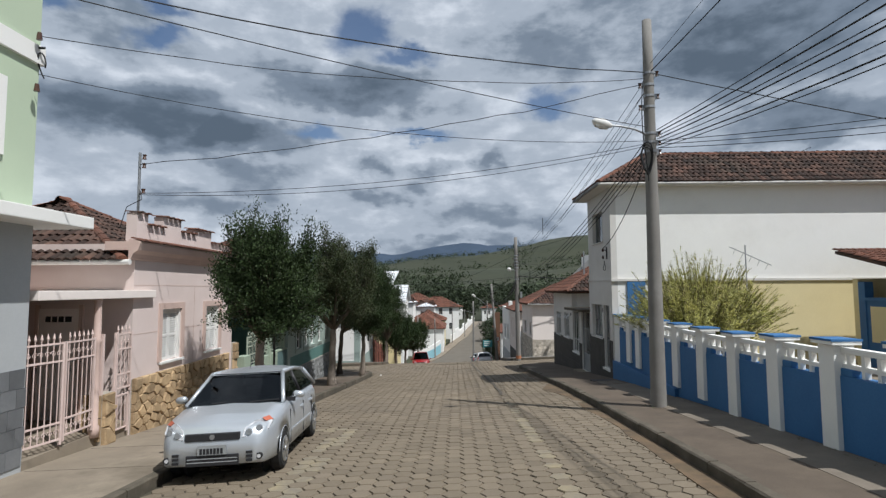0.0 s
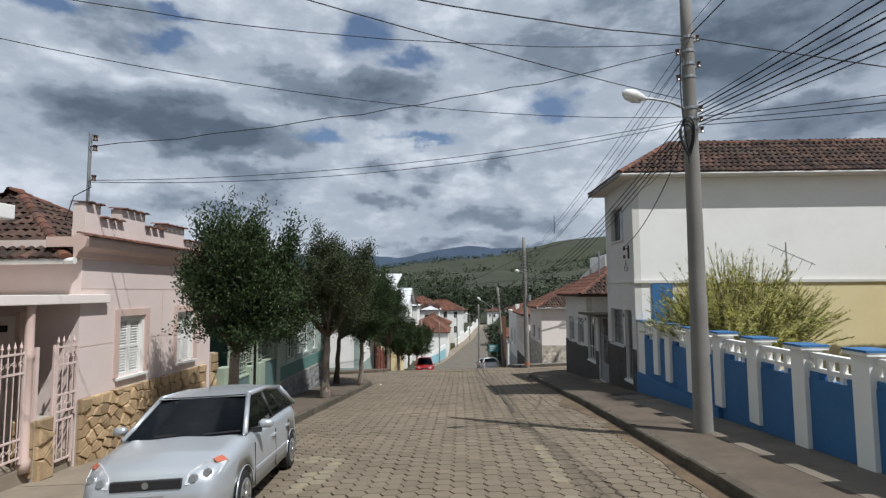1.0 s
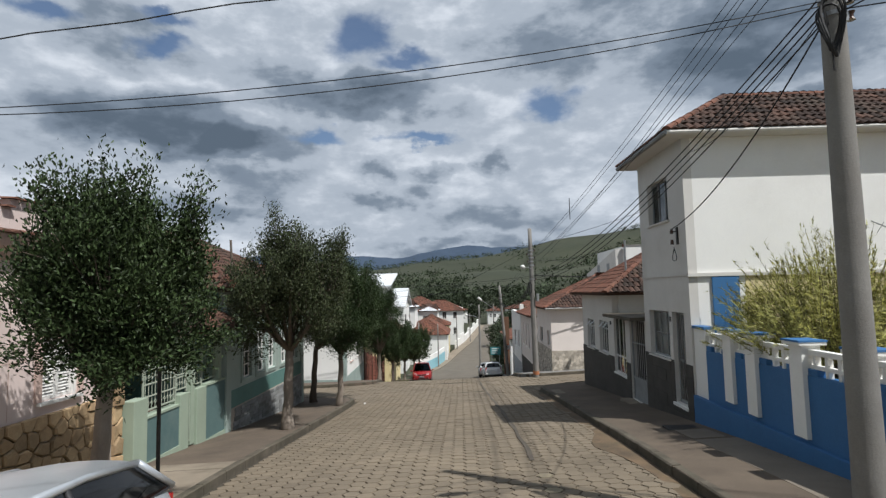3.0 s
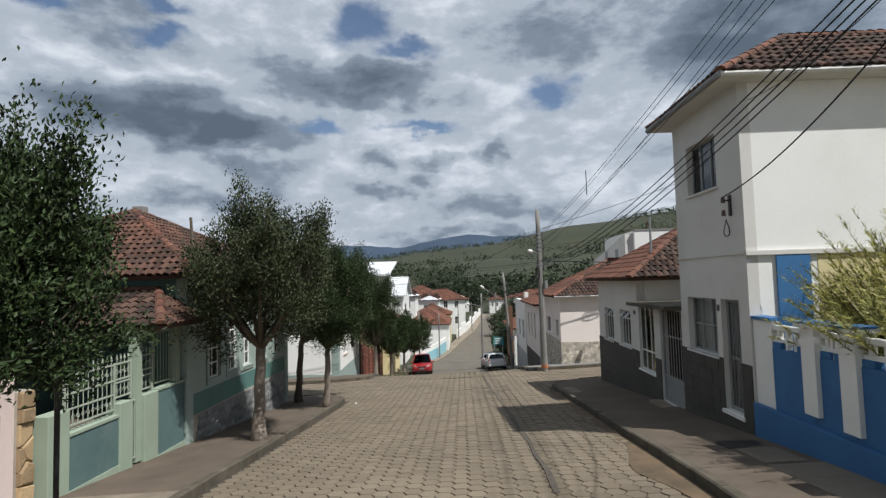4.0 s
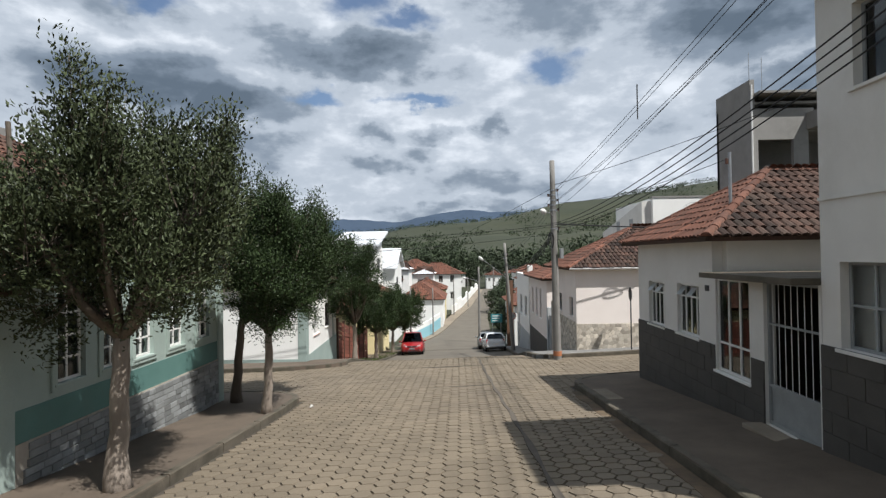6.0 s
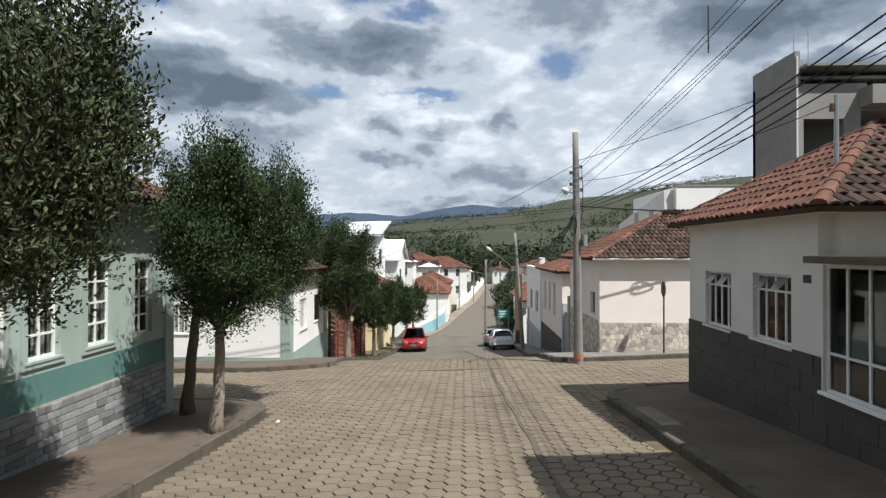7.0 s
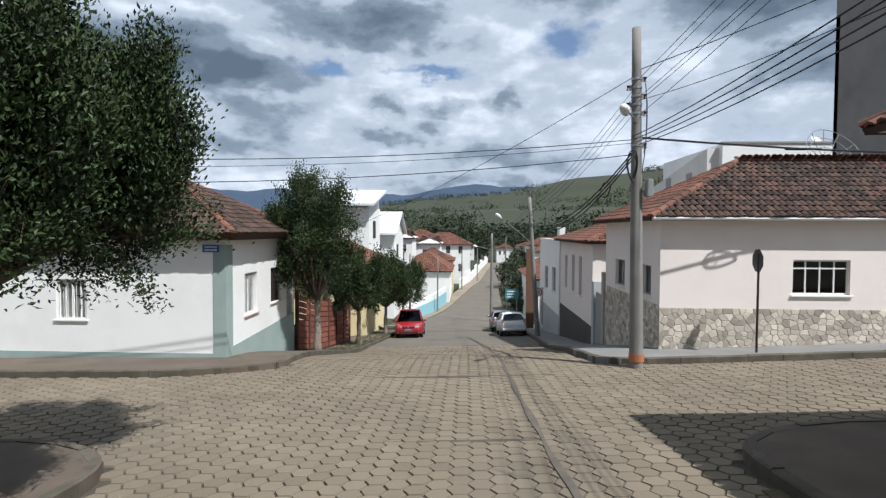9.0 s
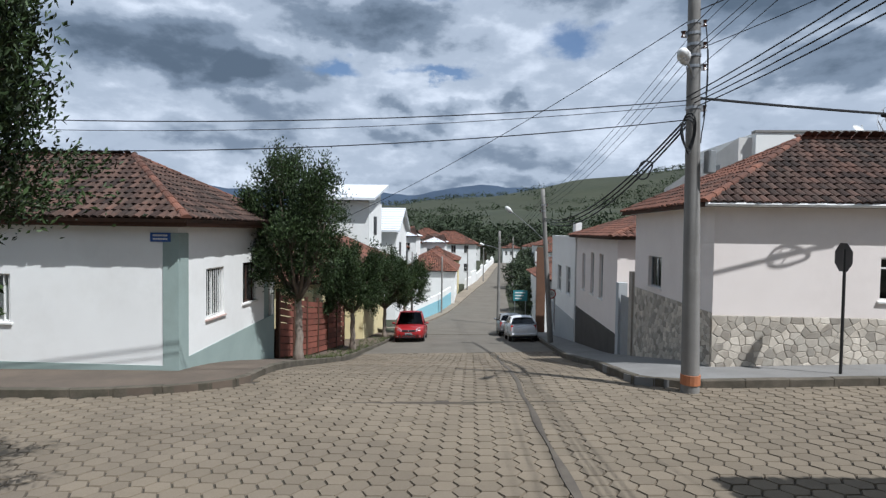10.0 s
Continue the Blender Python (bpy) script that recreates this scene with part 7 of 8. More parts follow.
    for sg, A, B, C, D in ((-1, a0, b0, c0, d0), (1, a1, b1, c1, d1)):
        A, B, C, D = (Vector(p) for p in (A, B, C, D))
        m0, m1 = A.lerp(D, 0.47), B.lerp(C, 0.36)
        pane("side_window", [A, m0, m1, B])
        pane("side_window", [m0, D, C, m1])
        for p, q, rr in ((A, B, 0.035), (m0, m1, 0.03), (D, C, 0.042)):
            off = Vector((sg * 0.004, 0, 0))
            part("pillar", Shape().tube([p + off, q + off], rr, 8), paint if rr > 0.031 else plastic_mat, c, smooth=True)
        part("roof_rail", Shape().tube([B, B.lerp(C, 0.5) + Vector((0, 0, 0.04)), C], 0.038, 8), paint, c, smooth=True)
        part("belt_trim", Shape().tube([A.lerp(D, 0.03), D], 0.014, 6), plastic_mat, c)
    roof = Shape()
    nx, ny = 7, 9
    for j in range(ny):
        t = j / (ny - 1)
        y = rf0 - 0.09 + (rr0 + 0.04 - rf0 + 0.09) * t
        for i in range(nx):
            q = -1 + 2 * i / (nx - 1)
            roof.v.append((q * tw * (1.03 - 0.03 * t), y, zt - 0.012 + (0.012 + 0.055 * (1 - q * q)) * min(1.0, t * 3.0) + 0.035 * math.sin(math.pi * min(1, t * 1.1)) - 0.085 * t ** 2.2))
    roof.f += [(j * nx + i, j * nx + i + 1, (j + 1) * nx + i + 1, (j + 1) * nx + i) for j in range(ny - 1) for i in range(nx - 1)]
    part("roof", roof, paint, c, smooth=True)
    # seats seen through the glass
    for sx in (-0.36, 0.36):
        part("seat", Shape().box(sx - 0.22, sx + 0.22, ws0 + 0.95, ws0 + 1.1, 0.5, 1.18), plastic_mat, c, bevel=0.05)
    part("dashboard", Shape().box(-bw * 0.9, bw * 0.9, ws0 + 0.15, ws0 + 0.5, 0.7, 0.95), plastic_mat, c, bevel=0.03)
    for sg in (-1, 1):
        wheel(c, sg * (hw - 0.105), yf, r, r, 0.185, sg)
        wheel(c, sg * (hw - 0.105), yr, r, r, 0.185, sg)
        for w in (yf, yr):
            arch = [(sg * (hw * 0.985), w + (r + 0.05) * math.cos(q), r + (r + 0.05) * math.sin(q)) for q in np.linspace(0.05, math.pi - 0.05, 14)]
            part("arch_lip", Shape().tube(arch, 0.009, 6), paint, c, smooth=True)
            part("arch_liner", Shape().tube([(sg * (hw - 0.30), w, r), (sg * (hw - 0.26), w, r)], r + 0.045, 20), plastic_mat, c)
        # mirror
        m = part("mirror", Shape().tube([(sg * (hw + 0.02), ws0 + 0.28, belt + 0.10), (sg * (hw + 0.06), ws0 + 0.28, belt + 0.11), (sg * (hw + 0.17), ws0 + 0.30, belt + 0.10), (sg * (hw + 0.20), ws0 + 0.31, belt + 0.09)],
                                         [0.035, 0.06, 0.055, 0.025], 12), paint, c, smooth=True)
        part("mirror_stalk", Shape().box(sg * (hw - 0.10), sg * (hw + 0.05), ws0 + 0.25, ws0 + 0.31, belt - 0.0, belt + 0.06), plastic_mat, m)
        # doors: seams, handle, sill moulding
        for y in (ws0 + 0.18, ws0 + 1.22, ws0 + 2.02):
            if y < L - 0.6:
                part("door_seam", Shape().box(sg * (hw * 0.985), sg * (hw + 0.0015), y, y + 0.008, 0.30, 0.84), plastic_mat, c)
        for y in (ws0 + 1.02, ws0 + 1.86):
            if y < L - 0.6:
                part("door_handle", Shape().box(sg * (hw * 0.97), sg * (hw + 0.028), y, y + 0.15, 0.755, 0.79), paint, c, bevel=0.008)
        part("side_moulding", Shape().box(sg * (hw * 0.98), sg * (hw + 0.012), yf + 0.40, yr - 0.40, 0.47, 0.52), paint, c, bevel=0.006)
        # head lamp with amber corner, fog lamp and side slats
        hl = Shape()
        v = [(sg * 0.40, 0.02, 0.625), (sg * 0.60, 0.075, 0.635), (sg * 0.735, 0.20, 0.70), (sg * 0.765, 0.36, 0.80), (sg * 0.70, 0.36, 0.855), (sg * 0.55, 0.19, 0.825), (sg * 0.42, 0.09, 0.745)]
        v2 = [(a + sg * 0.012, y - 0.028, z + 0.016) for a, y, z in v]
        n = len(v)
        hl.add([(a, y + 0.12, z - 0.03) for a, y, z in v] + v2, [tuple(range(n)), tuple(range(2 * n - 1, n - 1, -1))] + [(k, (k + 1) % n, n + (k + 1) % n, n + k) for k in range(n)])
        lamp = part("headlamp", hl, headlamp_mat, c, "clear headlamp with an amber corner", bevel=0.006)
        am = Shape()
        v = [tuple(Vector(v2[5]) * 0.5 + Vector(v2[4]) * 0.5), v2[4], v2[3], tuple(Vector(v2[3]) * 0.45 + Vector(v2[5]) * 0.4 + Vector(v2[2]) * 0.15)]
        v3 = [(a + sg * 0.002, y - 0.006, z + 0.006) for a, y, z in v]
        am.add(v + v3, [(0, 1, 2, 3), (7, 6, 5, 4)] + [(k, (k + 1) % 4, 4 + (k + 1) % 4, 4 + k) for k in range(4)])
        part("indicator", am, amber_mat, lamp)
        for q, dz in ((0.50, 0.0), (0.63, 0.04)):
            yy = float(np.interp(q, [0.40, 0.60, 0.735], [0.02, 0.075, 0.20])) - 0.03
            part("reflector_bowl", Shape().tube([(sg * q, yy + 0.03, 0.70 + dz), (sg * q, yy - 0.008, 0.705 + dz)], [0.050, 0.040], 16), alloy_mat, lamp)
        part("fog_lamp", Shape().tube([(sg * 0.645, 0.08, 0.365), (sg * 0.645, 0.016, 0.365)], 0.046, 14), plastic_mat, c)
        part("fog_lens", Shape().tube([(sg * 0.645, 0.05, 0.365), (sg * 0.645, 0.012, 0.365)], 0.028, 12), headlamp_mat, c)
        for k in range(3):
            part("bumper_slat", Shape().box(sg * 0.47, sg * 0.56, -0.012, 0.06, 0.305 + 0.055 * k, 0.340 + 0.055 * k), plastic_mat, c)
        part("tail_lamp", Shape().box(sg * (hw * 0.70), sg * (hw * 0.86), L - 0.13, L - 0.02, 0.62, 0.92), tail_mat, c, bevel=0.02)
    part("grille", Shape().box(-0.385, 0.385, -0.014, 0.05, 0.61, 0.715), plastic_mat, c, "black mesh upper grille", bevel=0.012)
    part("badge", Shape().tube([(0, -0.014, 0.665), (0, -0.022, 0.665)], 0.036, 16), alloy_mat, c)
    part("lower_grille", Shape().box(-0.37, 0.37, -0.012, 0.05, 0.27, 0.42), plastic_mat, c, bevel=0.01)
    for z in (0.318, 0.366):
        part("grille_blade", Shape().box(-0.35, 0.35, -0.016, -0.008, z, z + 0.011), paint, c)
    pl = part("number_plate", Shape().box(-0.2, 0.2, -0.035, -0.018, 0.425, 0.555), frame_grey_mat, c, "grey number plate")
    for k in range(7):
        part("lettering", Shape().box(-0.165 + 0.048 * k, -0.132 + 0.048 * k, -0.041, -0.034, 0.44, 0.515), plastic_mat, pl)
    pl2 = part("number_plate", Shape().box(-0.2, 0.2, L + 0.0, L + 0.014, 0.50, 0.63), frame_white_mat, c, "grey number plate")
    part("bumper", Shape().box(-hw * 0.82, hw * 0.82, L - 0.1, L + 0.02, 0.36, 0.5), plastic_mat if rack else paint, c, bevel=0.04)
    for sx in (-0.35, 0.25):
        part("wiper", Shape().tube([(sx, ws0 - 0.05, belt + 0.06), (sx + 0.45, ws0 + 0.02, belt + 0.07)], 0.012, 5), plastic_mat, c)
    part("aerial", Shape().tube([(0, rf0 + 0.15, zt + 0.09), (0.0, rf0 + 0.42, zt + 0.30)], 0.006, 5), plastic_mat, c)
    return c


def stand(ob, x, y, yaw, L, W):
    """Set a car down on the sloping street: its nose at plan (x, y), turned by yaw degrees."""
    c, s_ = math.cos(radians(yaw)), math.sin(radians(yaw))
    def plan(a, b):
        return Vector((x + a * c - b * s_, y + a * s_ + b * c, 0))
    def up(p):
        return Vector((p.x, p.y, lie(p.x, p.y)))
    f, b = up(plan(0, 0.78)), up(plan(0, L - 0.66))
    l, r = up(plan(-W / 2, L / 2)), up(plan(W / 2, L / 2))
    ydir, xdir = (b - f).normalized(), (r - l).normalized()
    zdir = xdir.cross(ydir).normalized()
    xdir = ydir.cross(zdir)
    m = Matrix((xdir, ydir, zdir)).transposed().to_4x4()
    m.translation = f - ydir * 0.78 + zdir * 0.004
    ob.matrix_basis = m


silver = car("hatchback_car", "silver hatchback parked at the kerb, nose uphill", silver_mat)
stand(silver, -3.42, 7.72, 4.5, 3.93, 1.68)
red = car("pickup_car", "red compact pickup with black lower trim parked at the kerb", redcar_mat, L=4.6, W=1.80, H=1.76, deck=(0.05, 1.05, 1.70, 2.75, 2.95), rack=True)
stand(red, -3.55, 55.6, 2.0, 4.6, 1.80)
whitecar = car("estate_car", "white hatchback parked facing downhill", whitecar_mat, L=3.9, W=1.64, H=1.44)
stand(whitecar, 2.92, 58.6, 181, 3.9, 1.64)
dark = car("estate_car", "grey car parked in front of the white one", material("grey_car_paint", (0.30, 0.31, 0.32), (0.28, 0.29, 0.30), 2, 0.3, 0.0, 300, metal=0.4), L=4.0, W=1.68, H=1.46)
stand(dark, 2.7, 64.0, 180, 4.0, 1.68)


# ---- trees ----
def leaf_cloud(rnd, tips, per, size, spread, up=0.3):
    """Small pointed leaves scattered round twig ends."""
    vs, fs = [], []
    for p, d in tips:
        for _ in range(per):
            t = rnd.random()
            q = p + d * (t * spread * 1.6 - spread * 0.5) + Vector((rnd.gauss(0, 1), rnd.gauss(0, 1), rnd.gauss(0, 0.8))) * spread * 0.42
            a = (d * 0.6 + Vector((rnd.uniform(-1, 1), rnd.uniform(-1, 1), rnd.uniform(-0.7, 1) + up))).normalized()
            b = a.cross(Vector((rnd.uniform(-1, 1), rnd.uniform(-1, 1), rnd.uniform(-1, 1)))).normalized()
            L, w = size * rnd.uniform(0.7, 1.4), size * rnd.uniform(0.18, 0.30)
            n = a.cross(b) * (L * 0.12)
            k = len(vs)
            vs += [tuple(q), tuple(q + a * L * 0.5 + b * w + n), tuple(q + a * L), tuple(q + a * L * 0.5 - b * w + n)]
            fs += [(k, k + 1, k + 2), (k, k + 2, k + 3)]
    return vs, fs


def street_tree(name, x, y, crown, radius, top, bottom, seed, label, mat=leaf_mat, trunk_r=0.13, lean=(0.0, 0.0), clusters=420, per=34, leaf=0.085, lime=True, sparse=0.12):
    """A pruned street tree. crown: the plan centre of the crown."""
    rnd = random.Random(seed)
    base = Vector((x, y, lie(x, y) + 0.10))
    tree = thing(name, label, "tree", "street trees")
    cx, cy = crown
    fork = Vector((x + (cx - x) * 0.4 + lean[0], y + (cy - y) * 0.4 + lean[1], bottom + 0.25))
    mid = (base + fork) / 2 + Vector((rnd.uniform(-0.07, 0.07), rnd.uniform(-0.07, 0.07), 0))
    n = 9
    trunk = []
    for i in range(n):
        t = i / (n - 1)
        trunk.append(base * (1 - t) ** 2 + mid * 2 * t * (1 - t) + fork * t * t + Vector((0.018 * math.sin(i * 2.1 + seed), 0.018 * math.cos(i * 1.7), 0)))
    radii = [trunk_r * (1.45 if i == 0 else 1.15 if i == 1 else 1.0 - 0.035 * i) for i in range(n)]
    trunk[0] -= Vector((0, 0, 0.12))
    part("trunk", Shape().tube(trunk, radii, 11), limewash_mat if lime else bark_mat, tree, smooth=True)
    centre = Vector((cx, cy, (top + bottom) / 2))
    half = (top - bottom) / 2
    twigs = Shape()
    lobes = []
    # boughs rise and spread from the fork, each carrying a lobe of foliage
    count = 15
    for k in range(count):
        q = 1 - 1.8 * (k + 0.5) / count
        w = 2.39996 * k + rnd.uniform(-0.35, 0.35) + seed
        ring = float(np.interp(q, [-1, -0.5, 0.1, 0.6, 1], [0.45, 0.85, 1.0, 0.92, 0.5]))
        v = Vector((math.cos(w) * ring, math.sin(w) * ring, q))
        reach = rnd.uniform(0.55, 0.78)
        c = centre + Vector((v.x * radius * reach, v.y * radius * reach, v.z * half * rnd.uniform(0.58, 0.80)))
        size = radius * rnd.uniform(0.30, 0.44)
        lobes.append((c, size, v))
        end = c + Vector((v.x, v.y, 0.8)).normalized() * size * 0.5
        pts = [fork - Vector((0, 0, 0.1)), fork.lerp(end, 0.3) + Vector((v.x, v.y, -0.15)) * 0.16, fork.lerp(end, 0.68) + Vector((v.x, v.y, 0)) * 0.08, end]
        part("limb", Shape().tube(pts, [trunk_r * 0.5, trunk_r * 0.34, trunk_r * 0.2, 0.010], 6), bark_mat, tree, smooth=True)
    lobes.append((centre + Vector((0, 0, half * 0.1)), radius * 0.55, Vector((0, 0, 1))))
    tips = []
    for k in range(clusters):
        c, size, out = lobes[rnd.randrange(len(lobes))]
        while True:
            v = Vector((rnd.uniform(-1, 1), rnd.uniform(-1, 1), rnd.uniform(-1, 1)))
            if 0.2 < v.length < 1:
                break
        v = v.normalized() * v.length ** 0.5
        bulge = 1.0 + 0.45 * noise.noise(v * 2.6 + c * 3.0) - sparse * 0.25
        if sparse and noise.noise((c + v * size) * 2.4 + Vector((0, seed, 5))) > 0.42 - sparse * 0.35:
            continue
        p = c + Vector((v.x, v.y, v.z * 1.25)) * size * bulge
        d = (v * 0.5 + out * 0.35 + Vector((0, 0, 0.55))).normalized()
        tips.append((p, d))
        if k % 4 == 0:
            twigs.tube([c - d * 0.1, c.lerp(p, 0.55) + Vector((0, 0, -0.04)), p + d * 0.18], [0.014, 0.009, 0.004], 4, cap=False)
    # long upright shoots break the outline
    for k in range(90):
        c, size, out = lobes[rnd.randrange(len(lobes) - 1)]
        v = (Vector((rnd.gauss(0, 0.7), rnd.gauss(0, 0.7), rnd.uniform(-0.2, 1.2))) + out * 0.9).normalized()
        p = c + v * size * 0.8
        d = (v * 0.45 + Vector((rnd.gauss(0, 0.15), rnd.gauss(0, 0.15), 0.95 if v.z > -0.1 else 0.1))).normalized()
        reach = rnd.uniform(0.2, 0.45) + (0.6 if out.z > 0.3 else 0.25) * rnd.random() ** 2
        for j in range(5):
            tips.append((p + d * (reach * j / 4) + Vector((rnd.gauss(0, 0.02), rnd.gauss(0, 0.02), 0)), d))
        twigs.tube([p - d * 0.3, p + d * (reach + 0.08)], [0.008, 0.003], 4, cap=False)
    part("twig", twigs, bark_mat, tree)["kind"] = "stuff"
    vs, fs = leaf_cloud(rnd, tips, per, leaf, 0.26)
    me = bpy.data.meshes.new("crown")
    me.from_pydata(vs, [], fs)
    ob = put(new("crown", me), mat, tree)
    ob["kind"] = "stuff"
    return tree


street_tree("street_tree", -4.75, 13.0, (-4.52, 13.0), 0.95, 3.35, 0.62, 3, "dark green clipped street tree beside the pink house", clusters=800, per=54, leaf=0.066)
street_tree("street_tree", -4.75, 20.9, (-4.65, 21.1), 1.52, 3.6, 0.25, 8, "olive green street tree with a forked limewashed trunk", leaf_dry_mat, 0.15, clusters=1300, per=40, sparse=0.3, leaf=0.07)
street_tree("street_tree", -4.5, 26.2, (-4.36, 26.3), 1.13, 2.72, -0.45, 15, "dense dark green street tree on a slim trunk", clusters=950, per=60, trunk_r=0.115, leaf=0.062)
street_tree("street_tree", -5.95, 27.9, (-4.72, 28.75), 1.22, 2.9, -0.45, 21, "dark green tree leaning beside the green house", clusters=850, per=56, lime=False, leaf=0.064, lean=(-0.45, 0))
street_tree("street_tree", -5.2, 40.9, (-5.25, 40.9), 1.40, 2.45, -2.1, 27, "dark green street tree beside the corner house", clusters=720, per=36)
street_tree("street_tree", -5.35, 49.0, (-5.4, 49.0), 1.30, -0.95, -3.7, 33, "dark green street tree beside a board fence", clusters=440, per=32, leaf=0.1)
street_tree("street_tree", -5.35, 58.0, (-5.3, 58.0), 1.45, -1.7, -4.8, 39, "dark green street tree further downhill", clusters=360, per=30, leaf=0.12)
street_tree("street_tree", -5.2, 66.5, (-5.1, 66.5), 1.75, -2.5, -5.8, 45, "dark green street tree further downhill", clusters=360, per=30, leaf=0.13)


def feathery_shrub(cx, cy, z0, radius, height, seed):
    """Fine arching shoots with narrow yellow-green leaves."""
    rnd = random.Random(seed)
    sh = thing("garden_shrub", "feathery yellow-green shrub behind the blue wall", "shrub")
    stems, vs, fs = Shape(), [], []
    for k in range(700):
        w, r = rnd.uniform(0, 2 * math.pi), radius * math.sqrt(rnd.random())
        h = height * (0.72 + 0.28 * rnd.random()) * math.sqrt(max(0.12, 1 - (r / radius) ** 2 * 0.72))
        out = Vector((math.cos(w), math.sin(w), 0))
        a = Vector((cx, cy, z0)) + out * r * 0.25
        b = Vector((cx, cy, z0 + h * 0.62)) + out * r * 0.8
        droop = 0.16 * (r / radius) ** 2 * rnd.random()
        c = Vector((cx, cy, z0 + h * (0.86 + 0.16 * rnd.random() - droop))) + out * r * rnd.uniform(1.0, 1.22) + Vector((rnd.uniform(-0.3, 0.3), rnd.uniform(-0.3, 0.3), 0))
        pts = [a.lerp(b, t).lerp(b.lerp(c, t), t) for t in (0, 0.25, 0.5, 0.75, 1)]
        if k % 2 == 0:
            stems.tube(pts, [0.014, 0.010, 0.007, 0.005, 0.002], 4, cap=False)
        for j in range(90):
            t = 0.30 + 0.72 * rnd.random()
            p = a.lerp(b, t).lerp(b.lerp(c, t), t)
            d = (b.lerp(c, t) - a.lerp(b, t)).normalized()
            q = (d * 0.45 + Vector((rnd.uniform(-1, 1), rnd.uniform(-1, 1), rnd.uniform(-0.5, 0.8)))).normalized()
            s = q.cross(d).normalized() * rnd.uniform(0.006, 0.011)
            L = rnd.uniform(0.07, 0.16)
            k0 = len(vs)
            vs += [tuple(p - s), tuple(p + s), tuple(p + q * L)]
            fs.append((k0, k0 + 1, k0 + 2))
    part("stem", stems, bark_mat, sh)["kind"] = "stuff"
    me = bpy.data.meshes.new("foliage")
    me.from_pydata(vs, [], fs)
    ob = put(new("foliage", me), shrub_mat, sh)
    ob["kind"] = "stuff"


feathery_shrub(7.1, 15.9, -0.3, 2.0, 3.45, 4)


# ---- downhill on the left, the valley and the hills ----
def board_fence():
    f = thing("board_fence", "tall red-brown board fence with gaps", "fence")
    X = -6.5
    for k in range(7):
        y = 42.6 + 1.55 * k
        part("post", Shape().box(X - 0.06, X + 0.06, y, y + 0.14, lie(X, y) - 0.2, lie(X, y) + 2.5), dark_wood_mat, f)
    # dark panel added behind the boards so their gaps stay dark
    part("backing", Shape().box(X - 0.2, X - 0.14, 42.6, 52.0, -8, -3.2), dark_wood_mat, f)
    rnd = random.Random(4)
    for k in range(6):
        y0, y1 = 42.75 + 1.55 * k, 44.13 + 1.55 * k
        za, zb = lie(X, y0) + 0.2, lie(X, y1) + 0.2
        for j in range(9):
            t = 0.24 * j
            o = rnd.uniform(-0.02, 0.02)
            part("board", Shape().add([(X + o, y0, za + t), (X + o, y1, zb + t), (X + o, y1, zb + t + 0.21), (X + o, y0, za + t + 0.21), (X + o + 0.03, y0, za + t), (X + o + 0.03, y1, zb + t), (X + o + 0.03, y1, zb + t + 0.21), (X + o + 0.03, y0, za + t + 0.21)],
                                      [(0, 3, 2, 1), (4, 5, 6, 7), (0, 1, 5, 4), (1, 2, 6, 5), (2, 3, 7, 6), (3, 0, 4, 7)]), red_board_mat, f)


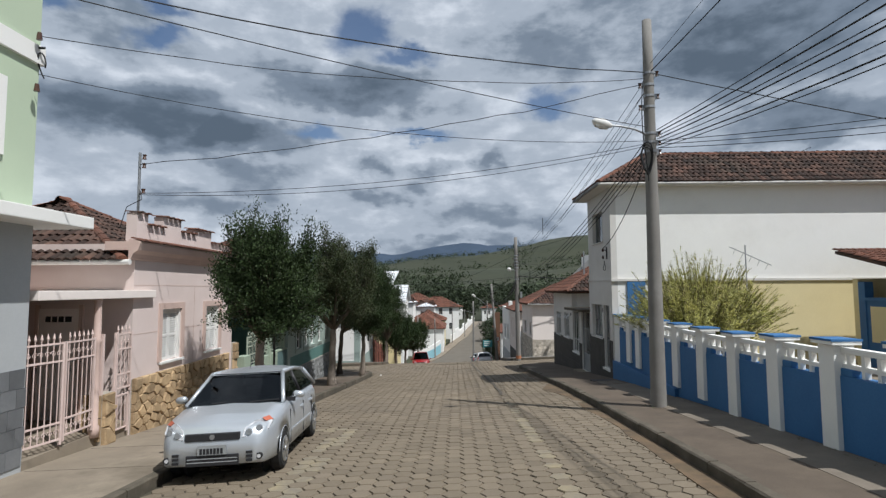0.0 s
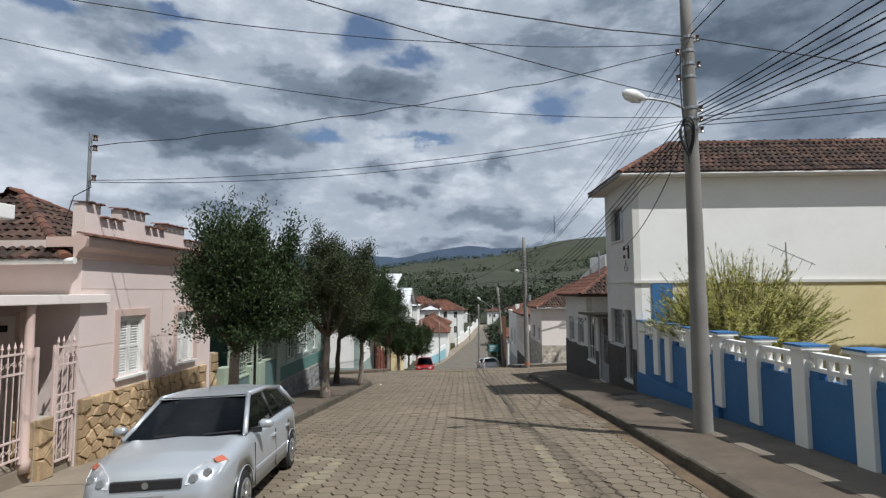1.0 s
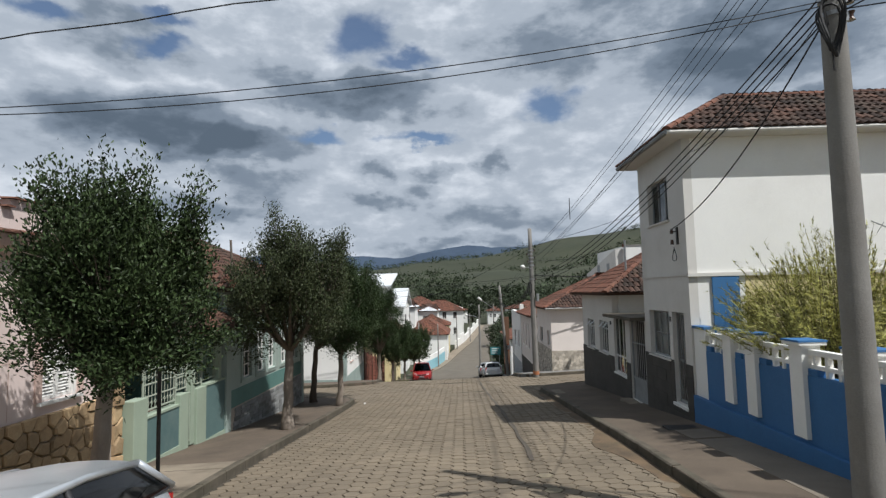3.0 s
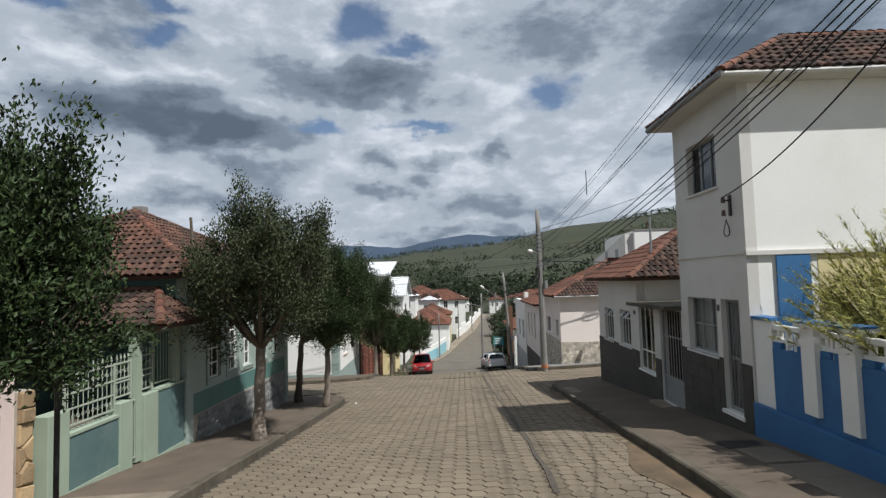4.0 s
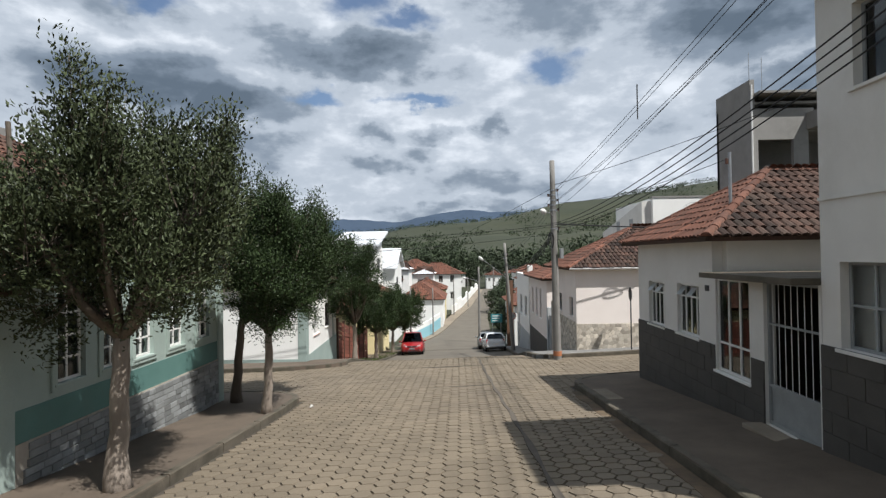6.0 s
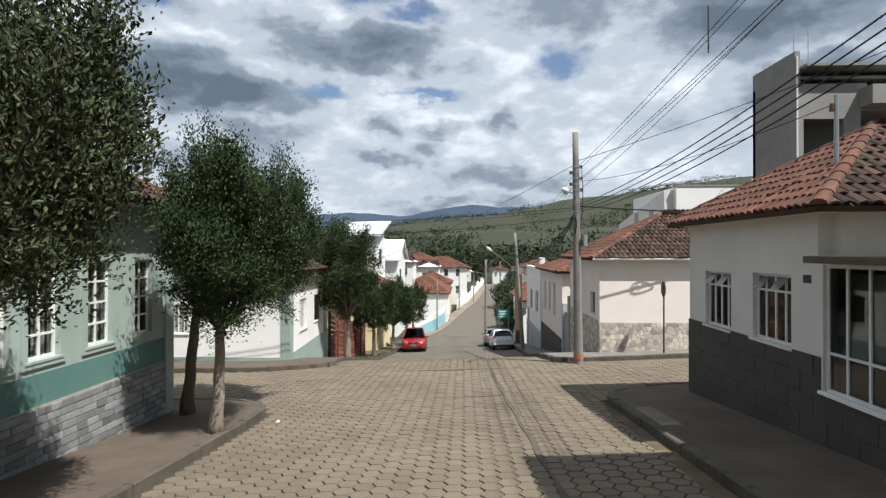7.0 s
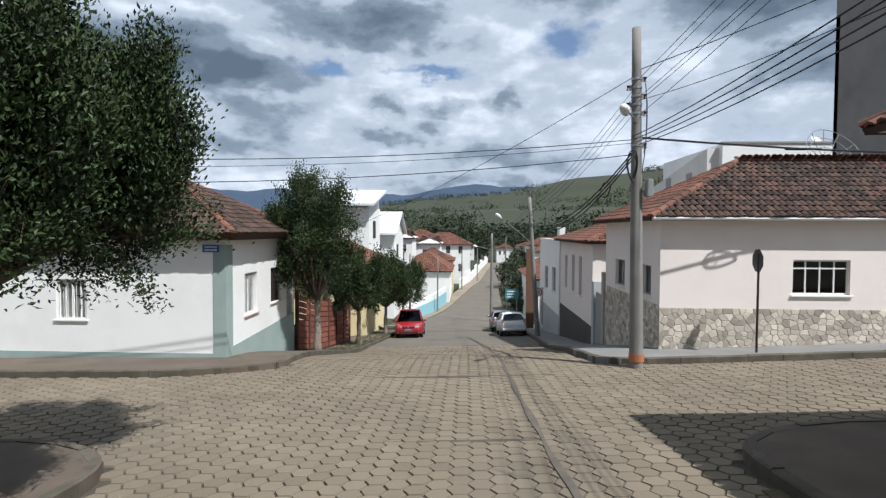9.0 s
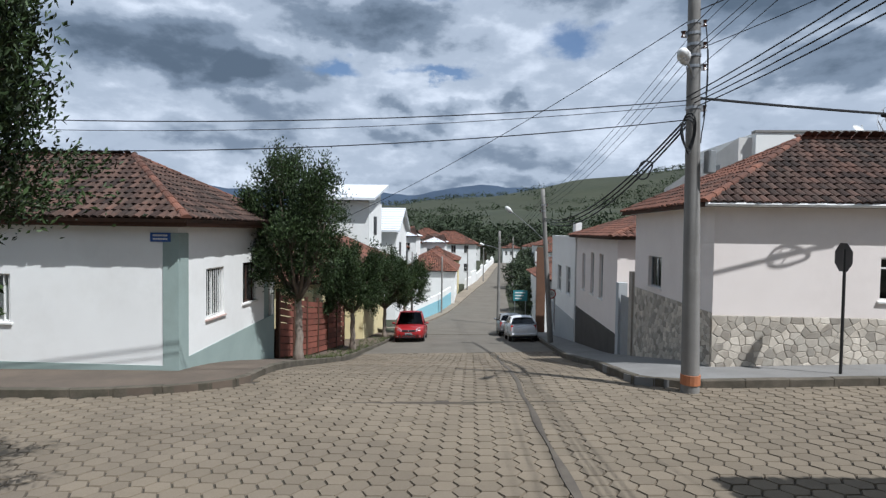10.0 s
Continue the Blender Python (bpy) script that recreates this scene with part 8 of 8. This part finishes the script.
def left_row():
    L = Frame("x", -6.6, -1)
    g = thing("garden_gate_wall", "teal and white side gate wall", "wall")
    part("panel", L.box(Shape(), 42.15, 42.6, 0.0, 0.2, -5, -0.9), sage_mat, g)
    plain_house("street_house", "pale house with orange tiled roof behind the trees", Frame("x", -7.2, -1), 49.0, 55.0, 8, -9, -2.2, cream_mat, [(50.2, 51.0, -4.4, -3.2), (52.8, 53.6, -4.4, -3.2)], roof=(1.6, "x", tile_red_mat))
    plain_house("street_house", "white house with red tiled roof at the bend", Frame("x", -2.0, -1), 88, 99, 6.0, -11, -4.5, white_mat, [(89.5, 90.7, -7.0, -5.6), (92, 93.2, -7.0, -5.6), (94.5, 95.7, -7.0, -5.6)], roof=(2.2, "y", tile_red_mat), doors=[(97, 97.8, -8.2, -6)])
    w = thing("street_wall", "pale blue and white garden wall along the bend", "wall")
    blue = material("pale_blue_paint", (0.30, 0.55, 0.62), (0.27, 0.5, 0.57), 2, 0.8, 0.1, 40)
    for k in range(7):
        ya, yb = 70 + 2.5 * k, 72.5 + 2.5 * k
        xa, xb = far_left(ya) - 0.9, far_left(yb) - 0.9
        for nm, off, z0, z1, mt in (("panel", 0.0, -11, -6.3, white_mat), ("band", 0.03, -11, -6.9, blue)):
            part(nm, Shape().add([(xa - 0.2, ya, z0), (xa + off, ya, z0), (xb + off, yb, z0), (xb - 0.2, yb, z0), (xa - 0.2, ya, z1), (xa + off, ya, z1), (xb + off, yb, z1), (xb - 0.2, yb, z1)],
                                 [(0, 3, 2, 1), (4, 5, 6, 7), (0, 1, 5, 4), (1, 2, 6, 5), (2, 3, 7, 6), (3, 0, 4, 7)]), mt, w)
    for x0, y, wd, z1, lab in ((-8.5, 103, 6.5, -4.0, "cream house with red tiled roof at the bend"), (9.5, 96, 8, -4.2, "white house with red tiled roof by the far road"), (12.0, 118, 9, -3.2, "white house with red tiled roof by the far road"), (-16, 100, 7, -2.2, "white house with red tiled roof in the valley"), (13.5, 140, 9, -2.6, "white house with red tiled roof by the far road"), (-21, 125, 9, -1.2, "white house with red tiled roof in the valley")):
        plain_house("town_house", lab, Frame("y", y, 1), x0, x0 + wd, 7, -11, z1, cream_mat if "cream" in lab else white_mat, [(x0 + 1, x0 + 2, z1 - 2.2, z1 - 0.9), (x0 + 3.6, x0 + 4.6, z1 - 2.2, z1 - 0.9)], roof=(1.8, "x", tile_red_mat))
    plain_house("town_house", "long white two-storey house with red tiled roof", Frame("y", 118, 1), -9.0, 0.8, 8, -11, -2.0, white_mat,
                [(-8 + 2.2 * k, -7.2 + 2.2 * k, -3.6, -2.2) for k in range(4)] + [(-8 + 2.2 * k, -7.2 + 2.2 * k, -6.8, -5.4) for k in range(4)], roof=(2.2, "x", tile_red_mat))
    plain_house("town_house", "white house with red roof in the valley", Frame("y", 150, 1), -16, -6, 9, -11, -1.8, white_mat, [(-14, -13, -4.5, -3), (-10, -9, -4.5, -3)], roof=(2.6, "x", tile_red_mat))
    # modern white houses with pale metal roofs
    h = thing("modern_house", "white modern house with a pale sloping metal roof", "house")
    part("wall", Shape().box(-12.6, -8.5, 69, 75, -10, 2.6), white_mat, h)
    part("roof", Shape().prism([(68.2, 2.65), (75.4, 4.3), (75.4, 4.5), (68.2, 2.85)], "x", -13.0, -7.9), roofmetal_mat, h)
    part("gable", Shape().prism([(69, 2.6), (75, 2.6), (75, 4.1)], "x", -12.5, -8.6), white_mat, h)
    part("window", Shape().box(-8.52, -8.47, 71, 72.4, -0.2, 1.4), plastic_mat, h)
    h = thing("modern_house", "white modern house with a ribbed white gable roof", "house")
    part("wall", Shape().box(-10.3, -7.5, 78, 86, -10, 0.2), white_mat, h)
    roof = part("roof", Shape().prism([(77.4, 0.05), (82, 2.4), (86.6, 0.05), (86.6, 0.25), (82, 2.62), (77.4, 0.25)], "x", -10.7, -7.1), roofmetal_mat, h)
    for k in range(9):
        y, z = 77.55 + 0.5 * k, 0.25 + 0.5 * k * 0.515
        part("rib", Shape().box(-10.7, -7.1, y, y + 0.1, z + 0.02, z + 0.16), roofmetal_mat, roof)
    part("gable", Shape().prism([(78, 0.2), (86, 0.2), (82, 2.3)], "x", -10.2, -7.55), white_mat, h)
    part("window", Shape().box(-7.52, -7.47, 80, 81.4, -2.4, -1.0), plastic_mat, h)
    plain_house("street_house", "cream house with weathered orange tiled roof beside the trees", Frame("x", -6.5, -1), 57, 64.5, 5, -9, -1.75, cream_mat, [(58.5, 59.4, -4.4, -3.1), (61.5, 62.4, -4.4, -3.1)], roof=(1.5, "y", tile_red_mat))
    for x0, y, wd, z1, rm in ((-11.4, 100, 3.6, -0.6, roofmetal_mat), (-7.6, 108, 3.4, -1.6, roofmetal_mat), (9.0, 182, 5, -4.6, tile_red_mat), (15.5, 186, 6, -4.2, tile_red_mat)):
        plain_house("town_house", "small white house with a plain pitched roof", Frame("y", y, 1), x0, x0 + wd, 6, -11, z1, white_mat, [(x0 + 0.6, x0 + 1.3, z1 - 2.0, z1 - 0.9), (x0 + 2.0, x0 + 2.7, z1 - 2.0, z1 - 0.9)], roof=(1.3, "x", rm))
    # low white front walls and pale pavement along the far road
    g = thing("street_wall", "long low white front wall along the far road", "wall")
    pv = []
    for k in range(12):
        ya, yb = 106 + 5.5 * k, 111.3 + 5.5 * k
        xa, xb = far_left(ya) - 1.6, far_left(yb) - 1.6
        za, top = ground_height(xa, ya) - 0.5, ground_height(xa, ya) + 1.9 + 0.7 * (k % 3 == 1)
        part("panel", Shape().add([(xa - 0.3, ya, za), (xa, ya, za), (xb, yb, za), (xb - 0.3, yb, za), (xa - 0.3, ya, top), (xa, ya, top), (xb, yb, top), (xb - 0.3, yb, top)],
                                  [(0, 3, 2, 1), (4, 5, 6, 7), (0, 1, 5, 4), (1, 2, 6, 5), (2, 3, 7, 6), (3, 0, 4, 7)]), white_mat, g)
    s = Shape()
    ys = [62 + 4.0 * k for k in range(28)]
    for y in ys:
        z = ground_height(0, y) + 0.62
        s.v += [(far_left(y) - 1.6, y, z), (far_left(y) - 0.02, y, z), (far_left(y) - 0.02, y, z - 0.3)]
    for k in range(len(ys) - 1):
        s.f += [(3 * k, 3 * k + 1, 3 * k + 4, 3 * k + 3), (3 * k + 1, 3 * k + 2, 3 * k + 5, 3 * k + 4)]
    tagged(part("pavement", s, pavement_light_mat), "pale concrete pavement beside the far road", "pavement", kind="structure")
    rnd = random.Random(12)
    # a scatter of small town houses behind
    for k in range(26):
        y = rnd.uniform(150, 330)
        x = rnd.uniform(-0.24, 0.30) * y + 3
        if abs(x + 4 - (far_left(y) + far_right(y)) / 2) < 12:
            x += 22
        w, d, z1 = rnd.uniform(7, 12), rnd.uniform(6, 9), -8.4 + rnd.uniform(2.8, 6.2)
        h = thing("town_house", "small white town house with tiled roof among trees", "house", "town houses")
        ground = ground_height(x, y)
        z1 = max(z1, ground + 2.8)
        part("wall", Shape().box(x, x + w, y, y + d, ground - 1, z1), white_mat if rnd.random() < 0.75 else cream_mat, h)
        rz = rnd.uniform(1.2, 2.2)
        xm, ym = x + w / 2, y + d / 2
        part("roof", Shape().add([(x - 0.4, y - 0.4, z1), (x + w + 0.4, y - 0.4, z1), (x + w + 0.4, y + d + 0.4, z1), (x - 0.4, y + d + 0.4, z1), (x + d / 2, ym, z1 + rz), (x + w - d / 2 + 0.2, ym, z1 + rz)],
                                 [(0, 1, 5, 4), (1, 2, 5), (2, 3, 4, 5), (3, 0, 4), (3, 2, 1, 0)]), tile_red_mat if rnd.random() < 0.7 else roofmetal_mat, h)
        for j in range(int(w / 2.4)):
            part("window", Shape().box(x + 0.8 + 2.4 * j, x + 1.8 + 2.4 * j, y - 0.03, y + 0.02, z1 - 1.9, z1 - 0.8), plastic_mat, h)


def far_tree(x, y, r, height, rnd, mat):
    """A distant tree: trunk, and a ragged crown of leafy tufts."""
    t = thing("far_tree", "dark green tree in the valley", "tree", "valley trees")
    z = ground_height(x, y)
    part("trunk", Shape().tube([(x, y, z - 0.3), (x, y, z + height * 0.5)], [r * 0.09, r * 0.05], 6), bark_mat, t)
    vs, fs = [], []
    for k in range(240):
        while True:
            v = Vector((rnd.uniform(-1, 1), rnd.uniform(-1, 1), rnd.uniform(-1, 1)))
            if 0.3 < v.length < 1:
                break
        v = v.normalized() * v.length ** 0.5
        bulge = 1 + 0.35 * noise.noise(v * 1.8 + Vector((x, y, 0)))
        p = Vector((x, y, z + height * 0.62)) + Vector((v.x * r, v.y * r, v.z * height * 0.40)) * bulge
        for q in range(7):
            a = Vector((rnd.gauss(0, 1), rnd.gauss(0, 1), rnd.gauss(0, 1))) * r * 0.085
            b = Vector((rnd.gauss(0, 1), rnd.gauss(0, 1), rnd.gauss(0, 1))) * r * 0.085
            o = p + Vector((rnd.gauss(0, 1), rnd.gauss(0, 1), rnd.gauss(0, 1))) * r * 0.1
            n = len(vs)
            vs += [tuple(o), tuple(o + a), tuple(o + b)]
            fs.append((n, n + 1, n + 2))
    me = bpy.data.meshes.new("crown")
    me.from_pydata(vs, [], fs)
    ob = put(new("crown", me), mat, t)
    ob["kind"] = "stuff"


def valley_trees():
    rnd = random.Random(31)
    for k in range(46):
        y = rnd.uniform(120, 380)
        x = rnd.uniform(-0.30, 0.42) * y + 6
        if abs(x - (far_left(y) + far_right(y)) / 2) < 8:
            continue
        hgt = rnd.uniform(5, 8.5)
        far_tree(x, y, hgt * rnd.uniform(0.35, 0.5), hgt, rnd, far_leaf_mat)
    # scrub and trees close along the right of the far road
    for k in range(16):
        y = 76 + 6.2 * k
        hgt = rnd.uniform(2.6, 5.0)
        far_tree(far_right(y) + rnd.uniform(2.0, 3.4), y, hgt * 0.5, hgt, rnd, far_leaf_mat)
    for k in range(34):
        y = rnd.uniform(178, 290)
        x = rnd.uniform(-0.08, 0.34) * y + 4
        hgt = rnd.uniform(7, 12)
        far_tree(x, y, hgt * rnd.uniform(0.42, 0.55), hgt, rnd, far_leaf_mat)
    for x, y, hgt in ((-9.0, 175, 12), (-3.0, 190, 13), (1, 205, 12), (-19, 180, 10), (16, 130, 7), (8.5, 86, 4.5), (8.0, 76, 3), (24, 150, 8), (32, 170, 9), (42, 190, 10), (20, 210, 9)):
        far_tree(x, y, hgt * 0.45, hgt, rnd, far_leaf_mat)


def woods():
    """Scrub and woodland over the hillsides, as tufts in one mesh."""
    rnd = random.Random(77)
    vs, fs = [], []
    for k in range(15000):
        y = 330 + 1100 * rnd.random() ** 1.3
        x = rnd.uniform(-0.75, 1.1) * y
        dens = noise.noise((x * 0.006, y * 0.006, 2.0)) + 0.5 * noise.noise((x * 0.02, y * 0.02, 5.0))
        if dens < 0.03 + 0.25 * max(0, (y - 600) / 800):
            continue
        z = ground_height(x, y)
        r = rnd.uniform(3, 7)
        for q in range(14):
            o = Vector((x, y, z + r * 0.6)) + Vector((rnd.gauss(0, 0.5), rnd.gauss(0, 0.5), rnd.gauss(0, 0.35))) * r
            a, b = (Vector((rnd.gauss(0, 1), rnd.gauss(0, 1), rnd.gauss(0, 1))) * r * 0.24 for _ in range(2))
            n = len(vs)
            vs += [tuple(o), tuple(o + a), tuple(o + b)]
            fs.append((n, n + 1, n + 2))
    me = bpy.data.meshes.new("woodland")
    me.from_pydata(vs, [], fs)
    tagged(put(new("woodland", me), far_leaf_mat, None), "dark scrub and woodland scattered over the hillside", "woodland", kind="stuff")


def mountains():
    """The far range, at the edge of sight, with haze painted in as blue."""
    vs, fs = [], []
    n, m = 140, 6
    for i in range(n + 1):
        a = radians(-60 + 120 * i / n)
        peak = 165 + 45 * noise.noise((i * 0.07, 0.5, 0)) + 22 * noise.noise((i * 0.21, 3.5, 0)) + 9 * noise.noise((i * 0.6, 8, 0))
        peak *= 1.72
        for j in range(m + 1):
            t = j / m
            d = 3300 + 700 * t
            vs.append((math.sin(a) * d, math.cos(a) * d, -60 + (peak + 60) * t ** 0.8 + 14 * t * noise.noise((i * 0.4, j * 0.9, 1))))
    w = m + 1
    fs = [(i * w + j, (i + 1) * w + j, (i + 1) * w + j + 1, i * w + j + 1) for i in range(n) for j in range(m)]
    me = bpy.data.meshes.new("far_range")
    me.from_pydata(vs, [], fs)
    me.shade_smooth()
    # base colour carries the blue of distance haze
    tagged(put(new("backdrop", me), material("haze_blue_range", (0.045, 0.07, 0.11), (0.034, 0.055, 0.09), 0.004, 1.0, 0.0, 0.02), None), "distant mountain range coloured with haze blue", "mountains", kind="structure")


def verge_grass():
    rnd = random.Random(9)
    vs, fs = [], []
    def tuft(x, y, h, n):
        z = lie(x, y) + 0.12
        for q in range(n):
            a, d = rnd.uniform(0, 6.28), rnd.uniform(0, 0.07)
            p = Vector((x + math.cos(a) * d, y + math.sin(a) * d, z))
            L = h * rnd.uniform(0.5, 1.2)
            tip = p + Vector((math.cos(a) * L * 0.5, math.sin(a) * L * 0.5, L))
            s = Vector((-math.sin(a), math.cos(a), 0)) * 0.006
            k = len(vs)
            vs.extend([tuple(p - s), tuple(p + s), tuple(tip)])
            fs.append((k, k + 1, k + 2))
    for k in range(260):
        y = rnd.uniform(42, 58)
        tuft(-4.9 - rnd.random() ** 2 * 1.4, y, 0.16, 14)
    for k in range(70):
        tuft(RX - 0.06 - rnd.random() * 0.05, rnd.uniform(5, 17), 0.06, 7)
    for k in range(30):
        tuft(4.36 + rnd.uniform(-0.25, 0.25), 11.75 + rnd.uniform(-0.25, 0.25), 0.06, 6)
    me = bpy.data.meshes.new("grass")
    me.from_pydata(vs, [], fs)
    tagged(put(new("grass", me), grass_mat, None), "thin grass tufts along walls and kerbs", "grass", kind="stuff")


board_fence()
left_row()
valley_trees()
woods()
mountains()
verge_grass()


# ---- crazy stone facing of the corner house ----
rubble(Frame("y", 36.788, 1), RX - 0.01, 12.5, lambda u: -2.75 + 0.03 * (u - RX), lambda u: -1.50, STONE_HOUSE, slate_mat, 14, 0.20, 0.012, "stone")
rubble(Frame("x", RX - 0.018, 1), 36.82, 42.3, lambda u: lie(RX, u) + 0.1, lambda u: -1.45, STONE_HOUSE, slate_mat, 15, 0.22, 0.012, "stone")


# ---- hexagonal paving blocks, last ----
def build_paving():
    s_ = 0.160
    px, py = 1.5 * s_, math.sqrt(3) * s_
    rnd = random.Random(11)
    ang = [math.pi / 3 * k for k in range(6)]
    top = [(math.cos(w) * (s_ - 0.017), math.sin(w) * (s_ - 0.017)) for w in ang]
    rim = [(math.cos(w) * (s_ - 0.007), math.sin(w) * (s_ - 0.007)) for w in ang]
    faces = [tuple(range(6))] + [(k, 6 + k, 6 + (k + 1) % 6, (k + 1) % 6) for k in range(6)]
    proto = bpy.data.meshes.new("paving_block")
    proto.from_pydata([(x, y, 0.0) for x, y in top] + [(x, y, -0.03) for x, y in rim], [], [tuple(reversed(f)) if k else f for k, f in enumerate(faces)])
    proto.materials.append(paver_part_mat)
    vs, fs, yv, yf = [], [], [], []
    made = 0
    for i in range(-64, 64):
        x = i * px
        for j in range(6, 176):
            y = (j + 0.5 * (i % 2)) * py
            if not (edge_left(y) - 0.02 < x - 0.5 * s_ and x + 0.5 * s_ < edge_right(y) + 0.02 and abs(x) < 14.5 and y < 48.4):
                continue
            tx, ty, dz, rot = rnd.uniform(-0.018, 0.018), rnd.uniform(-0.018, 0.018), rnd.uniform(-0.004, 0.004), rnd.uniform(-0.02, 0.02)
            sag = 0.012 * blob(x, y, 1.0, 0.8)
            z0 = lie(x, y) + dz + sag
            gx, gy = (lie(x + 0.1, y) - lie(x - 0.1, y)) / 0.2 + tx, (lie(x, y + 0.1) - lie(x, y - 0.1)) / 0.2 + ty
            painted = (abs(x - 1.44) < 0.13 and 4 < y < 15 and rnd.random() < 0.6) or (abs(x + 2.28) < 0.13 and 5 < y < 11.8 and rnd.random() < 0.8) or (abs(y - 11.6) < 0.2 and -3.2 < x < -2.2)
            if not painted and made < 290 and 5.2 < y < 8.6 and -2.1 < x < 2.7:
                ob = new("paving_block", proto)
                ob.parent = ROAD
                nrm = Vector((-gx, -gy, 1)).normalized()
                ob.matrix_basis = Matrix.Translation((x, y, z0)) @ Vector((0, 0, 1)).rotation_difference(nrm).to_matrix().to_4x4() @ Matrix.Rotation(rot, 4, "Z")
                made += 1
                continue
            tv, tf = (yv, yf) if painted else (vs, fs)
            n = len(tv)
            c, q = math.cos(rot), math.sin(rot)
            for pts, dz2 in ((top, 0.0), (rim, -0.03)):
                for a, b in pts:
                    a2, b2 = a * c - b * q, a * q + b * c
                    tv.append((x + a2, y + b2, z0 + gx * a2 + gy * b2 + dz2))
            tf += [tuple(n + k for k in (f if m == 0 else reversed(f))) for m, f in enumerate(faces)]
    for name, v, f, mat in (("paving_blocks", vs, fs, paver_mat), ("painted_blocks", yv, yf, yellow_paver_mat)):
        me = bpy.data.meshes.new(name)
        me.from_pydata(v, [], f)
        ob = put(new(name, me), mat, ROAD)
        ob["kind"] = "stuff"


build_paving()
